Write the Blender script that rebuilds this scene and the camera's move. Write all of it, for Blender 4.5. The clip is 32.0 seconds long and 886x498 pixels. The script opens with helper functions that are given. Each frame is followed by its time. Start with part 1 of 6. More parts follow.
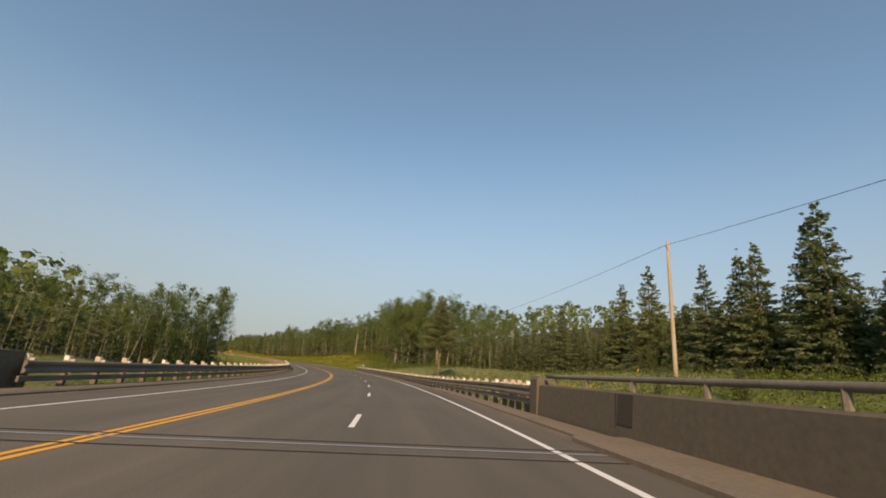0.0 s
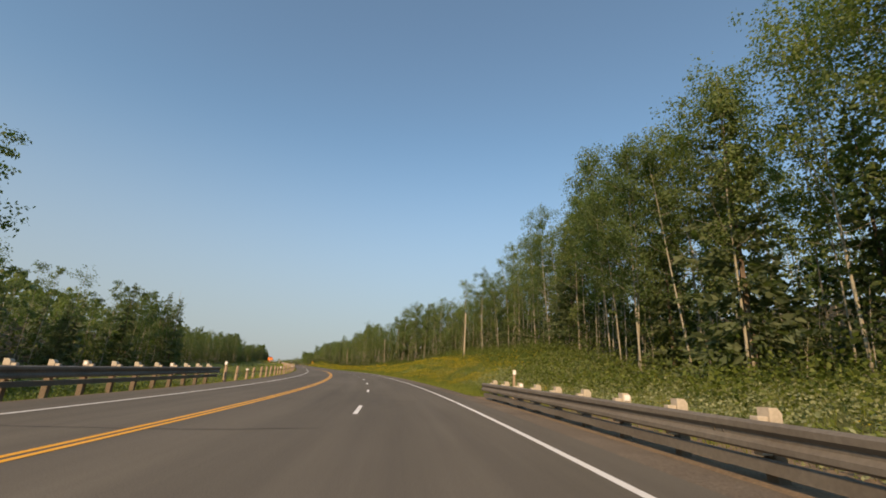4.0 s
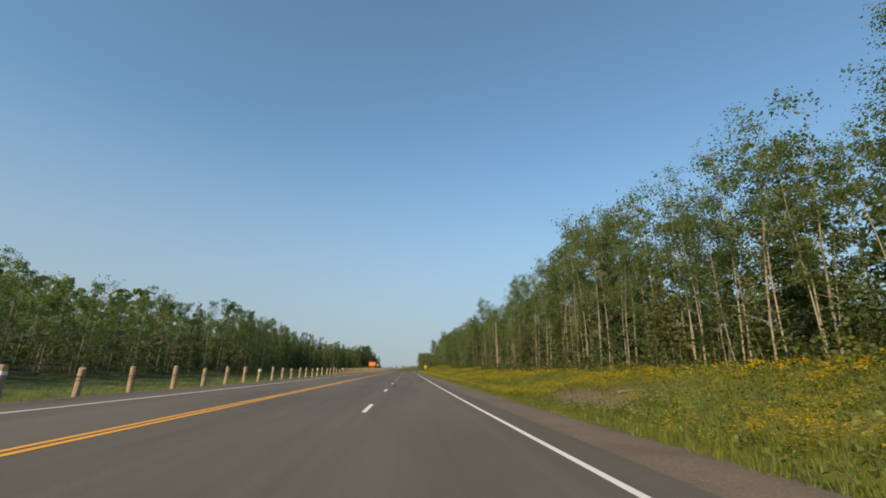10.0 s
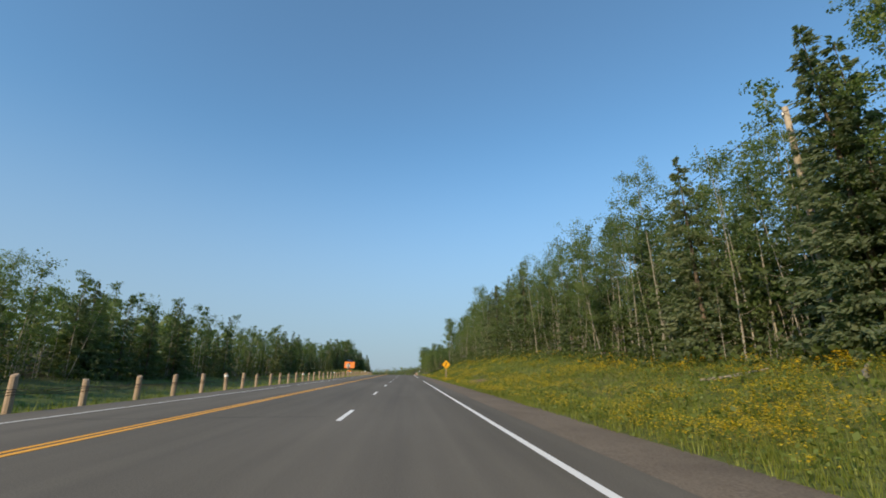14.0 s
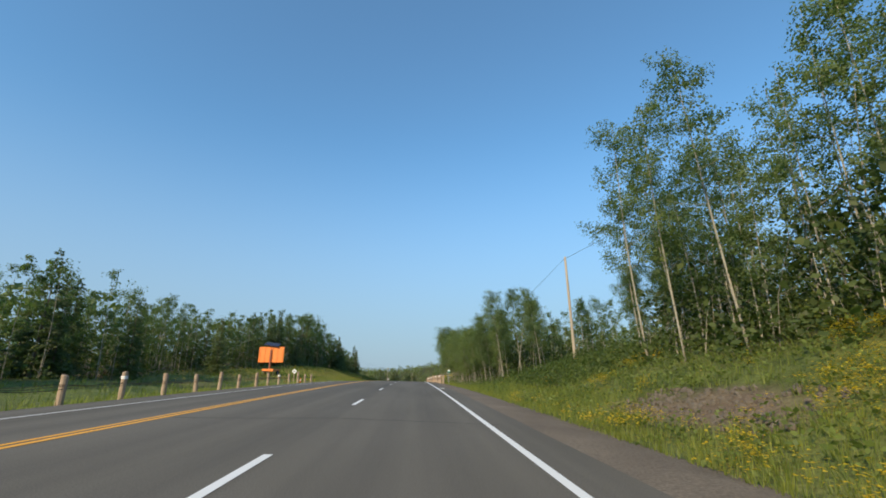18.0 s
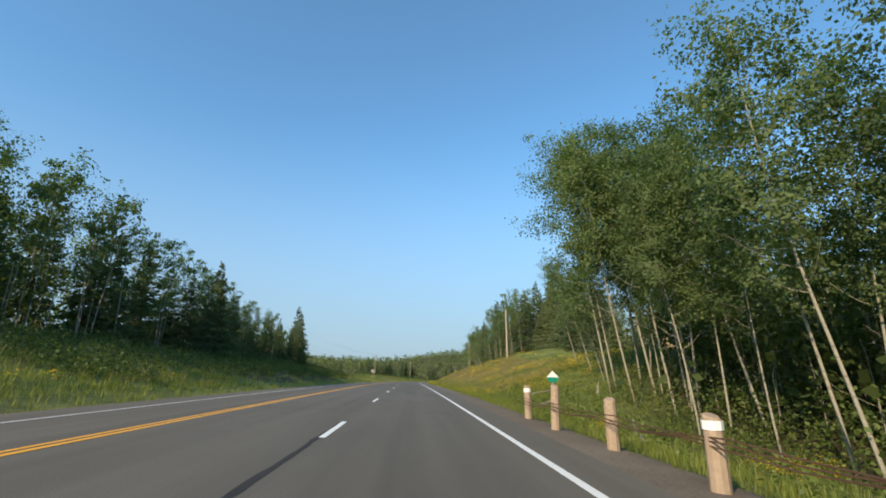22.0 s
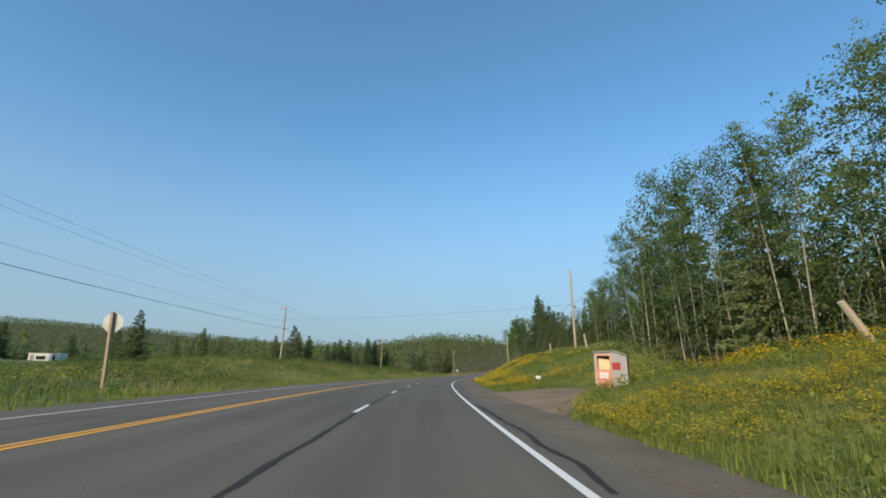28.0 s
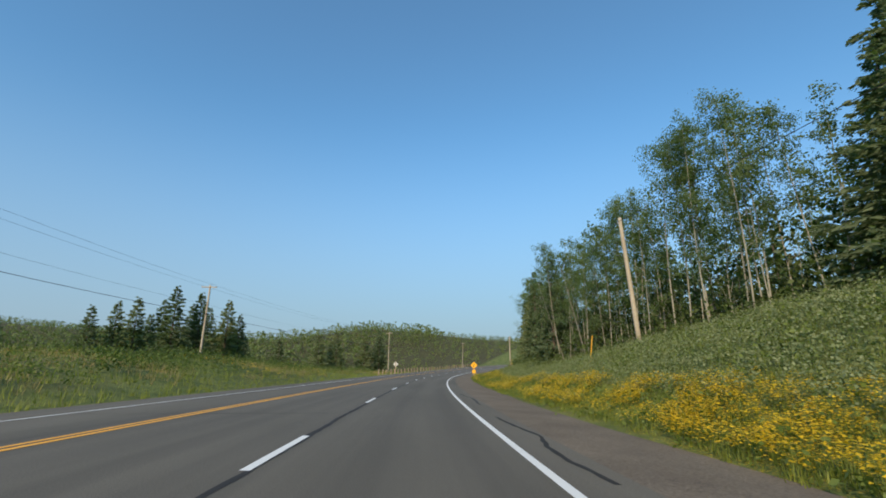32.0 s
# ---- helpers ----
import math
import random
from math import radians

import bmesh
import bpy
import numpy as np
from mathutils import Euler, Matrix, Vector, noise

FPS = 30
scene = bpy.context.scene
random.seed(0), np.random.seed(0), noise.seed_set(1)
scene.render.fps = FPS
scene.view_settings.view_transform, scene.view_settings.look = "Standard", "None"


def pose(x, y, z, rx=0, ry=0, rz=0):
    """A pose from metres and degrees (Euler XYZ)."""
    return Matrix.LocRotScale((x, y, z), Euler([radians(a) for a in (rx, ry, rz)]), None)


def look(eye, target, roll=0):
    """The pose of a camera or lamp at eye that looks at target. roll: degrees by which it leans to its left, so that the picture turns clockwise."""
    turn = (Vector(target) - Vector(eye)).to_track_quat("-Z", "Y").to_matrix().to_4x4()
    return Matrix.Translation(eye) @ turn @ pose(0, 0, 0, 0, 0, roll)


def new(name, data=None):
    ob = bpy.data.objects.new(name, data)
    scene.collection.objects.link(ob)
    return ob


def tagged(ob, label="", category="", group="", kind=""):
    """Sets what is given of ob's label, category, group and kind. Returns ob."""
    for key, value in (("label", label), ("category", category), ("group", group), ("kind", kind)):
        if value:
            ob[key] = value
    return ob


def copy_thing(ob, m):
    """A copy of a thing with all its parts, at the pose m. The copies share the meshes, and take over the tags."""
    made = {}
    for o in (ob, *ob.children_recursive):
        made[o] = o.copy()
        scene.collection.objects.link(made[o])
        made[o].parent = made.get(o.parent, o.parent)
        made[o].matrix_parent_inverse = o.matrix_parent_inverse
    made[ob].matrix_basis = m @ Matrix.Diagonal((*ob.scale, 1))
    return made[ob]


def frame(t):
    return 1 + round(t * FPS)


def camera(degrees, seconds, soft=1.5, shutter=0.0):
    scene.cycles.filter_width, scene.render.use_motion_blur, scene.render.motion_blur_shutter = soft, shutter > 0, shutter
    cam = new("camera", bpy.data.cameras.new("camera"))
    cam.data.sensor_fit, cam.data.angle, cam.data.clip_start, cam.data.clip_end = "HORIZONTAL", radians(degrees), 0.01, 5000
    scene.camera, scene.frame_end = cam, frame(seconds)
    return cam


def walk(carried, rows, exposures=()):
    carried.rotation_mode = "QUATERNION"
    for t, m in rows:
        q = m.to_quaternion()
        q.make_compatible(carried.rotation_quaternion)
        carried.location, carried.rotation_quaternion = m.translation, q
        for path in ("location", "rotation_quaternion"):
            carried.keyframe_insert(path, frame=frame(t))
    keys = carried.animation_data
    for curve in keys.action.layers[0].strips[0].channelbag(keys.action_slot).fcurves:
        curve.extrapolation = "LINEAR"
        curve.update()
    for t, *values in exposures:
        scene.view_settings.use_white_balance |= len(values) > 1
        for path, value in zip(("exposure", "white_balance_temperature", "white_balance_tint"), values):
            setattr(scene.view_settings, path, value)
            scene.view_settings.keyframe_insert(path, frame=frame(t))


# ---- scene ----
# ---- the road's line: s metres along, x metres right of the lane line, z above the asphalt ----
LANE = 3.7
SPEED = [(-20, 23), (0, 23.2), (3, 23.3), (4.5, 23.6), (6, 24.0), (9, 24.2), (12, 24.2), (14.5, 25.4), (16.5, 26.2), (18.5, 26.3), (20, 25.6),
         (23, 24.8), (25, 24.7), (26.5, 26.1), (28, 26.0), (30, 25.8), (32, 26.0), (60, 26.0)]
HEADING = [(-12, -40), (-4, -40), (0, -28.4), (0.5, -26.7), (1, -25.1), (1.5, -23.5), (2, -22.1), (2.5, -20.6), (3, -18.9), (3.5, -17.1), (4.5, -13.6), (5.5, -10.1),
           (6, -8.5), (7, -5.8), (8, -3.4), (9, -1.2), (9.5, -0.4), (10, 0), (25.5, 0), (26.5, -0.8), (27.5, -2.7), (28, -3.8), (29, -6),
           (30, -8.1), (31, -9.9), (32, -11.6), (34, -16), (37, -27), (40, -36), (60, -36)]
GRADE = [(-12, 0), (0, 0), (2, 0.2), (4, 0.7), (6, 0.9), (18.5, 0.9), (20, 0.1), (21.5, -0.8), (23.5, -1.2), (25.5, -1.5), (28, -1.5), (30, -2.0),
         (32, -2.0), (35, -1.2), (38, 0), (60, 0)]
CROSSFALL = [(-12, -1.5), (0, -1.5), (7, -1.5), (8.5, -0.8), (11, 1.3), (26, 1.3), (60, 1.3)]
DS = 0.5
_tt = np.arange(-12, 60, 0.01)
_ss = np.cumsum(np.interp(_tt, *np.array(SPEED).T)) * 0.01
_ss -= np.interp(0, _tt, _ss)
S_GRID = np.arange(-240, 1300, DS)
T_GRID = np.interp(S_GRID, _ss, _tt)


def smooth(values, metres):
    n = int(metres / DS) | 1
    return np.convolve(np.pad(values, n // 2, mode="edge"), np.ones(n) / n, "valid")


HEAD_GRID = np.radians(smooth(smooth(np.interp(T_GRID, *np.array(HEADING).T), 15), 15))
GRADE_GRID = np.radians(smooth(smooth(np.interp(T_GRID, *np.array(GRADE).T), 25), 25))
CROSS_GRID = np.radians(smooth(np.interp(T_GRID, *np.array(CROSSFALL).T), 25))
X_GRID, Y_GRID, Z_GRID = (np.cumsum(g) * DS for g in (-np.sin(HEAD_GRID), np.cos(HEAD_GRID), np.tan(GRADE_GRID)))
X_GRID, Y_GRID, Z_GRID = (g - np.interp(0, S_GRID, g) for g in (X_GRID, Y_GRID, Z_GRID))


def s_at(t):
    return float(np.interp(t, _tt, _ss))


def cross_z(s, x):
    """Height of the paved surface's cross-section: a crown at the yellow line, banked in the curve."""
    c = np.tan(np.interp(s, S_GRID, CROSS_GRID))
    lane = np.clip(x, -12, 7)
    left = np.where(c > 0, (lane + LANE) * c, -(lane + LANE) * c)
    return np.where(lane > -LANE, -(lane + LANE) * c, left)


def heading(s):
    return np.interp(s, S_GRID, HEAD_GRID)


def road(s, x, z=0.0):
    """World place (arrays or numbers) at s, x, z above the road's lane line; past 70 m off the side it runs straight east or west."""
    s, x = np.asarray(s, float), np.asarray(x, float)
    a = heading(s)
    near = np.clip(x, -70, 70)
    return np.stack([np.interp(s, S_GRID, X_GRID) + near * np.cos(a) + (x - near),
                     np.interp(s, S_GRID, Y_GRID) + near * np.sin(a),
                     np.interp(s, S_GRID, Z_GRID) + z + 0 * x], -1)


def on_road(s, x, lift=0.0):
    return road(s, x, cross_z(s, x) + lift)


# ---- the camera ----
EYE = 1.2
cam = camera(90.0, 32.0, soft=1.8)
# seconds, metres right of the lane line, yaw from the road's heading, pitch, roll
DRIVE = [
    (0, 0.84, -5.1, 16.0, -4.5), (1, 0.85, -5.2, 15.8, -4.0), (2, 0.95, -5.0, 16.1, -3.6), (3, 1.1, -4.7, 16.35, -3.3),
    (4.5, 0.95, -4.9, 16.4, -3.5), (6, 0.78, -5.05, 16.4, -3.7), (7.5, 0.85, -5.1, 16.4, -3.4), (9, 1.05, -5.1, 16.25, -2.9),
    (10, 1.15, -4.4, 16.15, -1.9), (11, 1.27, -4.1, 16.05, -1.0), (12, 1.33, -4.3, 16.1, -0.4), (13, 1.4, -4.6, 16.2, 0.0),
    (14.5, 1.7, -4.6, 16.25, -0.1), (16.5, 1.98, -4.35, 16.25, -0.1), (18, 1.98, -3.7, 16.1, -0.3), (19, 1.92, -3.45, 15.95, -0.45),
    (20, 1.72, -3.45, 15.4, -0.5), (21, 1.65, -3.8, 15.25, -0.8), (22, 1.63, -4.0, 15.0, -0.95), (23, 1.7, -4.1, 14.66, -1.1),
    (25, 2.0, -3.87, 14.4, -0.95), (26.5, 1.97, -3.4, 14.1, -0.85), (28, 1.92, -3.05, 13.87, -0.82), (29, 1.9, -3.5, 13.8, -0.85),
    (30, 1.91, -3.75, 13.72, -0.8), (32, 2.03, -3.52, 13.6, -0.5)]


def drive_pose(t, x, yaw, pitch, roll):
    s = s_at(t)
    p = on_road(s, x, EYE)
    return pose(*p, 90 + pitch, roll, math.degrees(heading(s)) + yaw)


# seconds, stops, kelvin, tint: misty at first, then clear
EXPOSURES = [(0, 0.28, 9500, 25), (3, 0.32, 9200, 24), (6, 0.31, 8000, 18), (9, 0.31, 7900, 17), (13, 0.31, 7100, 14), (16, 0.4, 6600, 12), (19, 0.44, 6600, 11), (22, 0.58, 6600, 11), (23, 0.46, 6600, 10), (24, 0.43, 6600, 10), (25, 0.4, 6600, 10), (28, 0.34, 6550, 10), (32, 0.31, 6500, 10)]
walk(cam, [(row[0], drive_pose(*row)) for row in DRIVE], EXPOSURES)
# ---- sky, sun ----
SUN_FROM = Vector((-0.63, -0.78, 0.0)).normalized()
SUN_ELEVATION = 28.0
world = bpy.data.worlds.new("morning_sky")
scene.world = world
world.use_nodes = True
sky = world.node_tree.nodes.new("ShaderNodeTexSky")
sky.sky_type, sky.sun_disc = "NISHITA", False
sky.sun_elevation = radians(SUN_ELEVATION)
sky.sun_rotation = math.atan2(SUN_FROM.x, SUN_FROM.y)
sky.altitude, sky.air_density, sky.dust_density, sky.ozone_density = 100, 1.0, 0.6, 3.0
haze = world.node_tree.nodes.new("ShaderNodeMix")
haze.data_type, haze.blend_type = "RGBA", "MULTIPLY"
haze.inputs[0].default_value, haze.inputs[7].default_value = 1.0, (0.63, 1.05, 1.13, 1)
veil = world.node_tree.nodes.new("ShaderNodeMix")
veil.data_type = "RGBA"
veil.inputs[7].default_value = (1.74, 2.3, 2.92, 1)
up = world.node_tree.nodes.new("ShaderNodeTexCoord")
split = world.node_tree.nodes.new("ShaderNodeSeparateXYZ")
low = world.node_tree.nodes.new("ShaderNodeMapRange")
low.interpolation_type = "SMOOTHSTEP"
for i, v in ((1, -0.02), (2, 0.52), (3, 0.93), (4, 0.1)):
    low.inputs[i].default_value = v
world.node_tree.links.new(up.outputs["Generated"], split.inputs[0])
world.node_tree.links.new(split.outputs["Z"], low.inputs[0])
world.node_tree.links.new(low.outputs[0], veil.inputs[0])
world.node_tree.links.new(sky.outputs[0], haze.inputs[6])
world.node_tree.links.new(haze.outputs[2], veil.inputs[6])
world.node_tree.links.new(veil.outputs[2], world.node_tree.nodes["Background"].inputs[0])
world.node_tree.nodes["Background"].inputs[1].default_value = 0.15
sun = new("sun", bpy.data.lights.new("sun", "SUN"))
sun.data.energy, sun.data.angle, sun.data.color = 3.8, radians(0.6), (1.0, 0.81, 0.56)
sun.matrix_world = look(SUN_FROM * 100 + Vector((0, 0, 100 * math.tan(radians(SUN_ELEVATION)))), (0, 0, 0))


# ---- materials ----
class Nodes:
    """Short-hand for a node material."""

    def __init__(self, name, rough=0.8, metal=0.0):
        self.m = bpy.data.materials.new(name)
        self.m.use_nodes = True
        self.t = self.m.node_tree
        self.b = self.t.nodes["Principled BSDF"]
        self.b.inputs["Roughness"].default_value, self.b.inputs["Metallic"].default_value = rough, metal
        self.b.inputs["Specular IOR Level"].default_value = 0.3

    def n(self, kind, **sets):
        node = self.t.nodes.new("ShaderNode" + kind)
        for k, v in sets.items():
            node.inputs[k].default_value = v
        return node

    def link(self, a, b):
        self.t.links.new(a, b)

    def coords(self, space="Object", scale=(1, 1, 1)):
        c, m = self.n("TexCoord"), self.n("Mapping")
        m.inputs["Scale"].default_value = scale
        self.link(c.outputs[space], m.inputs[0])
        return m.outputs[0]

    def noise(self, co, scale, detail=4, rough=0.6):
        x = self.n("TexNoise", Scale=scale, Detail=detail, Roughness=rough)
        self.link(co, x.inputs["Vector"])
        return x.outputs["Fac"]

    def ramp(self, fac, *stops):
        r = self.n("ValToRGB")
        e = r.color_ramp.elements
        while len(e) < len(stops):
            e.new(0.5)
        for el, (p, c) in zip(e, stops):
            el.position, el.color = p, (*c, 1) if len(c) == 3 else c
        self.link(fac, r.inputs[0])
        return r.outputs[0]

    def mix(self, fac, a, b, mode="MIX"):
        x = self.t.nodes.new("ShaderNodeMix")
        x.data_type, x.blend_type = "RGBA", mode
        for sock, v in ((x.inputs[0], fac), (x.inputs[6], a), (x.inputs[7], b)):
            if isinstance(v, (int, float)):
                sock.default_value = v
            elif isinstance(v, tuple):
                sock.default_value = (*v, 1)
            else:
                self.link(v, sock)
        return x.outputs[2]

    def colour(self, c):
        if isinstance(c, tuple):
            self.b.inputs["Base Color"].default_value = (*c, 1)
        else:
            self.link(c, self.b.inputs["Base Color"])
        return self

    def bump(self, fac, strength=0.3, distance=0.02):
        x = self.n("Bump", Strength=strength, Distance=distance)
        self.link(fac, x.inputs["Height"])
        self.link(x.outputs[0], self.b.inputs["Normal"])
        return self


def paint(name, c, rough=0.6, wear=0.25, scale=6.0, metal=0.0, dirt=(0.12, 0.1, 0.08)):
    """A painted, wooden or metal surface with grime at two scales."""
    k = Nodes(name, rough, metal)
    co = k.coords()
    big, fine = k.noise(co, scale * 0.35, 5), k.noise(co, scale * 6, 4)
    grime = k.ramp(big, (0.45, (0, 0, 0)), (0.75, (wear, wear, wear)))
    base = k.mix(grime, c, dirt)
    spread = k.ramp(fine, (0.25, (0.78, 0.78, 0.78)), (0.75, (1.12, 1.12, 1.12)))
    return k.colour(k.mix(1.0, base, spread, "MULTIPLY")).bump(fine, 0.15, 0.01).m


def random_value(k, per_island):
    return k.n("NewGeometry").outputs["Random Per Island"] if per_island else k.n("ObjectInfo").outputs["Random"]


def leaves(name, dark, light, translucent=0.35, rough=0.55):
    k = Nodes(name, rough)
    tint = k.ramp(random_value(k, True), (0.0, dark), (1.0, light))
    tree = k.ramp(random_value(k, False), (0.0, (0.75, 0.8, 0.7)), (0.5, (1, 1, 1)), (1.0, (1.25, 1.15, 0.9)))
    c = k.mix(1.0, tint, tree, "MULTIPLY")
    k.colour(c)
    tr = k.n("BsdfTranslucent")
    k.link(k.mix(1.0, c, (1.3, 1.5, 0.6), "MULTIPLY"), tr.inputs[0])
    mx = k.n("MixShader", Fac=translucent)
    k.link(k.b.outputs[0], mx.inputs[1])
    k.link(tr.outputs[0], mx.inputs[2])
    k.link(mx.outputs[0], k.t.nodes["Material Output"].inputs[0])
    return k.m


def bark(name, base, mark, amount=0.55):
    k = Nodes(name, 0.85)
    co = k.coords("Object", (4, 4, 1.4))
    band = k.noise(k.coords("Object", (1.2, 1.2, 5)), 2.2, 5, 0.7)
    fine = k.noise(co, 6, 5)
    c = k.mix(k.ramp(band, (amount, (0, 0, 0)), (amount + 0.12, (1, 1, 1))), base, mark)
    return k.colour(k.mix(1.0, c, k.ramp(fine, (0.2, (0.65, 0.65, 0.65)), (0.8, (1.2, 1.2, 1.2))), "MULTIPLY")).bump(fine, 0.4, 0.03).m


def asphalt_material():
    k = Nodes("asphalt", 0.8)
    k.b.inputs["Specular IOR Level"].default_value = 0.15
    uv = k.coords("UV")
    along = k.noise(k.coords("UV", (1.1, 0.018, 1)), 1.0, 4)
    blotch = k.noise(k.coords("UV", (0.25, 0.05, 1)), 1.0, 5)
    grain = k.noise(uv, 55, 3)
    base = k.ramp(blotch, (0.3, (0.116, 0.105, 0.085)), (0.7, (0.161, 0.146, 0.119)))
    base = k.mix(1.0, base, k.ramp(along, (0.3, (0.82, 0.82, 0.83)), (0.7, (1.1, 1.1, 1.09))), "MULTIPLY")
    base = k.mix(1.0, base, k.ramp(grain, (0.3, (0.7, 0.7, 0.7)), (0.7, (1.25, 1.25, 1.25))), "MULTIPLY")
    return k.colour(base).bump(grain, 0.25, 0.01).m


def gravel_material(name="gravel", tint=(1, 1, 1)):
    k = Nodes(name, 0.95)
    co = k.coords("Object")
    blotch, grain = k.noise(co, 0.5, 5), k.noise(co, 22, 4, 0.75)
    base = k.ramp(blotch, (0.3, (0.14, 0.113, 0.086)), (0.7, (0.21, 0.172, 0.13)))
    base = k.mix(1.0, base, tint, "MULTIPLY")
    return k.colour(k.mix(1.0, base, k.ramp(grain, (0.3, (0.5, 0.5, 0.5)), (0.7, (1.4, 1.38, 1.35))), "MULTIPLY")).bump(grain, 0.6, 0.03).m


def ground_material():
    k = Nodes("meadow", 0.95)
    co = k.coords("Object")
    big, mid, fine = k.noise(co, 0.035, 4), k.noise(co, 0.35, 5, 0.65), k.noise(co, 7, 5, 0.7)
    green = k.ramp(mid, (0.3, (0.065, 0.095, 0.022)), (0.55, (0.14, 0.17, 0.042)), (0.75, (0.23, 0.225, 0.065)))
    soil = k.mix(k.ramp(big, (0.52, (0, 0, 0)), (0.66, (0.55, 0.55, 0.55))), green, (0.11, 0.09, 0.045))
    bloom = k.n("Attribute")
    bloom.attribute_name = "flowers"
    dots = k.n("TexVoronoi", Scale=17.0)
    k.link(co, dots.inputs["Vector"])
    dot = k.ramp(dots.outputs["Distance"], (0.3, (1, 1, 1)), (0.42, (0, 0, 0)))
    clump = k.ramp(k.noise(co, 1.6, 4, 0.7), (0.4, (0, 0, 0)), (0.55, (1, 1, 1)))
    amount = k.mix(1.0, k.mix(1.0, dot, clump, "MULTIPLY"), bloom.outputs["Color"], "MULTIPLY")
    soil = k.mix(amount, soil, (0.62, 0.4, 0.02))
    bare = k.n("Attribute")
    bare.attribute_name = "bare"
    soil = k.mix(bare.outputs["Fac"], soil, k.ramp(mid, (0.3, (0.13, 0.095, 0.065)), (0.7, (0.24, 0.175, 0.12))))
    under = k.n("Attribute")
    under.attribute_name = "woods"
    # litter brown, with the shade under the trees put into its colour
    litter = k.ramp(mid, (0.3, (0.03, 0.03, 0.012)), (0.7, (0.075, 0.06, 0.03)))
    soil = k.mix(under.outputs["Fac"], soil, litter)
    return k.colour(k.mix(1.0, soil, k.ramp(fine, (0.25, (0.45, 0.45, 0.45)), (0.75, (1.5, 1.5, 1.4))), "MULTIPLY")).bump(fine, 0.9, 0.12).m


def line_paint(name, c):
    k = Nodes(name, 0.6)
    co = k.coords("Object")
    wear, fine = k.noise(co, 1.1, 5, 0.7), k.noise(co, 26, 4, 0.8)
    mask = k.ramp(k.mix(0.5, wear, fine), (0.30, (0.5, 0.5, 0.5)), (0.42, (0, 0, 0)))
    return k.colour(k.mix(mask, c, (0.11, 0.1, 0.09))).m


ASPHALT, GRAVEL, MEADOW = asphalt_material(), gravel_material(), ground_material()
BROWN_GRAVEL = gravel_material("brown_gravel", (1.3, 1.17, 1.02))
WHITE_LINE, YELLOW_LINE = line_paint("white_road_paint", (0.78, 0.78, 0.75)), line_paint("yellow_road_paint", (0.85, 0.40, 0.03))
TAR = paint("tar_sealant", (0.03, 0.028, 0.026), 0.85, 0.1)
CONCRETE = paint("weathered_concrete", (0.125, 0.112, 0.085), 0.9, 0.6, 1.2)
KERB = paint("kerb_concrete", (0.2, 0.165, 0.125), 0.9, 0.5, 1.5)
STAINED = paint("stained_concrete", (0.062, 0.056, 0.045), 0.9, 0.6, 2.0)
STEEL = paint("weathered_steel", (0.2, 0.18, 0.15), 0.65, 0.5, 2.0, 0.15, (0.09, 0.065, 0.045))
CABLE = paint("rusty_cable", (0.13, 0.075, 0.045), 0.7, 0.4, 4.0, 0.3, (0.06, 0.04, 0.03))
GALVANISED = paint("galvanised_steel", (0.42, 0.43, 0.44), 0.45, 0.3, 3.0, 0.6)
POST_WOOD = paint("grey_post_wood", (0.38, 0.285, 0.2), 0.85, 0.5, 2.5, 0, (0.2, 0.15, 0.1))
RAIL_POST = paint("dark_post_wood", (0.17, 0.13, 0.09), 0.85, 0.5, 2.5)
POST_TOP = paint("pale_post_top", (0.5, 0.44, 0.35), 0.85, 0.35, 3.0)
POLE_WOOD = paint("utility_pole_wood", (0.42, 0.36, 0.275), 0.85, 0.45, 1.5, 0, (0.26, 0.19, 0.12))
WIRE = paint("black_wire", (0.02, 0.02, 0.022), 0.5, 0.1)
REFLECTOR = paint("white_reflector", (0.85, 0.85, 0.82), 0.4, 0.15)
SIGN_YELLOW = paint("yellow_sign_sheet", (0.85, 0.42, 0.02), 0.45, 0.12, 1.0)
SIGN_BLACK = paint("black_sign_ink", (0.015, 0.015, 0.015), 0.5, 0.1)
SIGN_BACK = paint("bare_sign_aluminium", (0.5, 0.5, 0.48), 0.5, 0.25, 1.5, 0.3)
ORANGE = paint("orange_board_paint", (0.9, 0.26, 0.055), 0.5, 0.15, 1.2)
CONE_ORANGE = paint("orange_cone_plastic", (0.85, 0.13, 0.03), 0.5, 0.2, 3)
SIGN_BLUE = paint("blue_sign_ink", (0.03, 0.09, 0.3), 0.5, 0.1)
SIGN_GREEN = paint("green_sign_sheet", (0.0, 0.24, 0.15), 0.5, 0.15, 2)
RUST = paint("rusty_paint", (0.3, 0.11, 0.06), 0.7, 0.5, 4)
PANEL_DARK = paint("solar_panel_glass", (0.03, 0.035, 0.06), 0.2, 0.1, 2)
HUT_PINK = paint("faded_red_boards", (0.62, 0.27, 0.19), 0.75, 0.4, 2.0)
HUT_RED = paint("dark_red_board", (0.33, 0.03, 0.035), 0.6, 0.2, 3.0)
HUT_GREY = paint("pale_grey_siding", (0.34, 0.34, 0.34), 0.7, 0.3, 1.5)
HUT_CREAM = paint("cream_board", (0.72, 0.6, 0.36), 0.7, 0.25, 2)
SHED_TAN = paint("tan_shed_boards", (0.42, 0.32, 0.2), 0.75, 0.3, 1.5)
HOUSE_WHITE = paint("white_siding", (0.72, 0.72, 0.68), 0.7, 0.2, 1)
ROOF_GREY = paint("grey_roofing", (0.3, 0.29, 0.28), 0.8, 0.3, 1)
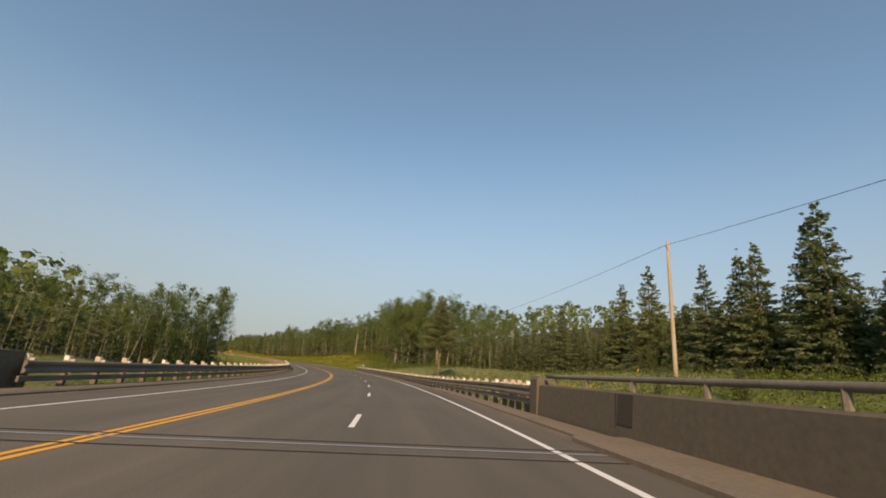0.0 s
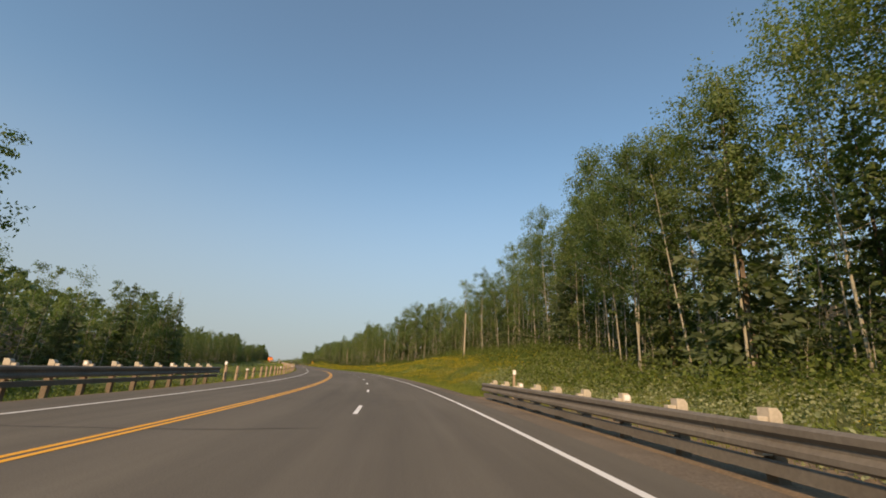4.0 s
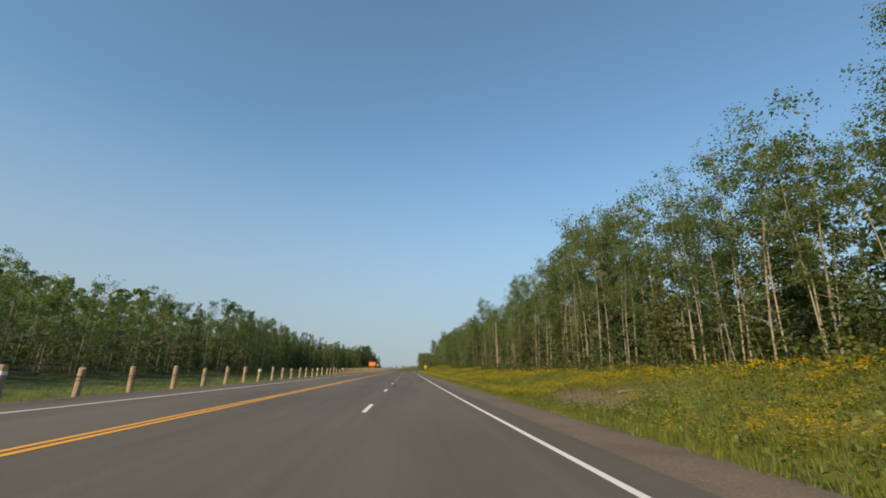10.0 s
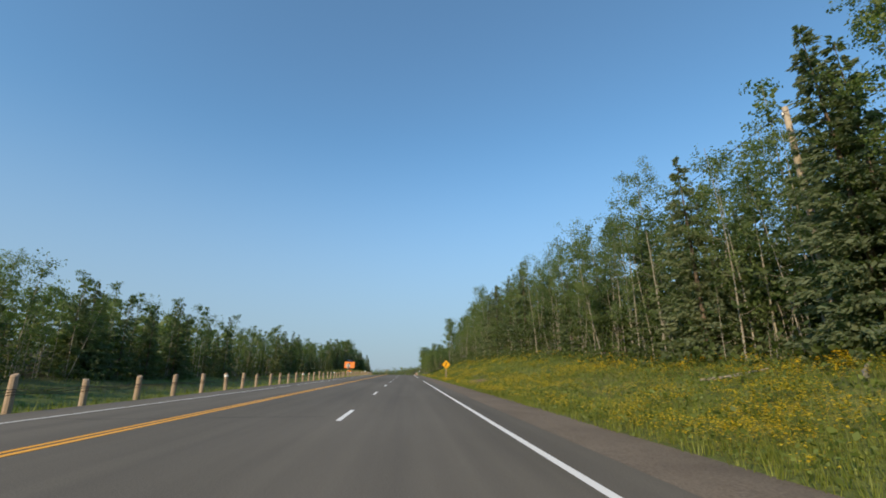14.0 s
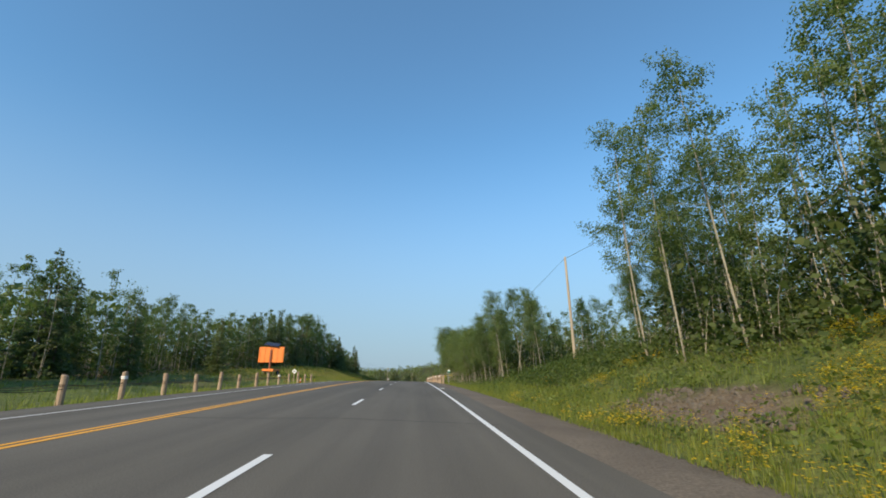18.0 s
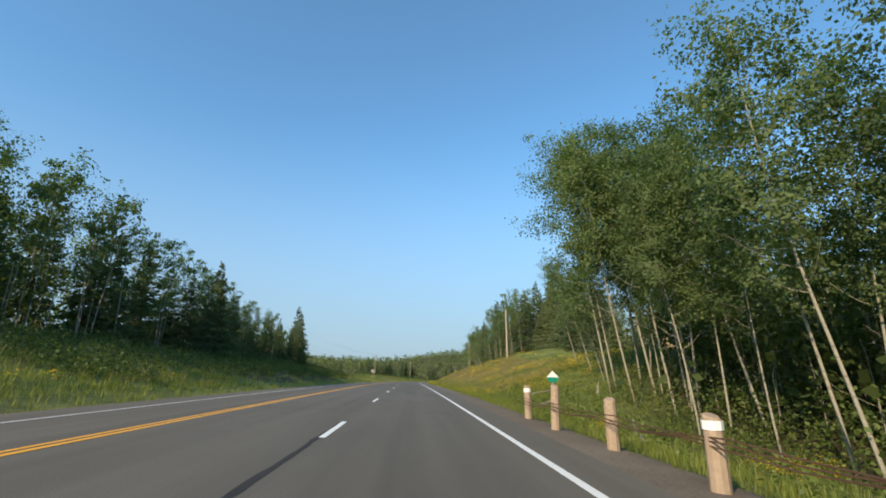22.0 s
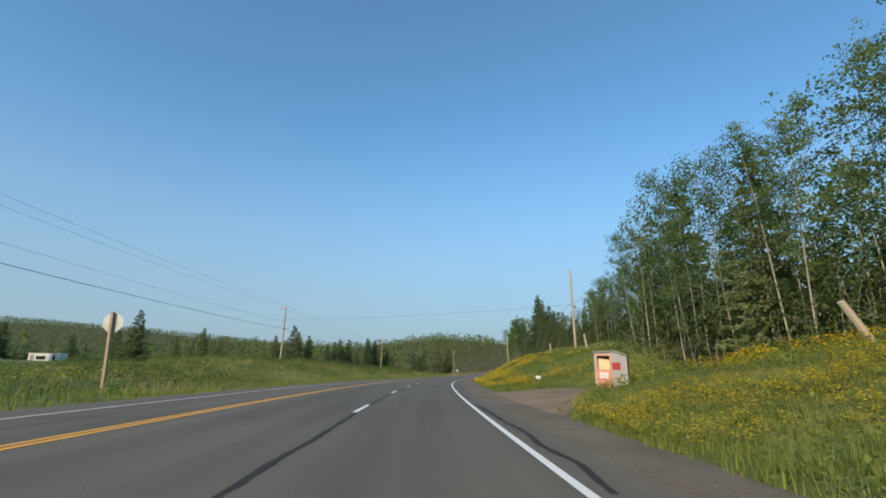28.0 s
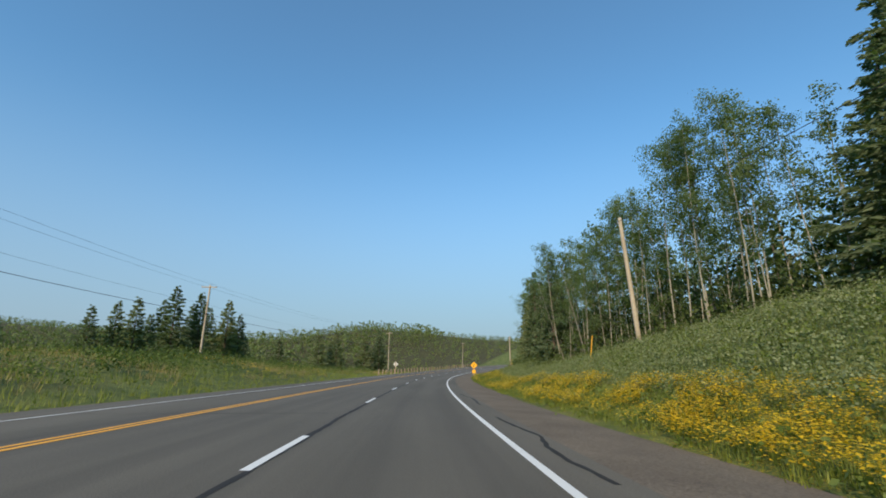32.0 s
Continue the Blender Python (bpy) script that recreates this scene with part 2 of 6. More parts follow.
WINDOW_DARK = paint("dark_window_glass", (0.03, 0.035, 0.04), 0.1, 0.05, 1)
SCREE = paint("weathered_scree", (0.25, 0.19, 0.13), 0.95, 0.5, 2.0)
ROCK = paint("cut_rock", (0.13, 0.11, 0.085), 0.95, 0.6, 2.0)
DEAD_WOOD = bark("dead_wood", (0.3, 0.27, 0.22), (0.16, 0.13, 0.1))
ASPEN_BARK = bark("aspen_bark", (0.34, 0.315, 0.245), (0.1, 0.09, 0.07), 0.56)
SPRUCE_BARK = bark("spruce_bark", (0.16, 0.12, 0.09), (0.09, 0.07, 0.05), 0.5)
RED_BARK = bark("red_bark", (0.25, 0.18, 0.135), (0.13, 0.095, 0.07), 0.5)
ASPEN_LEAF = leaves("aspen_leaf", (0.092, 0.138, 0.052), (0.16, 0.212, 0.092), 0.48, 0.6)
SPRUCE_NEEDLE = leaves("spruce_needle", (0.1, 0.134, 0.076), (0.205, 0.24, 0.15), 0.42, 0.7)
# leaf of the distant trees, lightened in its colour in place of aerial haze
FAR_HAZE_LEAF = leaves("far_haze_leaf", (0.1, 0.14, 0.05), (0.19, 0.24, 0.095), 0.35)
SHRUB_LEAF = leaves("shrub_leaf", (0.045, 0.075, 0.016), (0.13, 0.17, 0.045), 0.36)
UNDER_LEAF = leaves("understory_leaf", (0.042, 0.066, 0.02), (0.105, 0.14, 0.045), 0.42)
GRASS_BLADE = leaves("grass_blade", (0.088, 0.125, 0.025), (0.255, 0.285, 0.068), 0.4)
PALE_LEAF = leaves("milkweed_leaf", (0.15, 0.185, 0.085), (0.34, 0.36, 0.22), 0.3)
PALE_GRASS = leaves("pale_seed_grass", (0.19, 0.16, 0.085), (0.34, 0.28, 0.17), 0.35)
WEED_LEAF = leaves("weed_leaf", (0.085, 0.12, 0.025), (0.19, 0.235, 0.06), 0.38)
FLOWER = leaves("yellow_flower", (0.6, 0.38, 0.012), (0.83, 0.58, 0.04), 0.35)
# ---- mesh helpers ----
rng = np.random.default_rng(7)


def mesh_of(name, verts, faces, material, uv=None, smooth=False):
    """A mesh from arrays: verts (n, 3), faces (m, 3) or (m, 4)."""
    me = bpy.data.meshes.new(name)
    faces = np.asarray(faces, np.int32)
    k = faces.shape[1]
    me.vertices.add(len(verts))
    me.vertices.foreach_set("co", np.asarray(verts, np.float32).ravel())
    me.loops.add(faces.size)
    me.loops.foreach_set("vertex_index", faces.ravel())
    me.polygons.add(len(faces))
    me.polygons.foreach_set("loop_start", np.arange(len(faces), dtype=np.int32) * k)
    if uv is not None:
        me.uv_layers.new(name="UVMap").data.foreach_set("uv", np.asarray(uv, np.float32)[faces.ravel()].ravel())
    for m in material if isinstance(material, (list, tuple)) else [material]:
        me.materials.append(m)
    me.update(calc_edges=True)
    me.polygons.foreach_set("use_smooth", np.full(len(faces), smooth))
    return me


def merged(pieces):
    """Joins (verts, faces) pieces whose faces have the same number of corners."""
    vs, fs, at = [], [], 0
    for v, f in pieces:
        vs.append(v)
        fs.append(np.asarray(f) + at)
        at += len(v)
    return np.concatenate(vs), np.concatenate(fs)


def part(name, bm, material, parent, label="", smooth=False):
    """Links a bmesh, or a mesh, as one mesh object under a thing or a part."""
    if isinstance(bm, bmesh.types.BMesh):
        me = bpy.data.meshes.new(name)
        bm.to_mesh(me)
        bm.free()
        me.materials.append(material)
        if smooth:
            me.polygons.foreach_set("use_smooth", np.ones(len(me.polygons), bool))
    else:
        me = bm
    ob = new(name, me)
    ob.parent = parent
    if label:
        ob["label"] = label
    return ob


def box(size, at=(0, 0, 0), bevel=0.0, turn=None):
    bm = bmesh.new()
    m = Matrix.Translation(at) @ (turn or Matrix()) @ Matrix.Diagonal((*size, 1))
    bmesh.ops.create_cube(bm, size=1, matrix=m)
    if bevel:
        bmesh.ops.bevel(bm, geom=bm.edges[:], offset=bevel, segments=1, affect="EDGES")
    return bm


def tube(points, radii, sides=8, cap=True):
    """Verts and quads of a tube through points; the last ring is drawn to its radius."""
    p = np.asarray(points, float)
    d = np.gradient(p, axis=0)
    d /= np.linalg.norm(d, axis=1)[:, None] + 1e-9
    ref = np.where(np.abs(d[:, 2:3]) > 0.9, np.array([[1.0, 0, 0]]), np.array([[0, 0, 1.0]]))
    u = np.cross(d, ref)
    u /= np.linalg.norm(u, axis=1)[:, None] + 1e-9
    w = np.cross(d, u)
    a = np.arange(sides) * 2 * np.pi / sides
    r = np.broadcast_to(np.asarray(radii, float), (len(p),))[:, None, None]
    v = (p[:, None] + r * (np.cos(a)[None, :, None] * u[:, None] + np.sin(a)[None, :, None] * w[:, None])).reshape(-1, 3)
    i, j = np.meshgrid(np.arange(len(p) - 1), np.arange(sides), indexing="ij")
    j2 = (j + 1) % sides
    f = np.stack([i * sides + j, i * sides + j2, (i + 1) * sides + j2, (i + 1) * sides + j], -1).reshape(-1, 4)
    if cap:
        n = len(v)
        v = np.concatenate([v, p[:1], p[-1:]])
        k = np.arange(0, sides, 2)
        last = (len(p) - 1) * sides
        f = np.concatenate([f, np.stack([n + 0 * k, (k + 2) % sides, k + 1, k], -1), np.stack([n + 1 + 0 * k, last + k, last + k + 1, last + (k + 2) % sides], -1)])
    return v, f


def prism(outline, depth):
    """A bmesh plate: outline of (x, z) points, thick along y from 0 to depth."""
    bm = bmesh.new()
    face = bm.faces.new([bm.verts.new((x, 0, z)) for x, z in outline])
    got = bmesh.ops.extrude_face_region(bm, geom=[face])
    bmesh.ops.translate(bm, vec=(0, depth, 0), verts=[v for v in got["geom"] if isinstance(v, bmesh.types.BMVert)])
    bmesh.ops.recalc_face_normals(bm, faces=bm.faces)
    return bm


# ---- the lie of the land beside the road: heights over the asphalt ----
RIGHT_X = np.array([5.6, 7, 9, 12, 16, 20, 26, 40, 70, 120, 250, 600, 1500])
RIGHT_Z = {
    -240: (-.12, -.3, -1.2, -1.5, -.5, 1, 2, 3, 6, 12, 30, 40, 45), 20: (-.12, -.2, -.4, -.1, .8, 1.8, 2.6, 3.4, 6, 10, 30, 40, 45),
    66: (-.12, -.1, .2, .5, 1.0, 1.6, 2.2, 3.2, 6, 10, 30, 40, 45), 110: (-.12, -.15, 0, .5, 1.3, 2, 2.8, 4, 8, 14, 35, 45, 50),
    140: (-.12, -.2, .1, 1.5, 3, 4.2, 6, 9, 15, 23, 45, 50, 50), 177: (-.12, -.15, .4, 1.7, 3, 4, 6, 9, 15, 24, 50, 60, 60),
    230: (-.12, -.15, .25, .9, 1.7, 2.5, 3.5, 6, 12, 20, 45, 55, 55), 258: (-.12, -.15, .1, .6, 1.1, 1.5, 2.2, 4.5, 10, 18, 42, 50, 50),
    290: (-.12, -.15, .05, .4, .8, 1.2, 1.9, 4, 9, 16, 40, 50, 50),
    350: (-.12, -.15, .1, .6, 1.2, 1.7, 2.7, 5, 10, 16, 35, 50, 50), 400: (-.12, -.1, .5, 1.8, 3.2, 4.5, 6, 9, 14, 20, 35, 50, 50),
    440: (-.12, -.1, .6, 2, 3.4, 4.6, 6.2, 9, 13, 18, 35, 50, 50), 470: (-.12, -.1, .3, 1, 1.8, 2.2, 3, 5, 10, 16, 35, 50, 50),
    490: (-.12, -.3, -.9, -.6, .2, 1.2, 2.5, 5, 12, 20, 35, 50, 50), 520: (-.12, -.4, -1.4, -1.8, -1.6, -1, .5, 4, 11, 20, 35, 50, 50),
    552: (-.12, -.35, -1, -.9, -.3, .8, 2, 5, 10, 16, 35, 50, 50), 575: (-.12, -.1, .3, 1.2, 2.1, 2.7, 3.3, 4.1, 6.5, 11, 28, 50, 50), 600: (-.12, -.1, .4, 1.4, 2.6, 3.7, 4.1, 4.6, 6.8, 11, 28, 50, 50),
    620: (-.12, -.1, .5, 1.7, 3.2, 5.0, 6.4, 6.2, 8.4, 13, 30, 50, 50), 660: (-.12, 0, .8, 2.1, 3.4, 5.0, 6.6, 9, 13, 18, 35, 50, 50),
    695: (-.12, -.1, .5, 1.6, 2.7, 3.8, 5.4, 9, 14, 20, 35, 50, 50), 713: (-.12, -.1, .3, .9, 1.6, 2.3, 4, 8, 12, 18, 35, 50, 50),
    719: (-.1, -.06, -.05, -.15, -.1, .6, 2.2, 7, 12, 18, 35, 50, 50), 725: (-.1, -.06, -.05, -.15, -.05, .6, 2.2, 7, 12, 18, 35, 50, 50),
    731: (-.12, -.1, 0, .5, 1.7, 3.0, 5, 8, 12, 18, 35, 50, 50), 739: (-.12, -.1, .45, 1.5, 2.7, 3.7, 5, 8, 12, 18, 35, 50, 50), 760: (-.12, -.05, .8, 2.3, 3.5, 4.5, 6, 9, 13, 20, 35, 50, 50),
    800: (-.12, -.05, .7, 2.1, 3.5, 4.8, 6.5, 9, 13, 20, 35, 50, 50), 850: (-.12, -.05, .4, 1.2, 2.2, 3.4, 4.8, 7, 12, 18, 30, 50, 50),
    900: (-.15, -.2, 0, .6, 1.4, 2, 3, 5, 9, 14, 25, 50, 50), 1000: (-.2, -.5, -1.5, -2, -2, -2, -2, -1, 3, 9, 20, 50, 60), 3000: (-.2, -.5, -1.5, -2, -2, -2, -2, -1, 3, 9, 20, 50, 60)}
FAR_X = [-1500, -900, -420, -220, -100, 0, 60, 120, 180, 260, 400, 900]
FAR_Z = [70, 60, 42, 28, 17, 14, 19, 29, 27, 21, 18, 25]
LEFT_X = np.array([9.3, 10.5, 12, 15, 20, 26, 35, 50, 80, 130, 250, 600, 1500])
LEFT_Z = {
    -240: (-.1, -.4, -1.5, -3, -3, -2.5, -2, 0, 8, 28, 60, 80, 80), 60: (-.1, -.2, -.8, -2.2, -2.8, -2.5, -2, 0, 8, 28, 60, 80, 80),
    130: (-.1, -.2, -.6, -1.5, -2, -2, -1.5, 0, 8, 24, 55, 80, 80), 250: (-.1, -.2, -.5, -1.5, -2.2, -2.5, -2, 0, 6, 18, 45, 80, 80),
    400: (-.1, -.2, -.5, -1.4, -2, -2, -1, 1, 5, 12, 30, 70, 70), 490: (-.1, -.15, -.3, -.4, -.3, 0, .5, 2, 5, 10, 25, 60, 60),
    520: (-.1, -.05, .1, .4, .9, 1.2, 1.8, 3, 6, 10, 25, 60, 60), 560: (-.1, 0, .3, 1.2, 2.6, 3.0, 3.4, 4, 6, 9, 22, 50, 50),
    600: (-.1, .05, .4, 1.2, 2.0, 2.6, 3.2, 4, 6, 8, 16, 45, 50), 650: (-.1, .05, .6, 1.6, 2.6, 3.4, 3.8, 4, 4, 5, 10, 40, 45),
    690: (-.1, 0, .2, .7, 1.4, 1.6, 1.5, 1.5, 1, 0, 1, 12, 25), 730: (-.1, -.1, -.25, -.25, .1, .4, .6, .8, 1.3, 1.5, 2, 14, 30),
    780: (-.1, 0, .3, 1, 1.8, 2.4, 2.6, 2.2, 2.1, 2.3, 3, 16, 32), 850: (-.1, 0, .3, .9, 1.5, 1.6, 1.6, 1.8, 2.4, 2.8, 2, 14, 26),
    950: (-.1, -.3, -.8, -1.4, -2.5, -4, -6, -9, -12, -13, -10, 4, 20), 3000: (-.1, -.3, -.8, -1.4, -2.5, -4, -6, -9, -12, -13, -10, 4, 20)}


SHOULDER = [(-160, 5.6), (120, 5.7), (171, 6.2), (222, 6.8), (292, 6.7), (392, 6.6), (430, 6.3), (470, 6.2), (492, 5.9), (556, 5.9), (573, 6.1), (616, 6.1), (690, 6.3), (735, 7.2), (800, 7.3), (900, 7.2), (1290, 6.5)]
# bare ground on the banks: centre and radii along and across the road
SCARS = [(450, 9.2, 4.0, 1.2), (632.5, 12.8, 3.0, 1.5), (639.5, 11.6, 3.2, 1.7), (645.5, 13.4, 3.4, 1.6), (637, 15.2, 3.5, 1.2), (381, 8.8, 5.0, 1.0), (259, 9.6, 4.5, 1.3), (322, 9.4, 5.0, 1.0), (610, 10.8, 3.0, 1.3)]


def shoulder_edge(s):
    """Where the gravel ends and the grass begins."""
    return np.interp(s, *np.array(SHOULDER).T)


def scar(s, x):
    """1 on bare ground, 0 in the green."""
    out = np.zeros(np.shape(s))
    for cs, cx, rs, rx in SCARS:
        d = ((s - cs) / rs) ** 2 + ((x - cx) / rx) ** 2 + 0.35 * wave(s * 1.3, x * 1.5, 6)
        out = np.maximum(out, np.clip(1.6 - 1.3 * d, 0, 1))
    return out


def table_height(s, x, stations, table):
    keys = np.array(list(table))
    rows = np.array(list(table.values()))
    i = np.clip(np.searchsorted(keys, s) - 1, 0, len(keys) - 2)
    w = np.clip((s - keys[i]) / (keys[i + 1] - keys[i]), 0, 1)
    w = w * w * (3 - 2 * w)
    j = np.clip(np.searchsorted(stations, x) - 1, 0, len(stations) - 2)
    q = np.clip((x - stations[j]) / (stations[j + 1] - stations[j]), 0, 1)
    at = lambda a: rows[a, j] * (1 - q) + rows[a, j + 1] * q
    return at(i) * (1 - w) + at(i + 1) * w


def wave(a, b, seed):
    """Smooth pseudo-noise of two arrays, about -1 to 1."""
    k = seed * 1.7
    return (np.sin(a * 1.0 + k + 1.3 * np.sin(b * 0.7 + k)) + np.sin(b * 1.1 - k * 2 + 1.1 * np.sin(a * 0.9 + 2 * k)) + np.sin((a + b) * 0.63 + 3 * k)) / 3


def land(s, x):
    """Height of the ground over the road's line at s, x."""
    s, x = np.asarray(s, float), np.asarray(x, float)
    shifted = np.abs(x) - np.maximum(shoulder_edge(s) - 5.6, 0) * np.clip((15 - np.abs(x)) / 8, 0, 1)
    right, left = table_height(s, shifted, RIGHT_X, RIGHT_Z), table_height(s, np.abs(x), LEFT_X, LEFT_Z)
    z = np.where(x > 0, right, left)
    off = np.where(x > 0, np.abs(x) - 6, np.abs(x) - 10)
    rough = np.clip(off / 6, 0, 1)
    z = z + rough * (0.16 * wave(s * 0.6, x * 0.6, 1) + 0.35 * wave(s * 0.13, x * 0.15, 2)) + np.clip(off / 60, 0, 1) * 1.6 * wave(s * 0.03, x * 0.03, 3) + np.where((x < -13) & (s > 490), rough * np.where(s > 690, 0.42, 0.28) * wave(s * 0.45, x * 0.4, 11), 0)
    w = road(np.minimum(s, 1299), x)
    far = np.clip((w[..., 1] + np.maximum(s - 1299, 0) - 1010) / 330, 0, 1)
    hills = np.interp(w[..., 0], FAR_X, FAR_Z) + 2.5 * wave(x * 0.02, s * 0.01, 4) + 4
    far = far * far * (3 - 2 * far)
    z = z * (1 - far) + far * hills
    under = np.where(x > 0, np.abs(x) < 5.5, np.abs(x) < 9.2)
    edge = np.where(x > 0, np.clip(x, 0, 6.5), np.clip(x, -10.5, 0))
    fade = np.clip(1 - off / 15, 0, 1)
    return np.where(under, cross_z(s, x) - 0.25, z + cross_z(s, edge) * fade)


def ground_at(s, x, lift=0.0):
    return road(np.minimum(s, 1299), x, land(s, x) + lift) + np.maximum(np.asarray(s, float) - 1299, 0)[..., None] * np.array([0, 1.0, 0])


def grid_faces(n, m):
    i, j = np.meshgrid(np.arange(n - 1), np.arange(m - 1), indexing="ij")
    return np.stack([i * m + j, i * m + j + 1, (i + 1) * m + j + 1, (i + 1) * m + j], -1).reshape(-1, 4)


def ribbon(name, s0, s1, ds, xs, lift, material, height=on_road):
    """A strip of surface along the road, with metres as its texture coordinates."""
    s = np.append(np.arange(s0, s1, ds), s1)
    S, X = np.meshgrid(s, np.asarray(xs, float), indexing="ij")
    uv = np.stack([X, S], -1).reshape(-1, 2)
    return mesh_of(name, height(S, X, lift).reshape(-1, 3), grid_faces(len(s), len(xs)), material, uv, True)


ROAD_S = (-160, 1290)
ground_x = np.concatenate([-np.array([2500, 1500, 1000, 700, 500, 380, 300, 250, 210, 180, 155, 130, 110, 95, 80, 70, 62, 55, 50, 45, 41, 37, 34, 31, 28, 26, 24, 22, 20, 18.5, 17, 16, 15, 14, 13, 12.2, 11.5, 11, 10.5, 10, 9.6, 9.1]),
                           [-3.7], [5.3, 5.8, 6.3, 6.8, 7.3, 7.9, 8.5, 9.2, 10, 10.8, 11.6, 12.5, 13.5, 14.5, 15.5, 17, 18.5, 20, 22, 24, 26, 28, 31, 34, 37, 41, 45, 50, 55, 62, 70, 80, 95, 110, 130, 155, 180, 210, 250, 300, 380, 500, 700, 1000, 1500, 2500]])
ground_s = np.concatenate([np.arange(-240, -40, 8), np.arange(-40, 920, 1.5), np.arange(920, 1300, 5), np.arange(1300, 1800, 20), np.arange(1800, 4200, 80)])
GS, GX = np.meshgrid(ground_s, ground_x, indexing="ij")
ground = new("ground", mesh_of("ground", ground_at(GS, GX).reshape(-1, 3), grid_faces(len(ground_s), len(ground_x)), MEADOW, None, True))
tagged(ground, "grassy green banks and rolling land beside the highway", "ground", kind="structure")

asphalt = new("road", ribbon("road", *ROAD_S, 2.0, [-9.35, -7.4, -3.7, -1.8, 0, 1.8, 3.75, 4.7], 0, ASPHALT))
tagged(asphalt, "worn grey asphalt three-lane highway with sealed cracks", "road", kind="structure")
ss = np.arange(ROAD_S[0], ROAD_S[1] + 1, 2.0)
SS, SU = np.meshgrid(ss, np.linspace(0, 1, 5), indexing="ij")
SX = 4.65 + SU * (shoulder_edge(SS) + 0.25 - 4.65)
shoulder = new("gravel_shoulder", mesh_of("gravel_shoulder", on_road(SS, SX, -0.012 - 0.1 * SU ** 4).reshape(-1, 3), grid_faces(len(ss), 5), GRAVEL, np.stack([SX, SS], -1).reshape(-1, 2), True))
tagged(shoulder, "brown gravel shoulder along the asphalt edge", "road shoulder", kind="structure")
shoulder_left = new("gravel_shoulder", ribbon("gravel_shoulder", *ROAD_S, 2.0, [-9.75, -9.5, -9.3], -0.012, GRAVEL))
tagged(shoulder_left, "narrow gravel shoulder beside the oncoming lane", "road shoulder", kind="structure")


def marking(name, s0, s1, x0, x1, material, label, ds=2.0, lift=0.005):
    ob = part(name, ribbon(name, s0, s1, ds, [x0, x1], lift, material), material, asphalt, label)
    return ob


marking("edge_line", ROAD_S[0], 391.5, 3.68, 3.82, WHITE_LINE, "solid white painted edge line")
marking("edge_line", 414.5, ROAD_S[1], 3.68, 3.82, WHITE_LINE, "solid white painted edge line")
marking("edge_line", *ROAD_S, -7.46, -7.34, WHITE_LINE, "solid white painted edge line")
marking("centre_line", *ROAD_S, -3.87, -3.75, YELLOW_LINE, "solid yellow painted centre line")
marking("centre_line", *ROAD_S, -3.65, -3.53, YELLOW_LINE, "solid yellow painted centre line")
DASH = s_at(16.5) + 7.2
for k in range(-40, 60):
    if ROAD_S[0] < DASH + 12 * k < 1000:
        marking("lane_dash", DASH + 12 * k, DASH + 12 * k + 3, -0.065, 0.065, WHITE_LINE, "white painted lane dash", 1.0)


def crack(points, width, seed, stray=0.12):
    """A wandering band of sealant through (s, x) points."""
    r = np.random.default_rng(seed)
    p = np.array(points, float)
    n = max(6, int(np.abs(np.diff(p, axis=0)).sum() / 0.35))
    u = np.linspace(0, len(p) - 1, n)
    s, x = np.interp(u, np.arange(len(p)), p[:, 0]), np.interp(u, np.arange(len(p)), p[:, 1])
    jig = np.convolve(r.normal(0, 1, n + 4), np.ones(5) / 5, "valid")
    along = np.array([np.gradient(s), np.gradient(x)])
    along /= np.linalg.norm(along, axis=0) + 1e-9
    s, x = s - along[1] * jig * stray, x + along[0] * jig * stray
    w = width * (0.6 + 0.5 * r.random(n)) / 2
    a, b = on_road(s - along[1] * w, x + along[0] * w, 0.003), on_road(s + along[1] * w, x - along[0] * w, 0.003)
    v = np.stack([a, b], 1).reshape(-1, 3)
    part("crack_seal", mesh_of("crack_seal", v, grid_faces(n, 2), TAR), TAR, asphalt, "dark tar crack seal")


crng = np.random.default_rng(3)
for k, s in enumerate(np.arange(20, 900, 13.0)):
    s = s + crng.uniform(-5, 5)
    span = crng.choice(3)
    x0, x1 = ((-7.2, 4.6), (-3.4, 4.0), (-7.2, -0.5))[span]
    crack([(s, x0), (s + crng.uniform(-0.8, 0.8), (x0 + x1) / 2), (s + crng.uniform(-0.5, 0.5), x1)], 0.06, k)
for k, (a, b, x) in enumerate([(40, 47, 0.25), (60, 74, 0.2), (78, 90, 0.15), (152, 161, 0.1), (170, 178, 0.12), (186, 193, 0.3), (268, 273, 0.3), (474, 483, -0.2), (500, 509, -0.15), (546, 553, -0.1),
                               (585, 592, 0.0), (596, 615, 0.02), (617, 660, 0.02), (662, 735, 0.02), (737, 790, 0.03), (792, 870, 0.02), (196, 200, 0.2)]):
    crack([(a, x), ((a + b) / 2, x + 0.05), (b, x)], 0.13, 100 + k, 0.05)
for k, s in enumerate((61, 142, 575, 760, 802, 815)):
    crack([(s, 1.6), (s + 1.4, 1.9), (s + 2.2, 1.5), (s + 3.6, 2.1)] if s < 600 else [(s, 4.3), (s + 4, 4.5), (s + 8, 4.25)], 0.11, 200 + k)
crack([(776, 3.95), (777.5, 3.85), (779.5, 4.05), (781.6, 3.9), (784, 4.1), (787.6, 4.2), (792, 4.1)], 0.15, 301, 0.08)
crack([(698, 4.1), (700.5, 4.1), (702.9, 4.2), (704.6, 4.1), (707.5, 4.1), (711, 4.0)], 0.15, 302, 0.08)
crack([(596.6, 1.55), (597.9, 1.95), (599.2, 2.05), (600.6, 2.3)], 0.16, 303)
crack([(597.2, 2.1), (598.3, 1.95), (599.5, 1.9)], 0.12, 304)
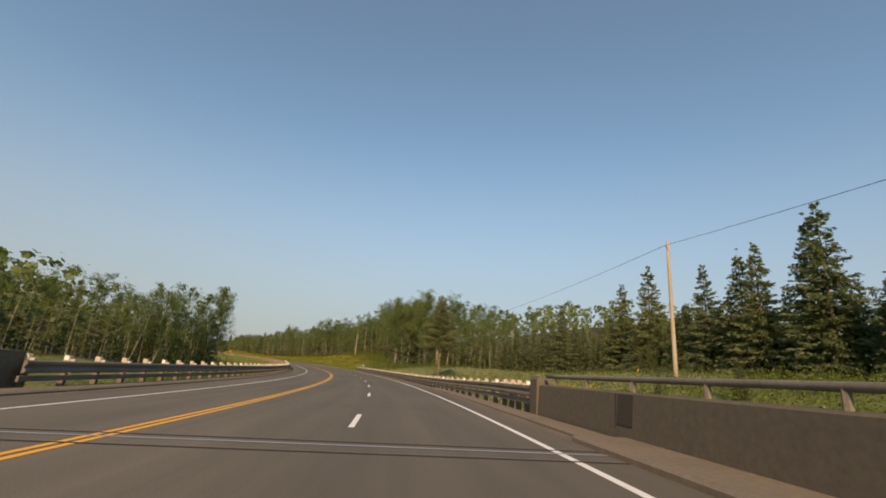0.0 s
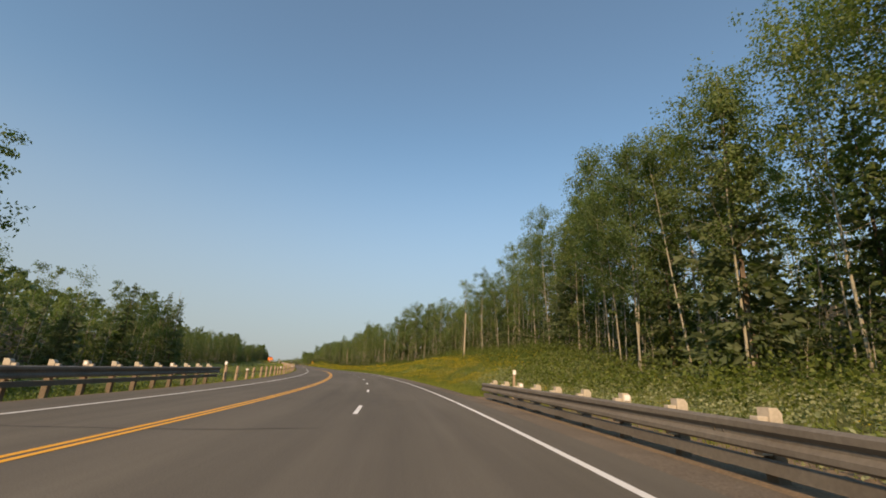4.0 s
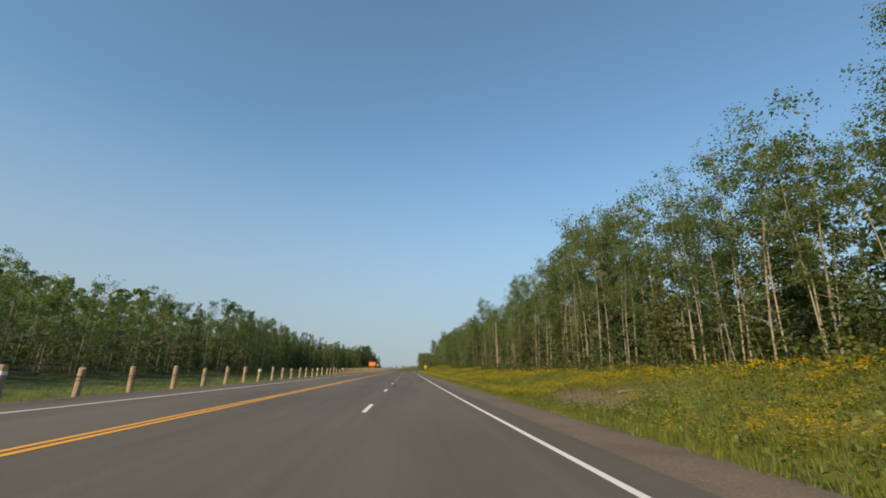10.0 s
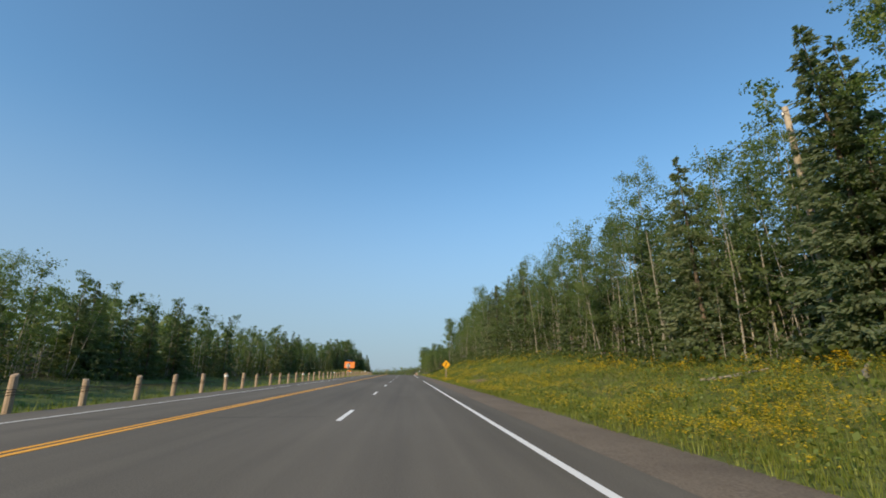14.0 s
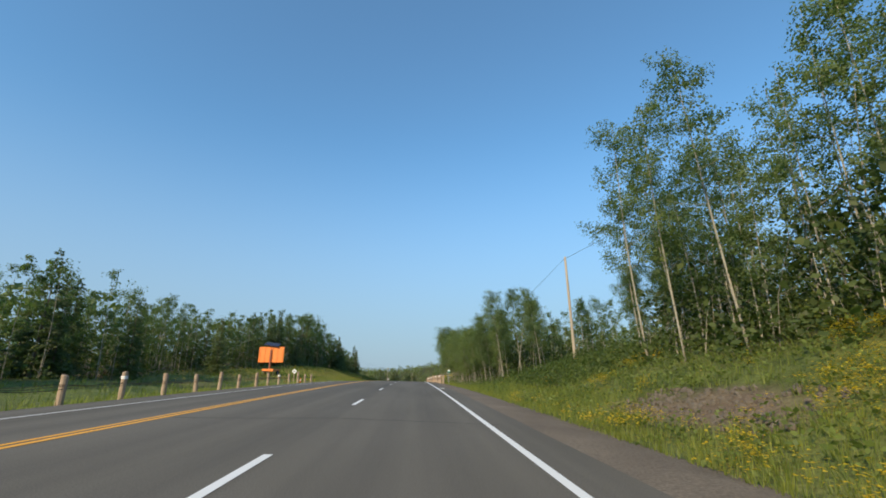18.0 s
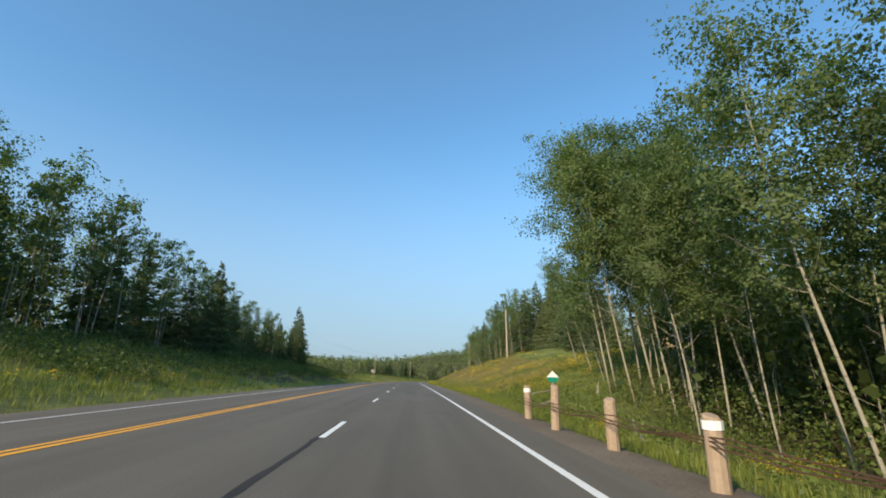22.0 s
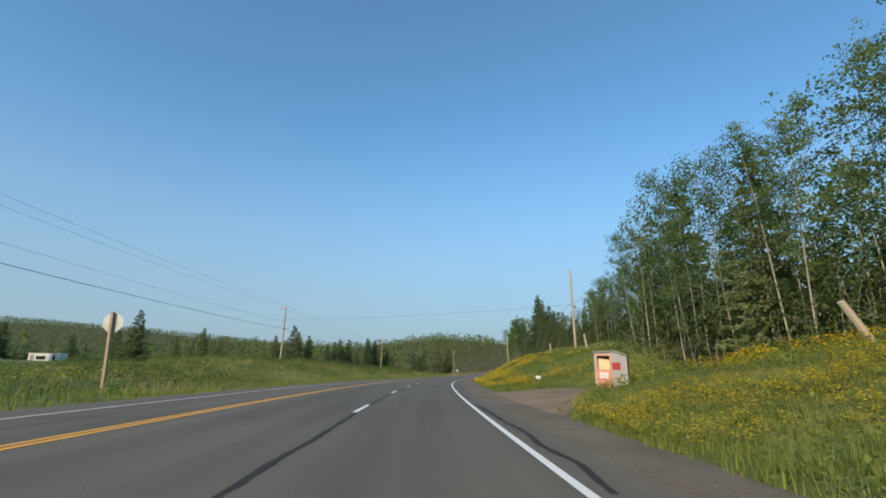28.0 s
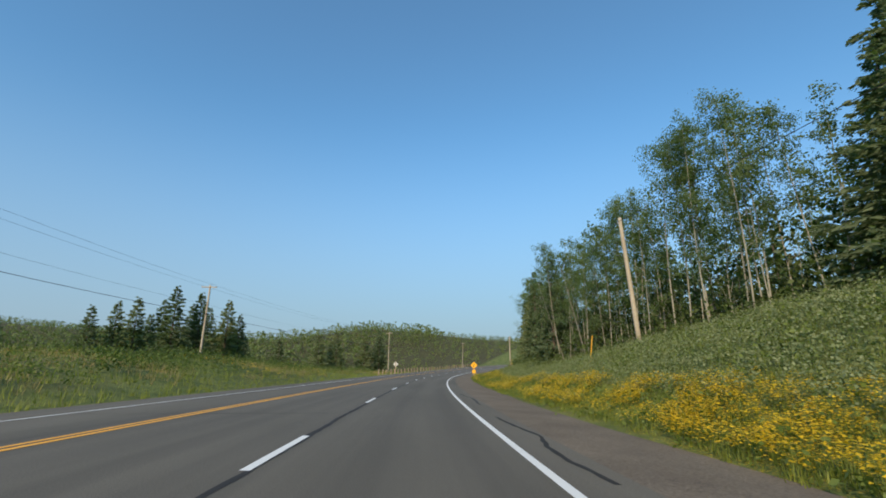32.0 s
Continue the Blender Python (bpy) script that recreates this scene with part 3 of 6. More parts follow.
crack([(622.9, -3.4), (622.3, -1.6), (621.8, 0.1)], 0.08, 305)
crack([(55.6, -2.7), (53.5, -1.7)], 0.06, 306)
crack([(63, -1.45), (66.8, -1.2)], 0.16, 307)
# ---- trees ----
def unit(v):
    return v / (np.linalg.norm(v, axis=-1, keepdims=True) + 1e-9)


def leaf_quads(centres, sizes, r, flat=0.0, ratio=1.3, out=None):
    """One leaf-shaped quad at each centre, turned at random, or facing roughly along out."""
    n = len(centres)
    if out is None:
        a = unit(r.normal(0, 1, (n, 3)) * np.array([1, 1, 1 - flat]))
        b = unit(np.cross(a, unit(r.normal(0, 1, (n, 3)))))
    else:
        face = unit(unit(out) + r.normal(0, 0.42, (n, 3)))
        a = unit(np.cross(face, unit(r.normal(0, 1, (n, 3)))))
        b = np.cross(face, a)
    s = np.asarray(sizes).reshape(-1, 1)
    v = np.stack([centres - a * s * ratio / 2, centres + b * s * 0.42, centres + a * s * ratio / 2, centres - b * s * 0.42], 1).reshape(-1, 3)
    return v, np.arange(4 * n).reshape(-1, 4)


def aspen_shape(h, seed, crown_from=0.42, spread=1.9, count=1000, leaf=0.3, sides=7, limbs=15, bend=0.5, rings=9, bare=False):
    """Trunk-and-limb mesh arrays and crown arrays of a slender aspen."""
    r = np.random.default_rng(seed)
    u = np.linspace(0, 1, rings)
    sway = np.stack([bend * (u ** 1.6) * r.normal(0, 0.8) + 0.12 * np.sin(u * 5 + r.random() * 6), bend * (u ** 1.6) * r.normal(0, 0.8) + 0.12 * np.sin(u * 4 + r.random() * 6), u * h], 1)
    sway[:, :2] -= sway[0, :2]
    base = 0.0036 * h + 0.012
    pieces = [tube(sway, base * (1 - u * 0.88), sides)]
    centres, facing = [], []
    low = crown_from - 0.14
    for k in range(limbs):
        f = low + (0.97 - low) * (k + r.random()) / limbs
        p0 = np.array([np.interp(f, u, sway[:, i]) for i in range(3)])
        ang = k * 2.4 + r.normal(0, 0.5)
        reach = spread * (0.35 + 0.75 * math.sin(math.pi * min(1, max(0.05, (f - low) / (1.04 - low))) ** 0.75)) * r.uniform(0.7, 1.25)
        rise = reach * r.uniform(0.35, 1.0)
        w = np.linspace(0, 1, 4)[:, None]
        q = p0 + w * np.array([math.cos(ang) * reach, math.sin(ang) * reach, 0]) + (w ** 1.5) * np.array([0, 0, rise])
        if not bare:
            pieces.append(tube(q, base * (1 - f * 0.8) * 0.36 * (1 - 0.75 * w[:, 0]), 4, False))
        if f < crown_from - 0.02 and r.random() < 0.7:
            continue
        m = int(count / limbs * r.uniform(0.6, 1.4))
        g = max(2, min(int(m / 22), 14))
        spots = p0 + (0.3 + 0.78 * r.random((g, 1))) * (q[-1] - p0) + r.normal(0, 0.33 * spread / 1.9, (g, 3)) * np.array([1, 1, 0.85])
        pick = r.integers(0, g, m)
        size = (0.24 if g > 5 else 0.36) * spread / 1.9 * r.uniform(0.7, 1.3, (g, 1))[pick]
        d = np.clip(r.normal(0, 1, (m, 3)), -1.6, 1.6) * np.array([1, 1, 0.8])
        c = spots[pick] + d * size
        centres.append(c)
        facing.append(0.7 * unit(d) + 0.8 * unit((spots - p0) * np.array([1, 1, 0.4]))[pick] + np.array([0, 0, 0.45]))
    k = count // 14
    spots = sway[-1] + np.stack([r.normal(0, 0.42, 10), r.normal(0, 0.42, 10), r.uniform(-2.2, 0.3, 10)], 1) * spread / 1.9
    pick, d = r.integers(0, 10, k), np.clip(r.normal(0, 1, (k, 3)), -1.6, 1.6)
    centres = np.concatenate(centres + [spots[pick] + d * 0.2 * spread / 1.9])
    facing = np.concatenate(facing + [0.9 * unit(d) + np.array([0, 0, 0.5])])
    return merged(pieces), leaf_quads(centres, leaf * r.uniform(0.6, 1.3, len(centres)), r, out=facing)


def spruce_shape(h, seed, radius=2.4, whorls=26, arms=9, skirt=0.06, sides=7, gap=0.0, taper=0.8, plain=False, sprays=20, sprig=0.17):
    """Trunk arrays and bough arrays of a spruce with drooping, needled boughs."""
    r = np.random.default_rng(seed)
    u = np.linspace(0, 1, 3 if plain else 6)
    trunk = tube(np.stack([0 * u, 0 * u, u * h], 1), (0.011 * h + 0.03) * (1 - 0.95 * u), sides)
    quads, limbs = [], []
    for k in range(whorls):
        f = skirt + (0.985 - skirt) * (k / (whorls - 1)) ** 0.92
        reach0 = radius * (1 - f) ** taper * (0.9 + 0.2 * r.random()) + 0.1
        n = max(4, int(arms * (1.0 - 0.45 * f)))
        for j in range(n):
            if r.random() < gap:
                continue
            ang = (j + r.random() * 0.8) * 2 * math.pi / n + k
            reach = reach0 * r.uniform(0.55, 1.25)
            d = np.array([math.cos(ang), math.sin(ang), 0])
            side = np.array([-d[1], d[0], 0])
            w = np.array([0.12, 0.42, 0.72, 1.0])
            line = d * (w * reach)[:, None] + np.array([0, 0, 1.0]) * ((f + r.normal(0, 0.75) / whorls) * h - (0.34 - 0.45 * f) * reach * w ** 1.2 + 0.1 * reach * w ** 3 + r.normal(0, 0.04, 4))[:, None]
            wid = (0.22 + 0.2 * reach) * np.array([0.8, 1.0, 0.75, 0.16]) * r.uniform(0.8, 1.2)
            hang = np.array([0, 0, -1.0]) * (wid * r.uniform(0.25, 0.7, 4))[:, None]
            if plain:
                for sg in (-1, 1):
                    quads.append([line[0], line[3], line[2] + sg * side * wid[1] * 1.6 + hang[1] * 2, line[0] + sg * side * wid[1] + hang[1]])
                continue
            if sprays > 90:
                limbs.append(tube(np.concatenate([line[:1] * [0.1, 0.1, 1], line]), (0.035, 0.03, 0.02, 0.013, 0.006), 4, False))
            m = max(4, int(sprays * (0.4 + 0.6 * reach / radius)))
            t = np.append(r.uniform(0.08, 1.0, m - 1) ** 0.75, 0.97)
            p = np.stack([np.interp(t, w, line[:, i]) for i in range(3)], 1)
            if sprays > 12:
                p = p + side * (r.normal(0, 0.17, m) * reach * (1.12 - t))[:, None] + np.array([0, 0, -1.0]) * np.abs(r.normal(0, 0.1, m))[:, None]
            turn = r.choice([-1, 1], m) * r.uniform(0.15, 1.15, m) * (1.1 - t)
            go = unit(d * np.cos(turn)[:, None] + side * np.sin(turn)[:, None] + np.array([0, 0, 1.0]) * r.normal(-0.3, 0.35, m)[:, None])
            wide = unit(np.cross(go, unit(np.array([0, 0, 0.35]) + r.normal(0, 0.8, (m, 3)))))
            size = (0.34 + 0.2 * reach * (1.2 - t)) * r.uniform(0.7, 1.3, m) * (20 / sprays) ** 0.5
            size, half = size[:, None], size[:, None] * sprig
            quads.extend(np.stack([p, p + go * size * 0.45 + wide * half, p + go * size, p + go * size * 0.5 - wide * half], 1))
    v = np.array(quads).reshape(-1, 3)
    v = v + r.normal(0, 0.025, v.shape)
    return merged([trunk] + limbs) if limbs else trunk, (v, np.arange(len(v)).reshape(-1, 4))


class Kind:
    """A tree to copy: made once, and first used as itself."""

    def __init__(self, name, shape, wood, green, label, category, group):
        self.made, self.used = (name, shape, wood, green, label, category, group), None

    def plant(self, m, label=""):
        name, shape, wood, green, text, category, group = self.made
        if self.used is None:
            ob = new(name)
            ob.empty_display_size = 0.5
            part("trunk", mesh_of("trunk", *shape[0], wood, None, True), wood, ob)
            if shape[1] is not None:
                part("crown", mesh_of("crown", *shape[1], green), green, ob)
            tagged(ob, text, category, group)
            ob.matrix_basis = m
            self.used = ob
        else:
            ob = copy_thing(self.used, m)
            ob.matrix_basis = m
        if label:
            ob["label"] = label
        return ob


def stand(s, x, scale=1.0, sink=0.12, lean=(0, 0), turn=None, lift=0.0):
    p = ground_at(s, x, lift)
    a = rng.uniform(0, 360) if turn is None else turn
    return Matrix.Translation(Vector(p) - Vector((0, 0, sink))) @ pose(0, 0, 0, lean[0], lean[1], 0) @ pose(0, 0, 0, 0, 0, a) @ Matrix.Diagonal((scale, scale, scale, 1))


ASPENS = [Kind("aspen_tree", aspen_shape(15, 11 + i, (0.45, 0.5, 0.4, 0.55, 0.36, 0.48)[i], (1.9, 1.6, 2.1, 1.7, 2.3, 1.8)[i], 5200, 0.112, 6, 18, (0.5, 0.9, 0.3, 0.7, 0.4, 1.3)[i]),
               ASPEN_BARK, ASPEN_LEAF, "slender aspen with a pale trunk and high loose green crown", "tree", "roadside aspens") for i in range(6)]
MID_SHAPES = [aspen_shape(15, 31 + i, (0.3, 0.2, 0.4, 0.34)[i], (2.1, 2.4, 2.0, 1.9)[i], 1050, 0.18, 4, 8, 0.7, 6) for i in range(4)]
MID_SPRUCES = [spruce_shape(14, 35 + i, (2.6, 3.0)[i], 26, 9, 0.04, 4, taper=0.95, sprays=30, sprig=0.22) for i in range(2)]
FINE_SHAPES = [aspen_shape(15, 231 + i, (0.3, 0.22, 0.4, 0.34)[i], (2.1, 2.4, 2.0, 1.9)[i], 2300, 0.135, 4, 10, 0.7, 6) for i in range(4)]
LEFT_SHAPES = [aspen_shape(15, 41 + i, (0.3, 0.2, 0.38)[i], (2.2, 2.4, 2.0)[i], 900, 0.21, 4, 7, 0.7, 6) for i in range(3)]
EDGE = {1: ([], []), -1: ([], [])}
FULL_ASPENS = [Kind("aspen_tree", aspen_shape(12, 51 + i, 0.2, 2.3, 5000, 0.118, 6, 17, 0.5), ASPEN_BARK, ASPEN_LEAF,
                    "full-crowned green aspen leafy almost to the ground", "tree", "full aspens at the wood's edge") for i in range(2)]
NEAR_ASPENS = [Kind("aspen_tree", aspen_shape(13, 61 + i, (0.44, 0.5, 0.4, 0.46)[i], (1.9, 1.8, 2.1, 1.7)[i], 9500, 0.1, 7, 30, (0.6, 1.0, 0.4, 1.4)[i]), ASPEN_BARK, ASPEN_LEAF,
                    "slender leaning aspen with fine pale green leaves", "tree", "roadside aspens") for i in range(4)]
SPRUCES = [Kind("spruce_tree", spruce_shape(14, 71 + i, (2.9, 2.6, 3.3)[i], (36, 34, 36)[i], 11, (0.03, 0.05, 0.03)[i], gap=0.06, taper=0.95, sprays=34, sprig=0.22), SPRUCE_BARK, SPRUCE_NEEDLE,
                "dark green spruce with drooping tiered boughs", "tree", "roadside spruces") for i in range(3)]
NEAR_SPRUCES = [Kind("spruce_tree", spruce_shape(14, 171 + i, (2.9, 3.3, 3.0)[i], (36, 40, 32)[i], 12, (0.05, 0.03, 0.07)[i], gap=0.08, taper=(0.95, 1.05, 0.9)[i], sprays=58, sprig=0.17), SPRUCE_BARK, SPRUCE_NEEDLE,
                     "dense dark green spruce with fine drooping boughs", "tree", "roadside spruces") for i in range(3)]
LONE_SPRUCE = Kind("spruce_tree", spruce_shape(12.4, 79, 3.7, 31, 13, 0.4, taper=0.6, sprays=170, sprig=0.13), RED_BARK, SPRUCE_NEEDLE, "tall lone spruce with a bare lower trunk behind the guardrail", "tree", "roadside spruces")
DEAD = [Kind("dead_tree", (aspen_shape(13, 91 + i, 0.3, 2.0, 20, 0.2, 6, 16, 1.0)[0], None), DEAD_WOOD, None, "bare grey dead tree with thin broken limbs", "tree", "dead trees") for i in range(2)]

FRONT_RIGHT = [(-60, 36), (-20, 34), (40, 37), (75, 35), (88, 24), (100, 19.5), (120, 16.5), (140, 20), (165, 24), (200, 26), (225, 25), (240, 22), (265, 18), (300, 18), (330, 17), (380, 16), (400, 15.5),
               (440, 14), (462, 13.5), (467, 17), (472, 27), (486, 25), (491, 13), (498, 9.8), (540, 9.8), (560, 11), (567, 13.5), (573, 40), (580, 64), (600, 64), (606, 60), (609.5, 50), (611, 29), (622, 27.5), (640, 26), (655, 21.5), (690, 20), (711, 20),
               (722, 19.5), (735, 20), (742, 25), (780, 27), (800, 24), (813, 22), (819, 18), (828, 17.2), (836, 16.6), (850, 15.5), (885, 16), (900, 22), (1000, 20), (1100, 20)]
FRONT_LEFT = [(-60, 70), (20, 72), (55, 60), (75, 48), (92, 35), (120, 24), (127, 26), (134, 48), (158, 42), (172, 32), (190, 31), (205, 42), (230, 46), (300, 38), (330, 31), (370, 37), (400, 40), (440, 36),
              (470, 31), (495, 31), (515, 33.5), (530, 30.5), (560, 28), (590, 26), (605, 23), (650, 24), (658, 27), (664, 75), (700, 120), (760, 150), (900, 110), (960, 60), (1000, 30), (1100, 22)]
SPRUCE_SHARE = [(-60, 0.9), (76, 0.85), (88, 0.1), (150, 0.02), (335, 0.02), (345, 0.1), (375, 0.1), (385, 0.05), (402, 0.1), (412, 0.15), (425, 0.05), (435, 0.0), (570, 0.0), (585, 0.8), (622, 0.7), (634, 0.3), (642, 0.1), (668, 0.08), (720, 0.08),
                (752, 0.1), (776, 0.12), (788, 0.25), (795, 0.6), (811, 0.6), (814, 0.03), (900, 0.3), (1100, 0.3)]
LEFT_SPRUCE = [(-60, 0.1), (320, 0.05), (400, 0.25), (440, 0.3), (480, 0.2), (525, 0.12), (560, 0.12), (600, 0.25), (640, 0.4), (660, 0.85), (1100, 0.6)]
HEIGHT_RIGHT = [(-60, 10), (60, 8.5), (84, 8.5), (98, 15.5), (110, 17.5), (140, 16.5), (150, 15.5), (165, 14.8), (178, 13.5), (186, 12.2), (200, 12.4), (215, 15.8), (230, 16.5), (240, 15.8), (250, 13.2), (260, 13.4), (268, 12.4), (278, 16), (290, 16.8), (304, 14.6), (315, 12.0), (330, 12.2), (345, 12.2), (380, 11.2), (400, 11), (440, 11), (460, 11.4), (466, 8), (486, 7.8), (492, 8.4), (516, 9.2), (525, 10.2), (545, 10.8), (569, 11.5), (580, 12), (640, 13), (655, 14.6), (664, 11), (672, 9.6), (682, 10.6), (694, 13), (712, 13.4), (728, 14.6), (737, 12.5), (750, 9), (770, 9.6), (780, 7.8), (790, 7.2), (805, 9), (820, 11.5), (860, 12.5), (1100, 14)]
HEIGHT_LEFT = [(-60, 10), (80, 12), (105, 14.5), (120, 16.5), (130, 15), (165, 12), (190, 12.5), (240, 11), (330, 12), (406, 13), (480, 11.5), (500, 9.5), (530, 9.6), (560, 12.8), (585, 15), (600, 12.4), (612, 9.5), (650, 7.5), (1100, 13)]


def row(side, s0, s1, step, back, mid):
    front, share, tall = (FRONT_RIGHT, SPRUCE_SHARE, HEIGHT_RIGHT) if side > 0 else (FRONT_LEFT, LEFT_SPRUCE, HEIGHT_LEFT)
    s = s0
    while s < s1:
        s += step * rng.uniform(0.6, 1.4)
        x0 = np.interp(s, *np.array(front).T)
        if x0 > 60 or (side > 0 and any(a < s < b for a, b in KEEP_OPEN) and x0 + back < 28):
            continue
        x = x0 + back + rng.uniform(0, 2.2)
        if side > 0 and 531 < s < 537.6 and x < 12.5:
            continue
        h = np.interp(s, *np.array(tall).T) * rng.uniform(0.72, 1.14)
        if side > 0 and (462 < s < 575 and back < 1 or 95 < s < 135 and back < 0.5):
            rng.choice(NEAR_ASPENS).plant(stand(s, x, h / 13, lean=(rng.normal(0, 4), rng.normal(-4, 4)) if s > 200 else rng.normal(0, 2, 2)))
        elif mid or rng.random() < (0.3 if side > 0 else 0.5) and s > 100:
            EDGE[side][int(rng.random() < np.interp(s, *np.array(share).T))].append((s, side * x, h))
        elif rng.random() < np.interp(s, *np.array(share).T):
            rng.choice(NEAR_SPRUCES if side > 0 else SPRUCES).plant(stand(s, side * x, h / 14 * rng.uniform(0.7, 1.0), lean=rng.normal(0, 1, 2)))
        elif rng.random() < 0.035:
            rng.choice(DEAD).plant(stand(s, side * x, h / 15, lean=rng.normal(0, 5, 2)))
        elif rng.random() < 0.16:
            rng.choice(FULL_ASPENS).plant(stand(s, side * x, h / 13 * rng.uniform(0.5, 0.9), lean=rng.normal(0, 2, 2)))
        else:
            rng.choice(ASPENS).plant(stand(s, side * x, h / 15, lean=(rng.normal(0, 3), rng.normal(-2.5 * side, 3.5))))


# leaf litter under the trees and on wooded hills, darkened to stand in for shade
gs, gx = GS.ravel(), GX.ravel()
edge_of_wood = np.where(gx > 0, np.interp(gs, *np.array(FRONT_RIGHT).T), np.interp(gs, *np.array(FRONT_LEFT).T))
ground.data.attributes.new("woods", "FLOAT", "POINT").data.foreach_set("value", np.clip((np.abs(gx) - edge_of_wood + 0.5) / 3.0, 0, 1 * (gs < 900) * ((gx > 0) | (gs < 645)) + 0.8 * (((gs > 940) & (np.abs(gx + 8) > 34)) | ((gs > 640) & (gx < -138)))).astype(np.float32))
ground.data.attributes.new("bare", "FLOAT", "POINT").data.foreach_set("value", (scar(gs, gx) * (gx > 0)).astype(np.float32))
KEEP_OPEN = [(574, 590)]
row(1, -40, 940, 3.1, 0.0, False)
row(1, -40, 940, 2.7, 0.9, True)
row(1, -40, 940, 2.7, 3.2, True)
row(1, 160, 470, 2.3, 2.0, True)
row(1, 160, 470, 2.5, 5.0, True)
row(1, -20, 92, 2.4, 2.0, True)
row(1, -20, 92, 2.6, 5.0, True)
row(1, -20, 92, 3.0, 8.0, True)
row(-1, 40, 665, 6.2, 0.0, False)
row(-1, 40, 665, 2.5, 0.8, True)
row(-1, 40, 665, 3.4, 3.4, True)
row(-1, 480, 640, 2.6, 2.0, True)
row(-1, 480, 655, 3.0, 5.0, True)

# single trees that stand out
LONE_SPRUCE.plant(stand(66.4, 11.5, 1.0, turn=20))
for s, x, top in [(55.8, 39.3, 19.0), (52, 41.5, 13), (59.9, 38, 16.9), (70.3, 34, 14.3), (74, 36.5, 14), (31.8, 38, 19), (33.5, 39, 18.6), (38.2, 38, 17.2), (41.1, 39, 17.2), (44.9, 38, 16.4), (28.2, 39, 11.8), (25, 37, 14), (22, 41, 19), (18, 38, 18), (78, 37, 11), (86, 33, 9), (62, 36, 8), (48, 37, 9)]:
    rng.choice(NEAR_SPRUCES).plant(stand(s, x, (top - float(land(s, x))) / 14) @ Matrix.Diagonal((1.2, 1.2, 1, 1)))
for s, x, h in [(47, 31, 3.4), (52, 32, 2.8), (43.5, 30, 2.6), (58, 31.5, 3.2), (38, 29, 2.2), (36, 25, 1.6), (63, 31, 2.4), (20, 17.5, 2.0), (24, 16, 1.7)]:
    rng.choice(NEAR_SPRUCES).plant(stand(s, x, h / 14) @ Matrix.Diagonal((1.5, 1.5, 1, 1)), "small young spruce in the meadow before the wood")
for s, x, top in [(408.5, 16.6, 15.2), (411.5, 18, 14), (353, 23.5, 13), (357, 24.5, 14), (362, 24, 12), (638.3, 26.3, 19.5), (617, 28, 17.9), (619.7, 28.4, 18.2), (615.4, 28, 16.4), (614, 29, 15), (625.6, 28, 19.3), (624, 28.5, 18.3), (622, 27.5, 16), (634, 24.6, 18.3), (630, 28, 17), (646.5, 25.5, 18.5), (610, 31, 15), (627.5, 26.5, 14), (606, 28.5, 15), (603.5, 29, 13.6), (600.5, 29.2, 11.6), (608, 30.5, 15.5), (611.5, 27.8, 17), (606, 51, 15), (604, 53, 17), (601, 49, 14.5), (608, 58, 17), (597, 55, 15),
                  (803.6, 22.3, 20), (802, 23.2, 18.5), (800, 25.5, 15.5), (806, 24.5, 17), (808, 23.8, 18), (809, 27, 17), (797.5, 22.5, 13.4), (793, 23.2, 12.6), (789, 25.5, 12.5), (812.8, 23.5, 21), (811, 26, 19), (816, 25.5, 18), (869, 17, 15),
                  (646, -24, 15), (648.4, -25.4, 16.8), (652, -27, 13), (603.2, -25, 16), (607, -24, 12), (598, -26, 13), (630, -26, 9), (636, -25, 10), (624, -25, 8.5), (400, -42, 13), (405, -44, 12), (560, -28, 12), (553, -27, 10), (508, -27, 9)]:
    wide = 1.2 if s > 600 and x > 0 else 1.15
    rng.choice(NEAR_SPRUCES if 0 < x < 29 or 595 < s < 655 and x < 0 else SPRUCES).plant(stand(s, x, (top - float(land(s, x))) / 14) @ Matrix.Diagonal((wide, wide, 1, 1)))
for s, x, top in [(828, -50.6, 14.2), (824, -47, 12), (827.8, -45.4, 10.9), (833, -52, 11), (820, -52, 10.5), (838, -58, 10), (865, -40, 13.0), (869, -38.5, 12.6), (876, -38, 12.4), (880, -38, 10.2), (872, -42, 11), (878, -43, 11), (884, -42, 9),
                  (872, -61, 10.8), (876, -60, 12.2), (880.2, -60, 13.6), (884.4, -58, 13.6), (888, -64, 11), (915, -66, 9), (933, -76, 9), (899, -62, 10), (905, -56, 8), (755.4, -41, 8.4), (801, -61, 10.6), (772, -58, 8), (786, -66, 9), (745, -62, 8),
                  (940, -52, 10), (946, -49, 11), (951, -54, 9), (958, -44, 10), (962, -40, 12), (966, -42, 10), (930, -60, 8), (922, -66, 8), (838, -95, 11), (820, -110, 10), (800, -120, 12), (785, -128, 9), (778, -97, 9.5), (781, -104, 10.5), (784, -96, 9), (787, -101, 11), (790, -108, 10), (792, -99, 10.5), (795, -106, 9.5), (797, -113, 11), (776, -110, 10), (801, -112, 9.5), (842, -84, 11), (838, -90, 9), (860, -88, 8.5), (875, -80, 9.5), (830, -120, 10), (770, -135, 11), (850, -105, 9)]:
    rng.choice(SPRUCES).plant(stand(s, x, (top + 0.8 - float(land(s, x))) / 14) @ Matrix.Diagonal((1.5, 1.5, 1, 1)))
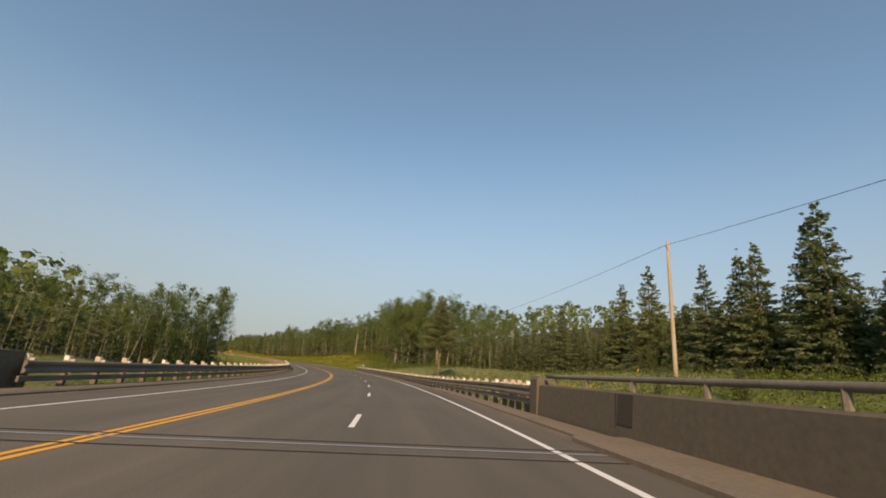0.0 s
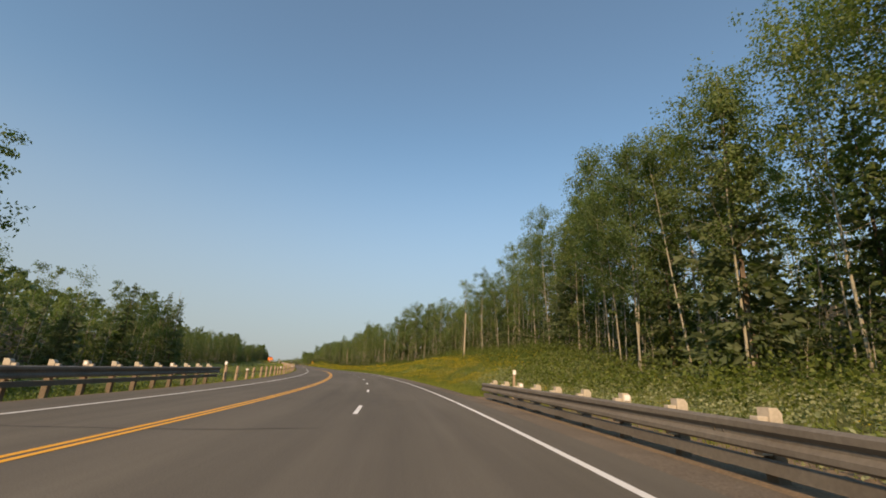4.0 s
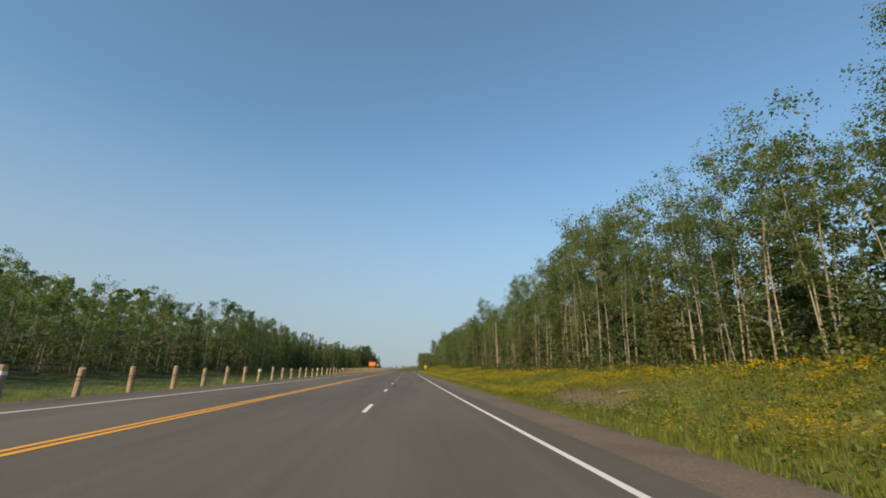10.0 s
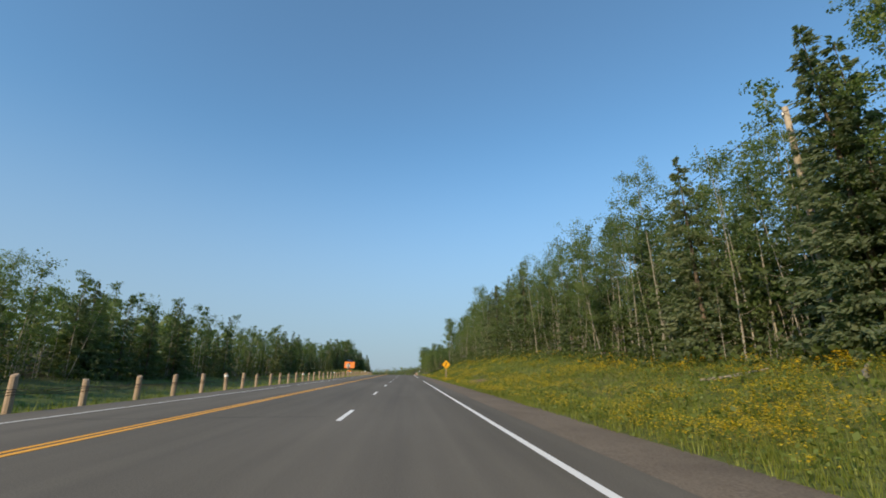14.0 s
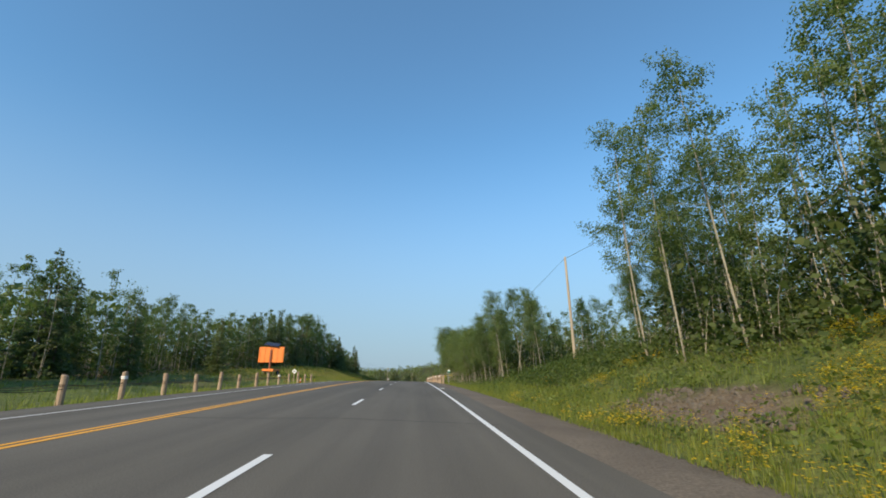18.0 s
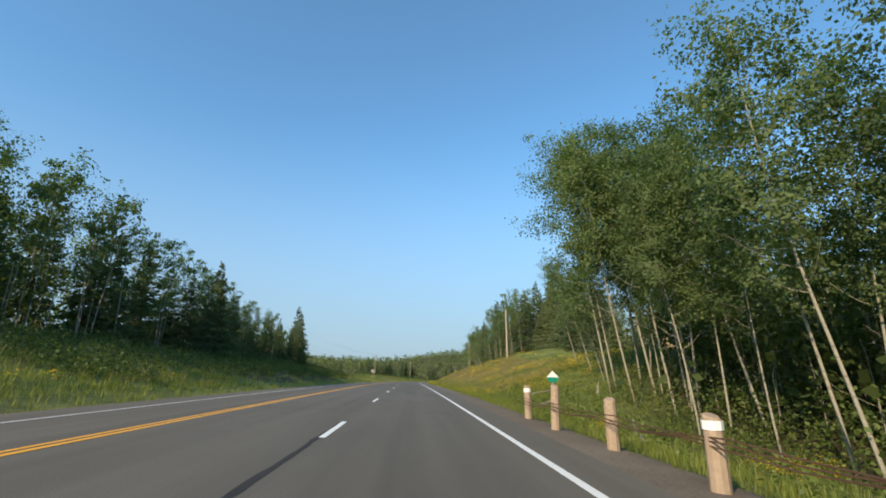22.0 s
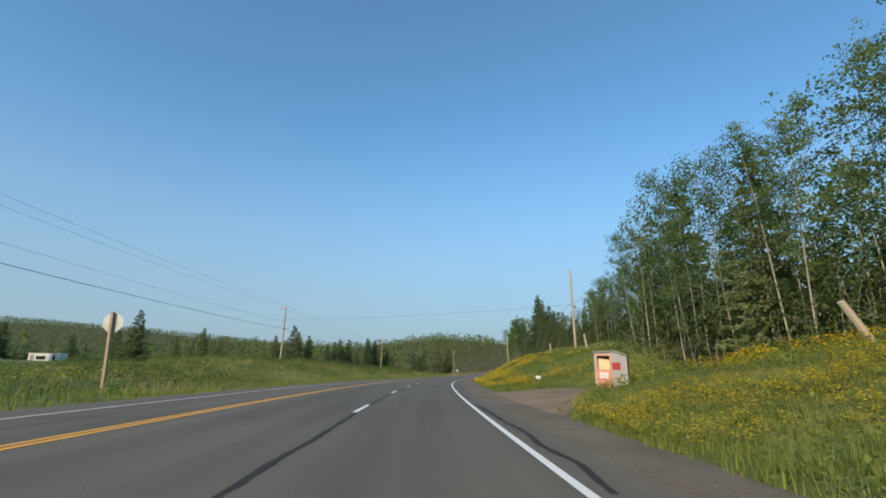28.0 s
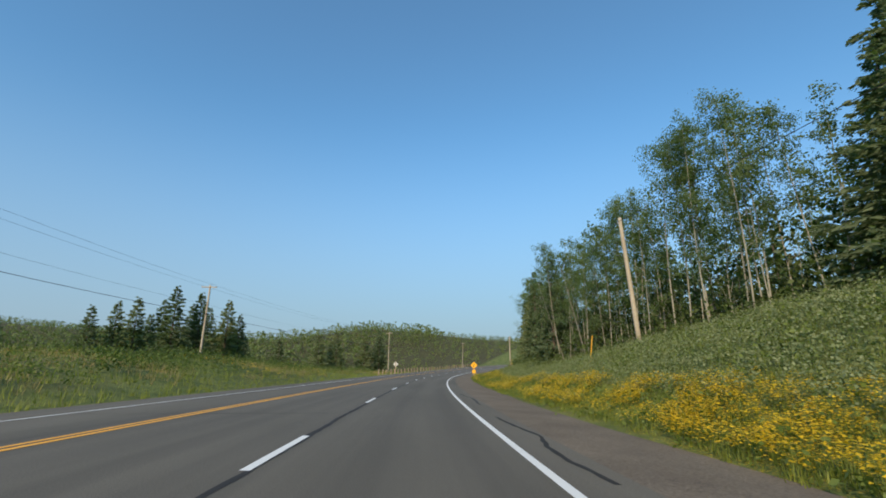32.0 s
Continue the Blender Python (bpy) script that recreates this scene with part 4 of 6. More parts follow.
for k, (s, x, top) in enumerate([(677, -45, 10.8), (682, -49, 9.4), (686, -46, 9.8), (689, -52, 10.6), (692, -45.5, 11.8), (696, -48, 9.6), (700, -46, 8.8), (704, -50, 9.0), (709, -53, 8.2), (672, -50, 10), (668, -46, 9), (662, -44, 9), (679, -53, 9.4), (684, -55, 10), (688, -48, 9), (694, -54, 9.6), (698, -57, 9), (702, -54, 8.4), (706, -47, 7.4), (713, -60, 8.4), (690, -60, 10), (682, -60, 10.4)]):
    if k % 3 == 1 or k > 11:
        rng.choice(FULL_ASPENS).plant(stand(s, x, (top - float(land(s, x))) / 12))
    else:
        rng.choice(SPRUCES).plant(stand(s, x, (top - float(land(s, x))) / 14) @ Matrix.Diagonal((1.15, 1.15, 1, 1)))
for s, x, top in [(483, 12.2, 9.2), (486, 13.4, 9.6), (489.5, 12, 10.2), (481, 14, 8.2)]:
    rng.choice(NEAR_ASPENS).plant(stand(s, x, (top - float(land(s, x))) / 13))
for s, x, h, tip in [(570, 13.25, 8, 13), (569.2, 13.75, 7, 12), (567, 12.75, 6.5, 10), (564, 11.75, 13.5, 7), (574.7, 14.1, 7.8, 11), (564.3, 12.2, 14, 6), (564.8, 13.75, 13, 8), (562, 13, 14, 6), (561.2, 11.6, 12.5, 7), (566.3, 14.6, 11, 9), (559.5, 12.4, 13, 5)]:
    rng.choice(NEAR_ASPENS).plant(stand(s, x, h / 13, lean=(rng.normal(0, 2), -tip)), "pale-trunked aspen leaning out over the open bank")
for s in np.arange(497, 571, 4.2):
    q = s + rng.uniform(-1, 1)
    if 530.5 < q < 538:
        continue
    rng.choice(NEAR_ASPENS).plant(stand(q, float(np.interp(q, *np.array(FRONT_RIGHT).T)) + rng.uniform(1.0, 3.2), np.interp(q, *np.array(HEIGHT_RIGHT).T) / 13 * rng.uniform(0.85, 1.1), lean=(rng.normal(0, 4), rng.normal(-6, 4))), "slim bare-stemmed aspen leaning in a close grove")
DEAD[0].plant(stand(191.9, -34.1, 1.25, lean=(0, 4)))
DEAD[1].plant(stand(186, -32, 0.95, lean=(3, -5)))
for s, x, top in [(641, 20.5, 14.6), (644, 22, 16.5), (649, 21.5, 15.6), (652, 20.8, 13.4), (656, 21.2, 13), (638.5, 22, 15.5), (661, 21, 11.5), (634.5, 22.2, 16), (632.5, 21, 17), (629.5, 21.5, 18), (626, 22.5, 17.5), (636, 20.4, 15)]:
    rng.choice(ASPENS).plant(stand(s, x, (top - float(land(s, x))) / 15, lean=(rng.normal(0, 3), -rng.uniform(1, 6))))


def bent_shape(seed):
    """A thin stem bowed over by old snow, with leaves towards its hanging tip."""
    r = np.random.default_rng(seed)
    u = np.linspace(0, 1, 9)
    line = np.stack([-2.9 * u ** 2.1, 0.2 * np.sin(4 * u), 4.3 * u - 1.75 * u ** 3.2], 1)
    pieces, tips = [tube(line, 0.05 * (1 - 0.8 * u) + 0.006, 6)], []
    for k in range(14):
        a = r.uniform(0.4, 1.0)
        p = np.array([np.interp(a, u, line[:, i]) for i in range(3)])
        q = p + r.normal(0, 0.28, 3) + np.array([-0.3, 0, 0.25])
        pieces.append(tube([p, (p + q) / 2, q], (0.012, 0.009, 0.004), 4, False))
        tips.append(q)
    centres = np.repeat(np.array(tips), 42, 0) + r.normal(0, 0.26, (14 * 42, 3))
    return merged(pieces), leaf_quads(centres, 0.1 * r.uniform(0.6, 1.3, len(centres)), r)


BENT = [Kind("bent_aspen", bent_shape(301 + i), ASPEN_BARK, ASPEN_LEAF, "thin young aspen bowed over above the bare bank", "tree", "bowed young aspens") for i in range(2)]
for k, (s, x, size, turn) in enumerate([(640.8, 13.3, 0.8, 15), (636, 13.6, 0.75, -12), (634.7, 16, 1.15, 8), (634.2, 15, 0.85, -20), (649, 14.4, 0.85, 25), (638.6, 15.8, 1.1, 30)]):
    BENT[k % 2].plant(stand(s, x, size, turn=math.degrees(heading(s)) + turn))
DEAD[1].plant(stand(836.5, 15.9, 0.72, lean=(0, -10)))
DEAD[0].plant(stand(841, 15.2, 0.66, lean=(4, -14)))
DEAD[0].plant(stand(205, 24, 0.9, lean=(0, -8)))
for s, x, top in [(113.5, 18.8, 19.5), (119.4, 16.6, 18.3), (116, 17.5, 17), (163.4, 25.2, 24), (174.2, 23.7, 21), (183.1, 23.5, 21), (237.9, 24.2, 21), (315.8, 21.6, 17.2), (331.1, 17.5, 16), (752, 22.5, 12),
                  (460.8, 13.8, 15.4), (457, 13.4, 14), (454, 14, 14.8), (756, 24, 11.5), (824, 17.6, 16.5), (821, 17.9, 16), (818, 18.4, 15.5), (822.5, 18.9, 16.8), (829, 17.4, 14.6), (833, 16.9, 13), (838, 16.6, 12), (831, 18.4, 15), (819.5, 20, 16.2), (842, 16, 11), (816, 20.5, 14.5)]:
    rng.choice(ASPENS).plant(stand(s, x, (top - float(land(s, x))) / 15, lean=(rng.normal(0, 2), -rng.uniform(0, 4))))


# ---- woods behind, far woods: too many to count ----
def wood(name, places, shapes, label, wood_m, leaf_m, h0):
    """Many simple trees as one object: trunks and crowns of the given shapes at places (s, x, height)."""
    vs, fs, at, mats = [], [], 0, []
    for s, x, h in places:
        (tv, tf), (cv, cf) = shapes[rng.integers(len(shapes))]
        a, k = rng.uniform(0, 6.28), h / h0
        rot = np.array([[math.cos(a), -math.sin(a), 0], [math.sin(a), math.cos(a), 0], [0, 0, 1]]) * k
        p = ground_at(s, x) - np.array([0, 0, 0.2])
        for v, f, m in ((tv, tf, 0), (cv, cf, 1)):
            vs.append(v @ rot.T + p)
            fs.append(f + at)
            at += len(v)
            mats.append(np.full(len(f), m, np.int32))
    me = mesh_of(name, np.concatenate(vs), np.concatenate(fs), [wood_m, leaf_m])
    me.polygons.foreach_set("material_index", np.concatenate(mats))
    return tagged(new(name, me), label, "woods", kind="stuff")


back_aspens = [aspen_shape(15, 131 + i, 0.06, 2.6, 560, 0.33, 3, 7, 0.6, 3, True) for i in range(4)]
back_spruces = [spruce_shape(14, 141 + i, 2.4, 11, 7, 0.06, 3, plain=True) for i in range(3)]


def behind(side, s0, s1, depth, step, first):
    front, tall = (FRONT_RIGHT, HEIGHT_RIGHT) if side > 0 else (FRONT_LEFT, HEIGHT_LEFT)
    out = []
    for s in np.arange(s0, s1, step):
        x0 = np.interp(s, *np.array(front).T)
        for d in np.arange(first, depth, step):
            q = s + rng.uniform(-0.5, 0.5) * step
            out.append((q, side * (x0 + d + rng.uniform(-0.5, 0.5) * step), np.interp(q, *np.array(tall).T) * rng.uniform(0.66, 1.0)))
    return out


# young trees and tall brush under the front of the wood
sapling_shapes = [aspen_shape(5, 251 + i, 0.05, 1.7, 110, 0.25, 3, 5, 0.5, 3) for i in range(4)]


def young(side, n, s0, s1, first, depth, h):
    front = FRONT_RIGHT if side > 0 else FRONT_LEFT
    q = rng.uniform(s0, s1, n)
    d = first + depth * rng.random(n) ** 1.3
    return [(a, side * (np.interp(a, *np.array(front).T) + b), h * rng.uniform(0.45, 1.25) * (0.7 + 0.5 * min(1, b / 6))) for a, b in zip(q, d) if np.interp(a, *np.array(front).T) < 55]


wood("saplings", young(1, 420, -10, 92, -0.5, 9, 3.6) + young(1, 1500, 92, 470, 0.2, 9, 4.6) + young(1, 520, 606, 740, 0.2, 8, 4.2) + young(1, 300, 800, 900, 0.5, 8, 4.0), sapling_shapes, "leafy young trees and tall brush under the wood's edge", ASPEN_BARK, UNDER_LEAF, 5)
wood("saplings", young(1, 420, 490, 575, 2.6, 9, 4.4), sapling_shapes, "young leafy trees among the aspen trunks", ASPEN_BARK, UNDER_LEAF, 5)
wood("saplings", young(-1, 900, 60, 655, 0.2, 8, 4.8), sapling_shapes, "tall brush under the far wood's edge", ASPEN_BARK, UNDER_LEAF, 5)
close = lambda p: 440 < p[0] < 582 or 88 < p[0] < 150 or p[0] < 440 and p[1] < np.interp(p[0], *np.array(FRONT_RIGHT).T) + 2.2
wood("woods_edge", [p for p in EDGE[1][0] if close(p)], FINE_SHAPES, "slender leafy aspens crowded close behind the verge", ASPEN_BARK, ASPEN_LEAF, 15)
wood("woods_edge", [p for p in EDGE[1][0] if not close(p)], MID_SHAPES, "slender aspens crowded along the edge of the wood", ASPEN_BARK, ASPEN_LEAF, 15)
wood("woods_edge", EDGE[1][1], MID_SPRUCES, "dark spruces crowded along the edge of the wood", SPRUCE_BARK, SPRUCE_NEEDLE, 14)
wood("woods_edge", EDGE[-1][0], LEFT_SHAPES, "aspens crowded along the far wood's edge", ASPEN_BARK, ASPEN_LEAF, 15)
wood("woods_edge", EDGE[-1][1], MID_SPRUCES, "spruces crowded along the far wood's edge", SPRUCE_BARK, SPRUCE_NEEDLE, 14)
right_back = behind(1, -40, 900, 30, 5.0, 6.2)
left_back = [p for p in behind(-1, 40, 690, 28, 5.6, 6.5)]
at_hand = lambda p: p[0] < 150 or 430 < p[0] < 585
grove = [p for p in right_back if at_hand(p)]
right_back = [p for p in right_back if not at_hand(p)]
wood("woods_behind", grove, LEFT_SHAPES, "green aspen wood close behind the roadside trees", ASPEN_BARK, ASPEN_LEAF, 15)
pick = rng.random(len(right_back)) < 0.22
wood("woods_behind", [p for p, c in zip(right_back, pick) if not c], back_aspens, "dense green aspen wood rising behind the roadside trees", ASPEN_BARK, ASPEN_LEAF, 15)
wood("woods_behind", [p for p, c in zip(right_back, pick) if c], back_spruces, "dark spruces scattered through the wood behind", SPRUCE_BARK, SPRUCE_NEEDLE, 14)
pick = rng.random(len(left_back)) < 0.3
wood("woods_behind", [p for p, c in zip(left_back, pick) if not c], back_aspens, "dense green wood across the highway", ASPEN_BARK, ASPEN_LEAF, 15)
wood("woods_behind", [p for p, c in zip(left_back, pick) if c], back_spruces, "dark spruces in the wood across the highway", SPRUCE_BARK, SPRUCE_NEEDLE, 14)

far_aspens = [aspen_shape(11, 151 + i, 0.1, 2.9, 46, 1.25, 3, 4, 0.3, 2, True) for i in range(3)]
far_spruces = [spruce_shape(14, 161 + i, 2.7, 5, 5, 0.04, 3, plain=True) for i in range(3)]


def far_places(n, s_range, x_range, h, keep):
    out = []
    while len(out) < n:
        s, x = rng.uniform(*s_range), rng.uniform(*x_range)
        if keep(s, x):
            out.append((s, x, h * rng.uniform(0.65, 1.15)))
    return out


hill_right = far_places(1100, (-40, 900), (48, 190), 13, lambda s, x: x > np.interp(s, *np.array(FRONT_RIGHT).T) + 30)
slope = [p for p in hill_right if p[1] < 95]
hill_right = [p for p in hill_right if p[1] >= 95]
wood("woods_behind", slope, LEFT_SHAPES, "green aspen wood climbing the slope", ASPEN_BARK, ASPEN_LEAF, 15)
wood("far_woods", hill_right, far_aspens, "thick green wood on the rising ground", ASPEN_BARK, FAR_HAZE_LEAF, 11)
hill_left = far_places(1900, (-60, 668), (-330, -56), 13, lambda s, x: abs(x) > np.interp(s, *np.array(FRONT_LEFT).T) + 30)
wood("far_woods", hill_left, far_aspens, "misty wooded hillside across the highway", ASPEN_BARK, FAR_HAZE_LEAF, 11)
valley = far_places(3200, (940, 1300), (-420, 420), 5.4, lambda s, x: abs(x + 8) > 34)
half = 2 * len(valley) // 3
wood("far_woods", valley[:half], far_aspens, "green wooded valley beyond the highway bend", ASPEN_BARK, FAR_HAZE_LEAF, 11)
wood("far_woods", valley[half:], far_spruces, "dark spruces in the valley beyond the bend", SPRUCE_BARK, SPRUCE_NEEDLE, 14)
ridge = far_places(9000, (1180, 1560), (-900, 400), 5.5, lambda s, x: True)
wood("far_woods", ridge[:6400], far_aspens, "far hills covered in forest", ASPEN_BARK, FAR_HAZE_LEAF, 11)
wood("far_woods", ridge[6400:], far_spruces, "dark spruces on the far hills", SPRUCE_BARK, SPRUCE_NEEDLE, 14)
side_hill = far_places(3800, (660, 1350), (-480, -140), 10, lambda s, x: True)
field_edge = far_places(420, (770, 965), (-150, -104), 9, lambda s, x: abs(x) > 0.06 * (s - 800) + 104)
wood("far_woods", field_edge[:260], back_spruces, "dark spruces along the back of the open field", SPRUCE_BARK, SPRUCE_NEEDLE, 14)
wood("far_woods", field_edge[260:], back_aspens, "haze-paled green trees along the back of the field", ASPEN_BARK, FAR_HAZE_LEAF, 15)
wood("far_woods", side_hill[:2400], far_aspens, "wooded slope beyond the open field", ASPEN_BARK, FAR_HAZE_LEAF, 11)
wood("far_woods", side_hill[2400:], far_spruces, "dark spruces on the slope beyond the field", SPRUCE_BARK, SPRUCE_NEEDLE, 14)
# ---- undergrowth, grass and flowers ----
def clumps(name, label, s, x, material, blades, height, width, leaf=False, lift=0.0):
    """Tufts standing at the places s, x: upright blades, or leafy clumps."""
    p = ground_at(s, x, lift)
    n = len(p)
    h = height * rng.uniform(0.5, 1.3, n)
    if leaf == "heads":
        a = rng.uniform(0, 6.28, (n, blades))
        d = rng.uniform(0.0, 0.24, (n, blades))
        c = p[:, None] + np.stack([np.cos(a) * d, np.sin(a) * d, h[:, None] * (1.0 - 2.0 * d * d) + rng.normal(0, 0.05, (n, blades))], -1)
        b = a + rng.uniform(0, 6.28, (n, blades))
        r = width * rng.uniform(0.6, 1.3, (n, blades, 1))
        v = np.stack([c + r * np.stack([np.cos(b + k), np.sin(b + k), rng.uniform(-0.45, 0.45, (n, blades))], -1) for k in (0, 2.09, 4.19)], 2).reshape(-1, 3)
        f = np.arange(len(v)).reshape(-1, 3)
    elif leaf:
        c = (p[:, None] + rng.normal(0, 1, (n, blades, 3)) * np.stack([h, h, 0.55 * h], -1)[:, None] * 0.6 + np.array([0, 0, 1.0]) * (0.55 * h)[:, None, None]).reshape(-1, 3)
        v, f = leaf_quads(c, width * rng.uniform(0.6, 1.4, len(c)), rng, 0.3)
    else:
        a = rng.uniform(0, 6.28, (n, blades))
        root = p[:, None] + np.stack([np.cos(a), np.sin(a), 0 * a - 0.02], -1) * rng.uniform(0.02, 0.22, (n, blades, 1))
        tip = root + np.stack([np.cos(a) * 0.4, np.sin(a) * 0.4, 1.0 + 0 * a], -1) * (h[:, None] * rng.uniform(0.6, 1.2, (n, blades)))[..., None]
        side = np.stack([-np.sin(a), np.cos(a), 0 * a], -1) * width
        v = np.stack([root - side, root + side, tip], 2).reshape(-1, 3)
        f = np.arange(len(v)).reshape(-1, 3)
    return tagged(new(name, mesh_of(name, v, f, material)), label, "plants", kind="stuff")


def scatter(n, s0, s1, x0, x1, keep=None):
    s, x = rng.uniform(s0, s1, n), rng.uniform(x0, x1, n)
    if keep is not None:
        ok = keep(s, x)
        s, x = s[ok], x[ok]
    return s, x


def patch(s, x, size, seed):
    return wave(s / size, x / size, seed) + 0.5 * wave(s / size * 2.7, x / size * 2.7, seed + 5)


def off_scar(s, x):
    """Away from the bare ground on the bank."""
    return scar(s, x) < rng.uniform(0.15, 0.9, np.shape(s))


def on_drive(s, x):
    return (x < 29) & (s > np.interp(x, [5.3, 6.1, 9.4, 14, 20, 30], [698, 706, 714.5, 717.5, 718.5, 719]) + 0.2) & (s < np.interp(x, [5.3, 8, 30], [730, 726, 725]))


def clear_right(s, x):
    """Off the gravel, the driveway by the hut and the bridge."""
    return (x > shoulder_edge(s) - 0.12 + 0.16 * wave(s * 0.8, 0 * s, 9) + 0.1 * wave(s * 3.1, 0 * s, 4)) & ~on_drive(s, x) & ~((s < 120) & (x < 7.7)) & off_scar(s, x) & ~((s > 714.5) & (s < 726.5) & (x > 10.5) & (x < 17))


front_of_woods = lambda s: np.interp(s, *np.array(FRONT_RIGHT).T)
front_left = lambda s: np.interp(s, *np.array(FRONT_LEFT).T)
s, x = scatter(52000, 10, 905, 5.5, 9.6, clear_right)
clumps("verge_grass", "bright green roadside grass along the gravel edge", s, x, GRASS_BLADE, 8, 0.29, 0.008)
s, x = scatter(62000, 20, 900, 7.2, 21, lambda s, x: clear_right(s, x) & (x < front_of_woods(s) + 2) & ((s < 600) | (s > 688) | (x < 9)) & ((s > 100) | (s < 20) | (rng.random(len(s)) < 0.25)))
clumps("meadow_grass", "mixed green grass and weeds on the bank", s, x, GRASS_BLADE, 8, 0.36, 0.009)
s, x = scatter(42000, 575, 692, 8.0, 19, lambda s, x: clear_right(s, x) & (patch(s, x, 3.0, 2) > -0.5))
clumps("seed_grass", "pale dry seed-headed grass on the cut bank", s, x, PALE_GRASS, 7, 0.36, 0.0065)
FLOWER_NEED = [(0, 1.2), (130, 0.9), (140, -0.15), (240, -0.1), (330, -0.05), (400, 0.0), (456, 0.2), (464, 1.0), (562, 0.9), (568, 0.35), (590, 0.35), (600, 0.7), (686, 0.6), (694, -0.05), (712, 0.0), (717, 0.4), (724, 0.5), (742, 0.0), (755, 0.0), (768, -0.1), (778, -0.45), (788, -0.5), (800, -0.35), (830, -0.25), (900, 0.1)]


def flowery(s, x):
    """Where the yellow flowers stand: loose drifts, broken up at a small scale."""
    need = np.interp(s, *np.array(FLOWER_NEED).T)
    need = need + np.where((s < 260) & (x < shoulder_edge(s) + 1.3), 0.9, 0) + np.where((s < 470) & (x > 11), 0.2, 0) + np.where((s > 736) & (s < 800) & (x > 10.5), np.clip((x - np.interp(s, [766, 776], [10.5, 12.5])) * 0.22, 0, 0.8), 0) + np.where((s > 782) & (x > 14.5 - 0.38 * (s - 782)), np.where((s > 795) & (x < 9.7 + 0.02 * (s - 800)), 0, 2.6), 0) + np.where((s > 605) & (s < 625) & (x > 12) & (x < 17), -0.5, 0)
    return clear_right(s, x) & (x < front_of_woods(s) + 1) & (0.8 * patch(s, x, 2.6, 7) + 1.05 * patch(s, x, 0.62, 3) > need + 0.12)


bloom = np.where((gx > 5.8) & (gx < 24) & (gs > 120) & (gs < 900), 0.08 + 0.6 * flowery(gs, gx), 0) * (gx < np.interp(gs, *np.array(FRONT_RIGHT).T) + 1)
ground.data.attributes.new("flowers", "FLOAT", "POINT").data.foreach_set("value", bloom.astype(np.float32))
s, x = scatter(150000, 25, 900, 5.9, 14, flowery)
clumps("yellow_wildflowers", "yellow wildflowers spread thickly over the bank", s, x, FLOWER, 17, 0.46, 0.03, "heads")
s, x = scatter(36000, 130, 900, 14, 22, flowery)
clumps("yellow_wildflowers", "yellow wildflowers high on the bank", s, x, FLOWER, 9, 0.5, 0.055, "heads")
s, x = scatter(34000, 25, 900, 6.6, 20, lambda s, x: clear_right(s, x) & (patch(s, x, 2.2, 4) > -0.5) & (x < front_of_woods(s) + 2))
clumps("leafy_weeds", "leafy green weeds among the wildflowers", s, x, WEED_LEAF, 9, 0.42, 0.075, True)
s, x = scatter(7500, 130, 900, 7.2, 18, lambda s, x: clear_right(s, x) & (x < front_of_woods(s)) & ((s < 575) | (s > 712)))
clumps("weed_mounds", "rounded mounds of green weeds among the flowers", s, x, WEED_LEAF, 26, 0.5, 0.085, True)
s, x = scatter(44000, 20, 900, 8, 60, lambda s, x: clear_right(s, x) & (x > front_of_woods(s) - 2.0) & (x < front_of_woods(s) + 14) & ~((s > 488) & (s < 575) & (x < 26)))
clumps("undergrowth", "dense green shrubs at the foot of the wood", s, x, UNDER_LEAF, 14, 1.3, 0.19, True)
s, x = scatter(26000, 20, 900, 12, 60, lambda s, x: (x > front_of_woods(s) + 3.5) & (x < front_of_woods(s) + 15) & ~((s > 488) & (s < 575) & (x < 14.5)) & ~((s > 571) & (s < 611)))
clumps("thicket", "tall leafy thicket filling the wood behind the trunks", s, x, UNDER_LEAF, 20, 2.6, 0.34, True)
s, x = scatter(5200, 40, 655, -70, -20, lambda s, x: (-x > front_left(s) + 3) & (-x < front_left(s) + 14))
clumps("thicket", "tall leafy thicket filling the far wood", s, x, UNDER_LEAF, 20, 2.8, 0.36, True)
s, x = scatter(2600, 488, 575, 9.5, 27, lambda s, x: x > front_of_woods(s) - 0.5)
clumps("undergrowth", "thin green brush between the aspen trunks", s, x, SHRUB_LEAF, 34, 0.85, 0.085, True)
s, x = scatter(1500, 512, 576, 10, 23, lambda s, x: (x > front_of_woods(s) + 1.2) & (patch(s, x, 2.5, 8) > -0.5))
clumps("undergrowth", "sunlit leafy brush standing among the aspen trunks", s, x, SHRUB_LEAF, 44, 1.7, 0.095, True)
s, x = scatter(5200, 445, 520, 16, 62, lambda s, x: x > front_of_woods(s) - 4)
clumps("undergrowth", "green shrubs filling the wooded slope behind the pole", s, x, SHRUB_LEAF, 26, 1.1, 0.14, True)
s, x = scatter(1500, 462, 496, 9.5, 26, lambda s, x: x < front_of_woods(s) + 1)
clumps("undergrowth", "low green shrubs round the leaning pole", s, x, SHRUB_LEAF, 42, 0.8, 0.095, True)
s, x = scatter(17000, 782, 880, 8.6, 26, lambda s, x: (x > 9.3 + 0.02 * (s - 800)) & (x > 14.5 - 0.38 * (s - 782)) & (x < front_of_woods(s) + 8))
clumps("milkweed_bank", "grey-green broad-leaved plants covering the bank", s, x, PALE_LEAF, 22, 0.42, 0.06, True)
s, x = scatter(12000, 44, 135, 8.6, 34, lambda s, x: (x < front_of_woods(s) + 2))
clumps("milkweed_meadow", "grey-green broad-leaved plants in the hollow", s, x, PALE_LEAF, 16, 0.4, 0.075, True)
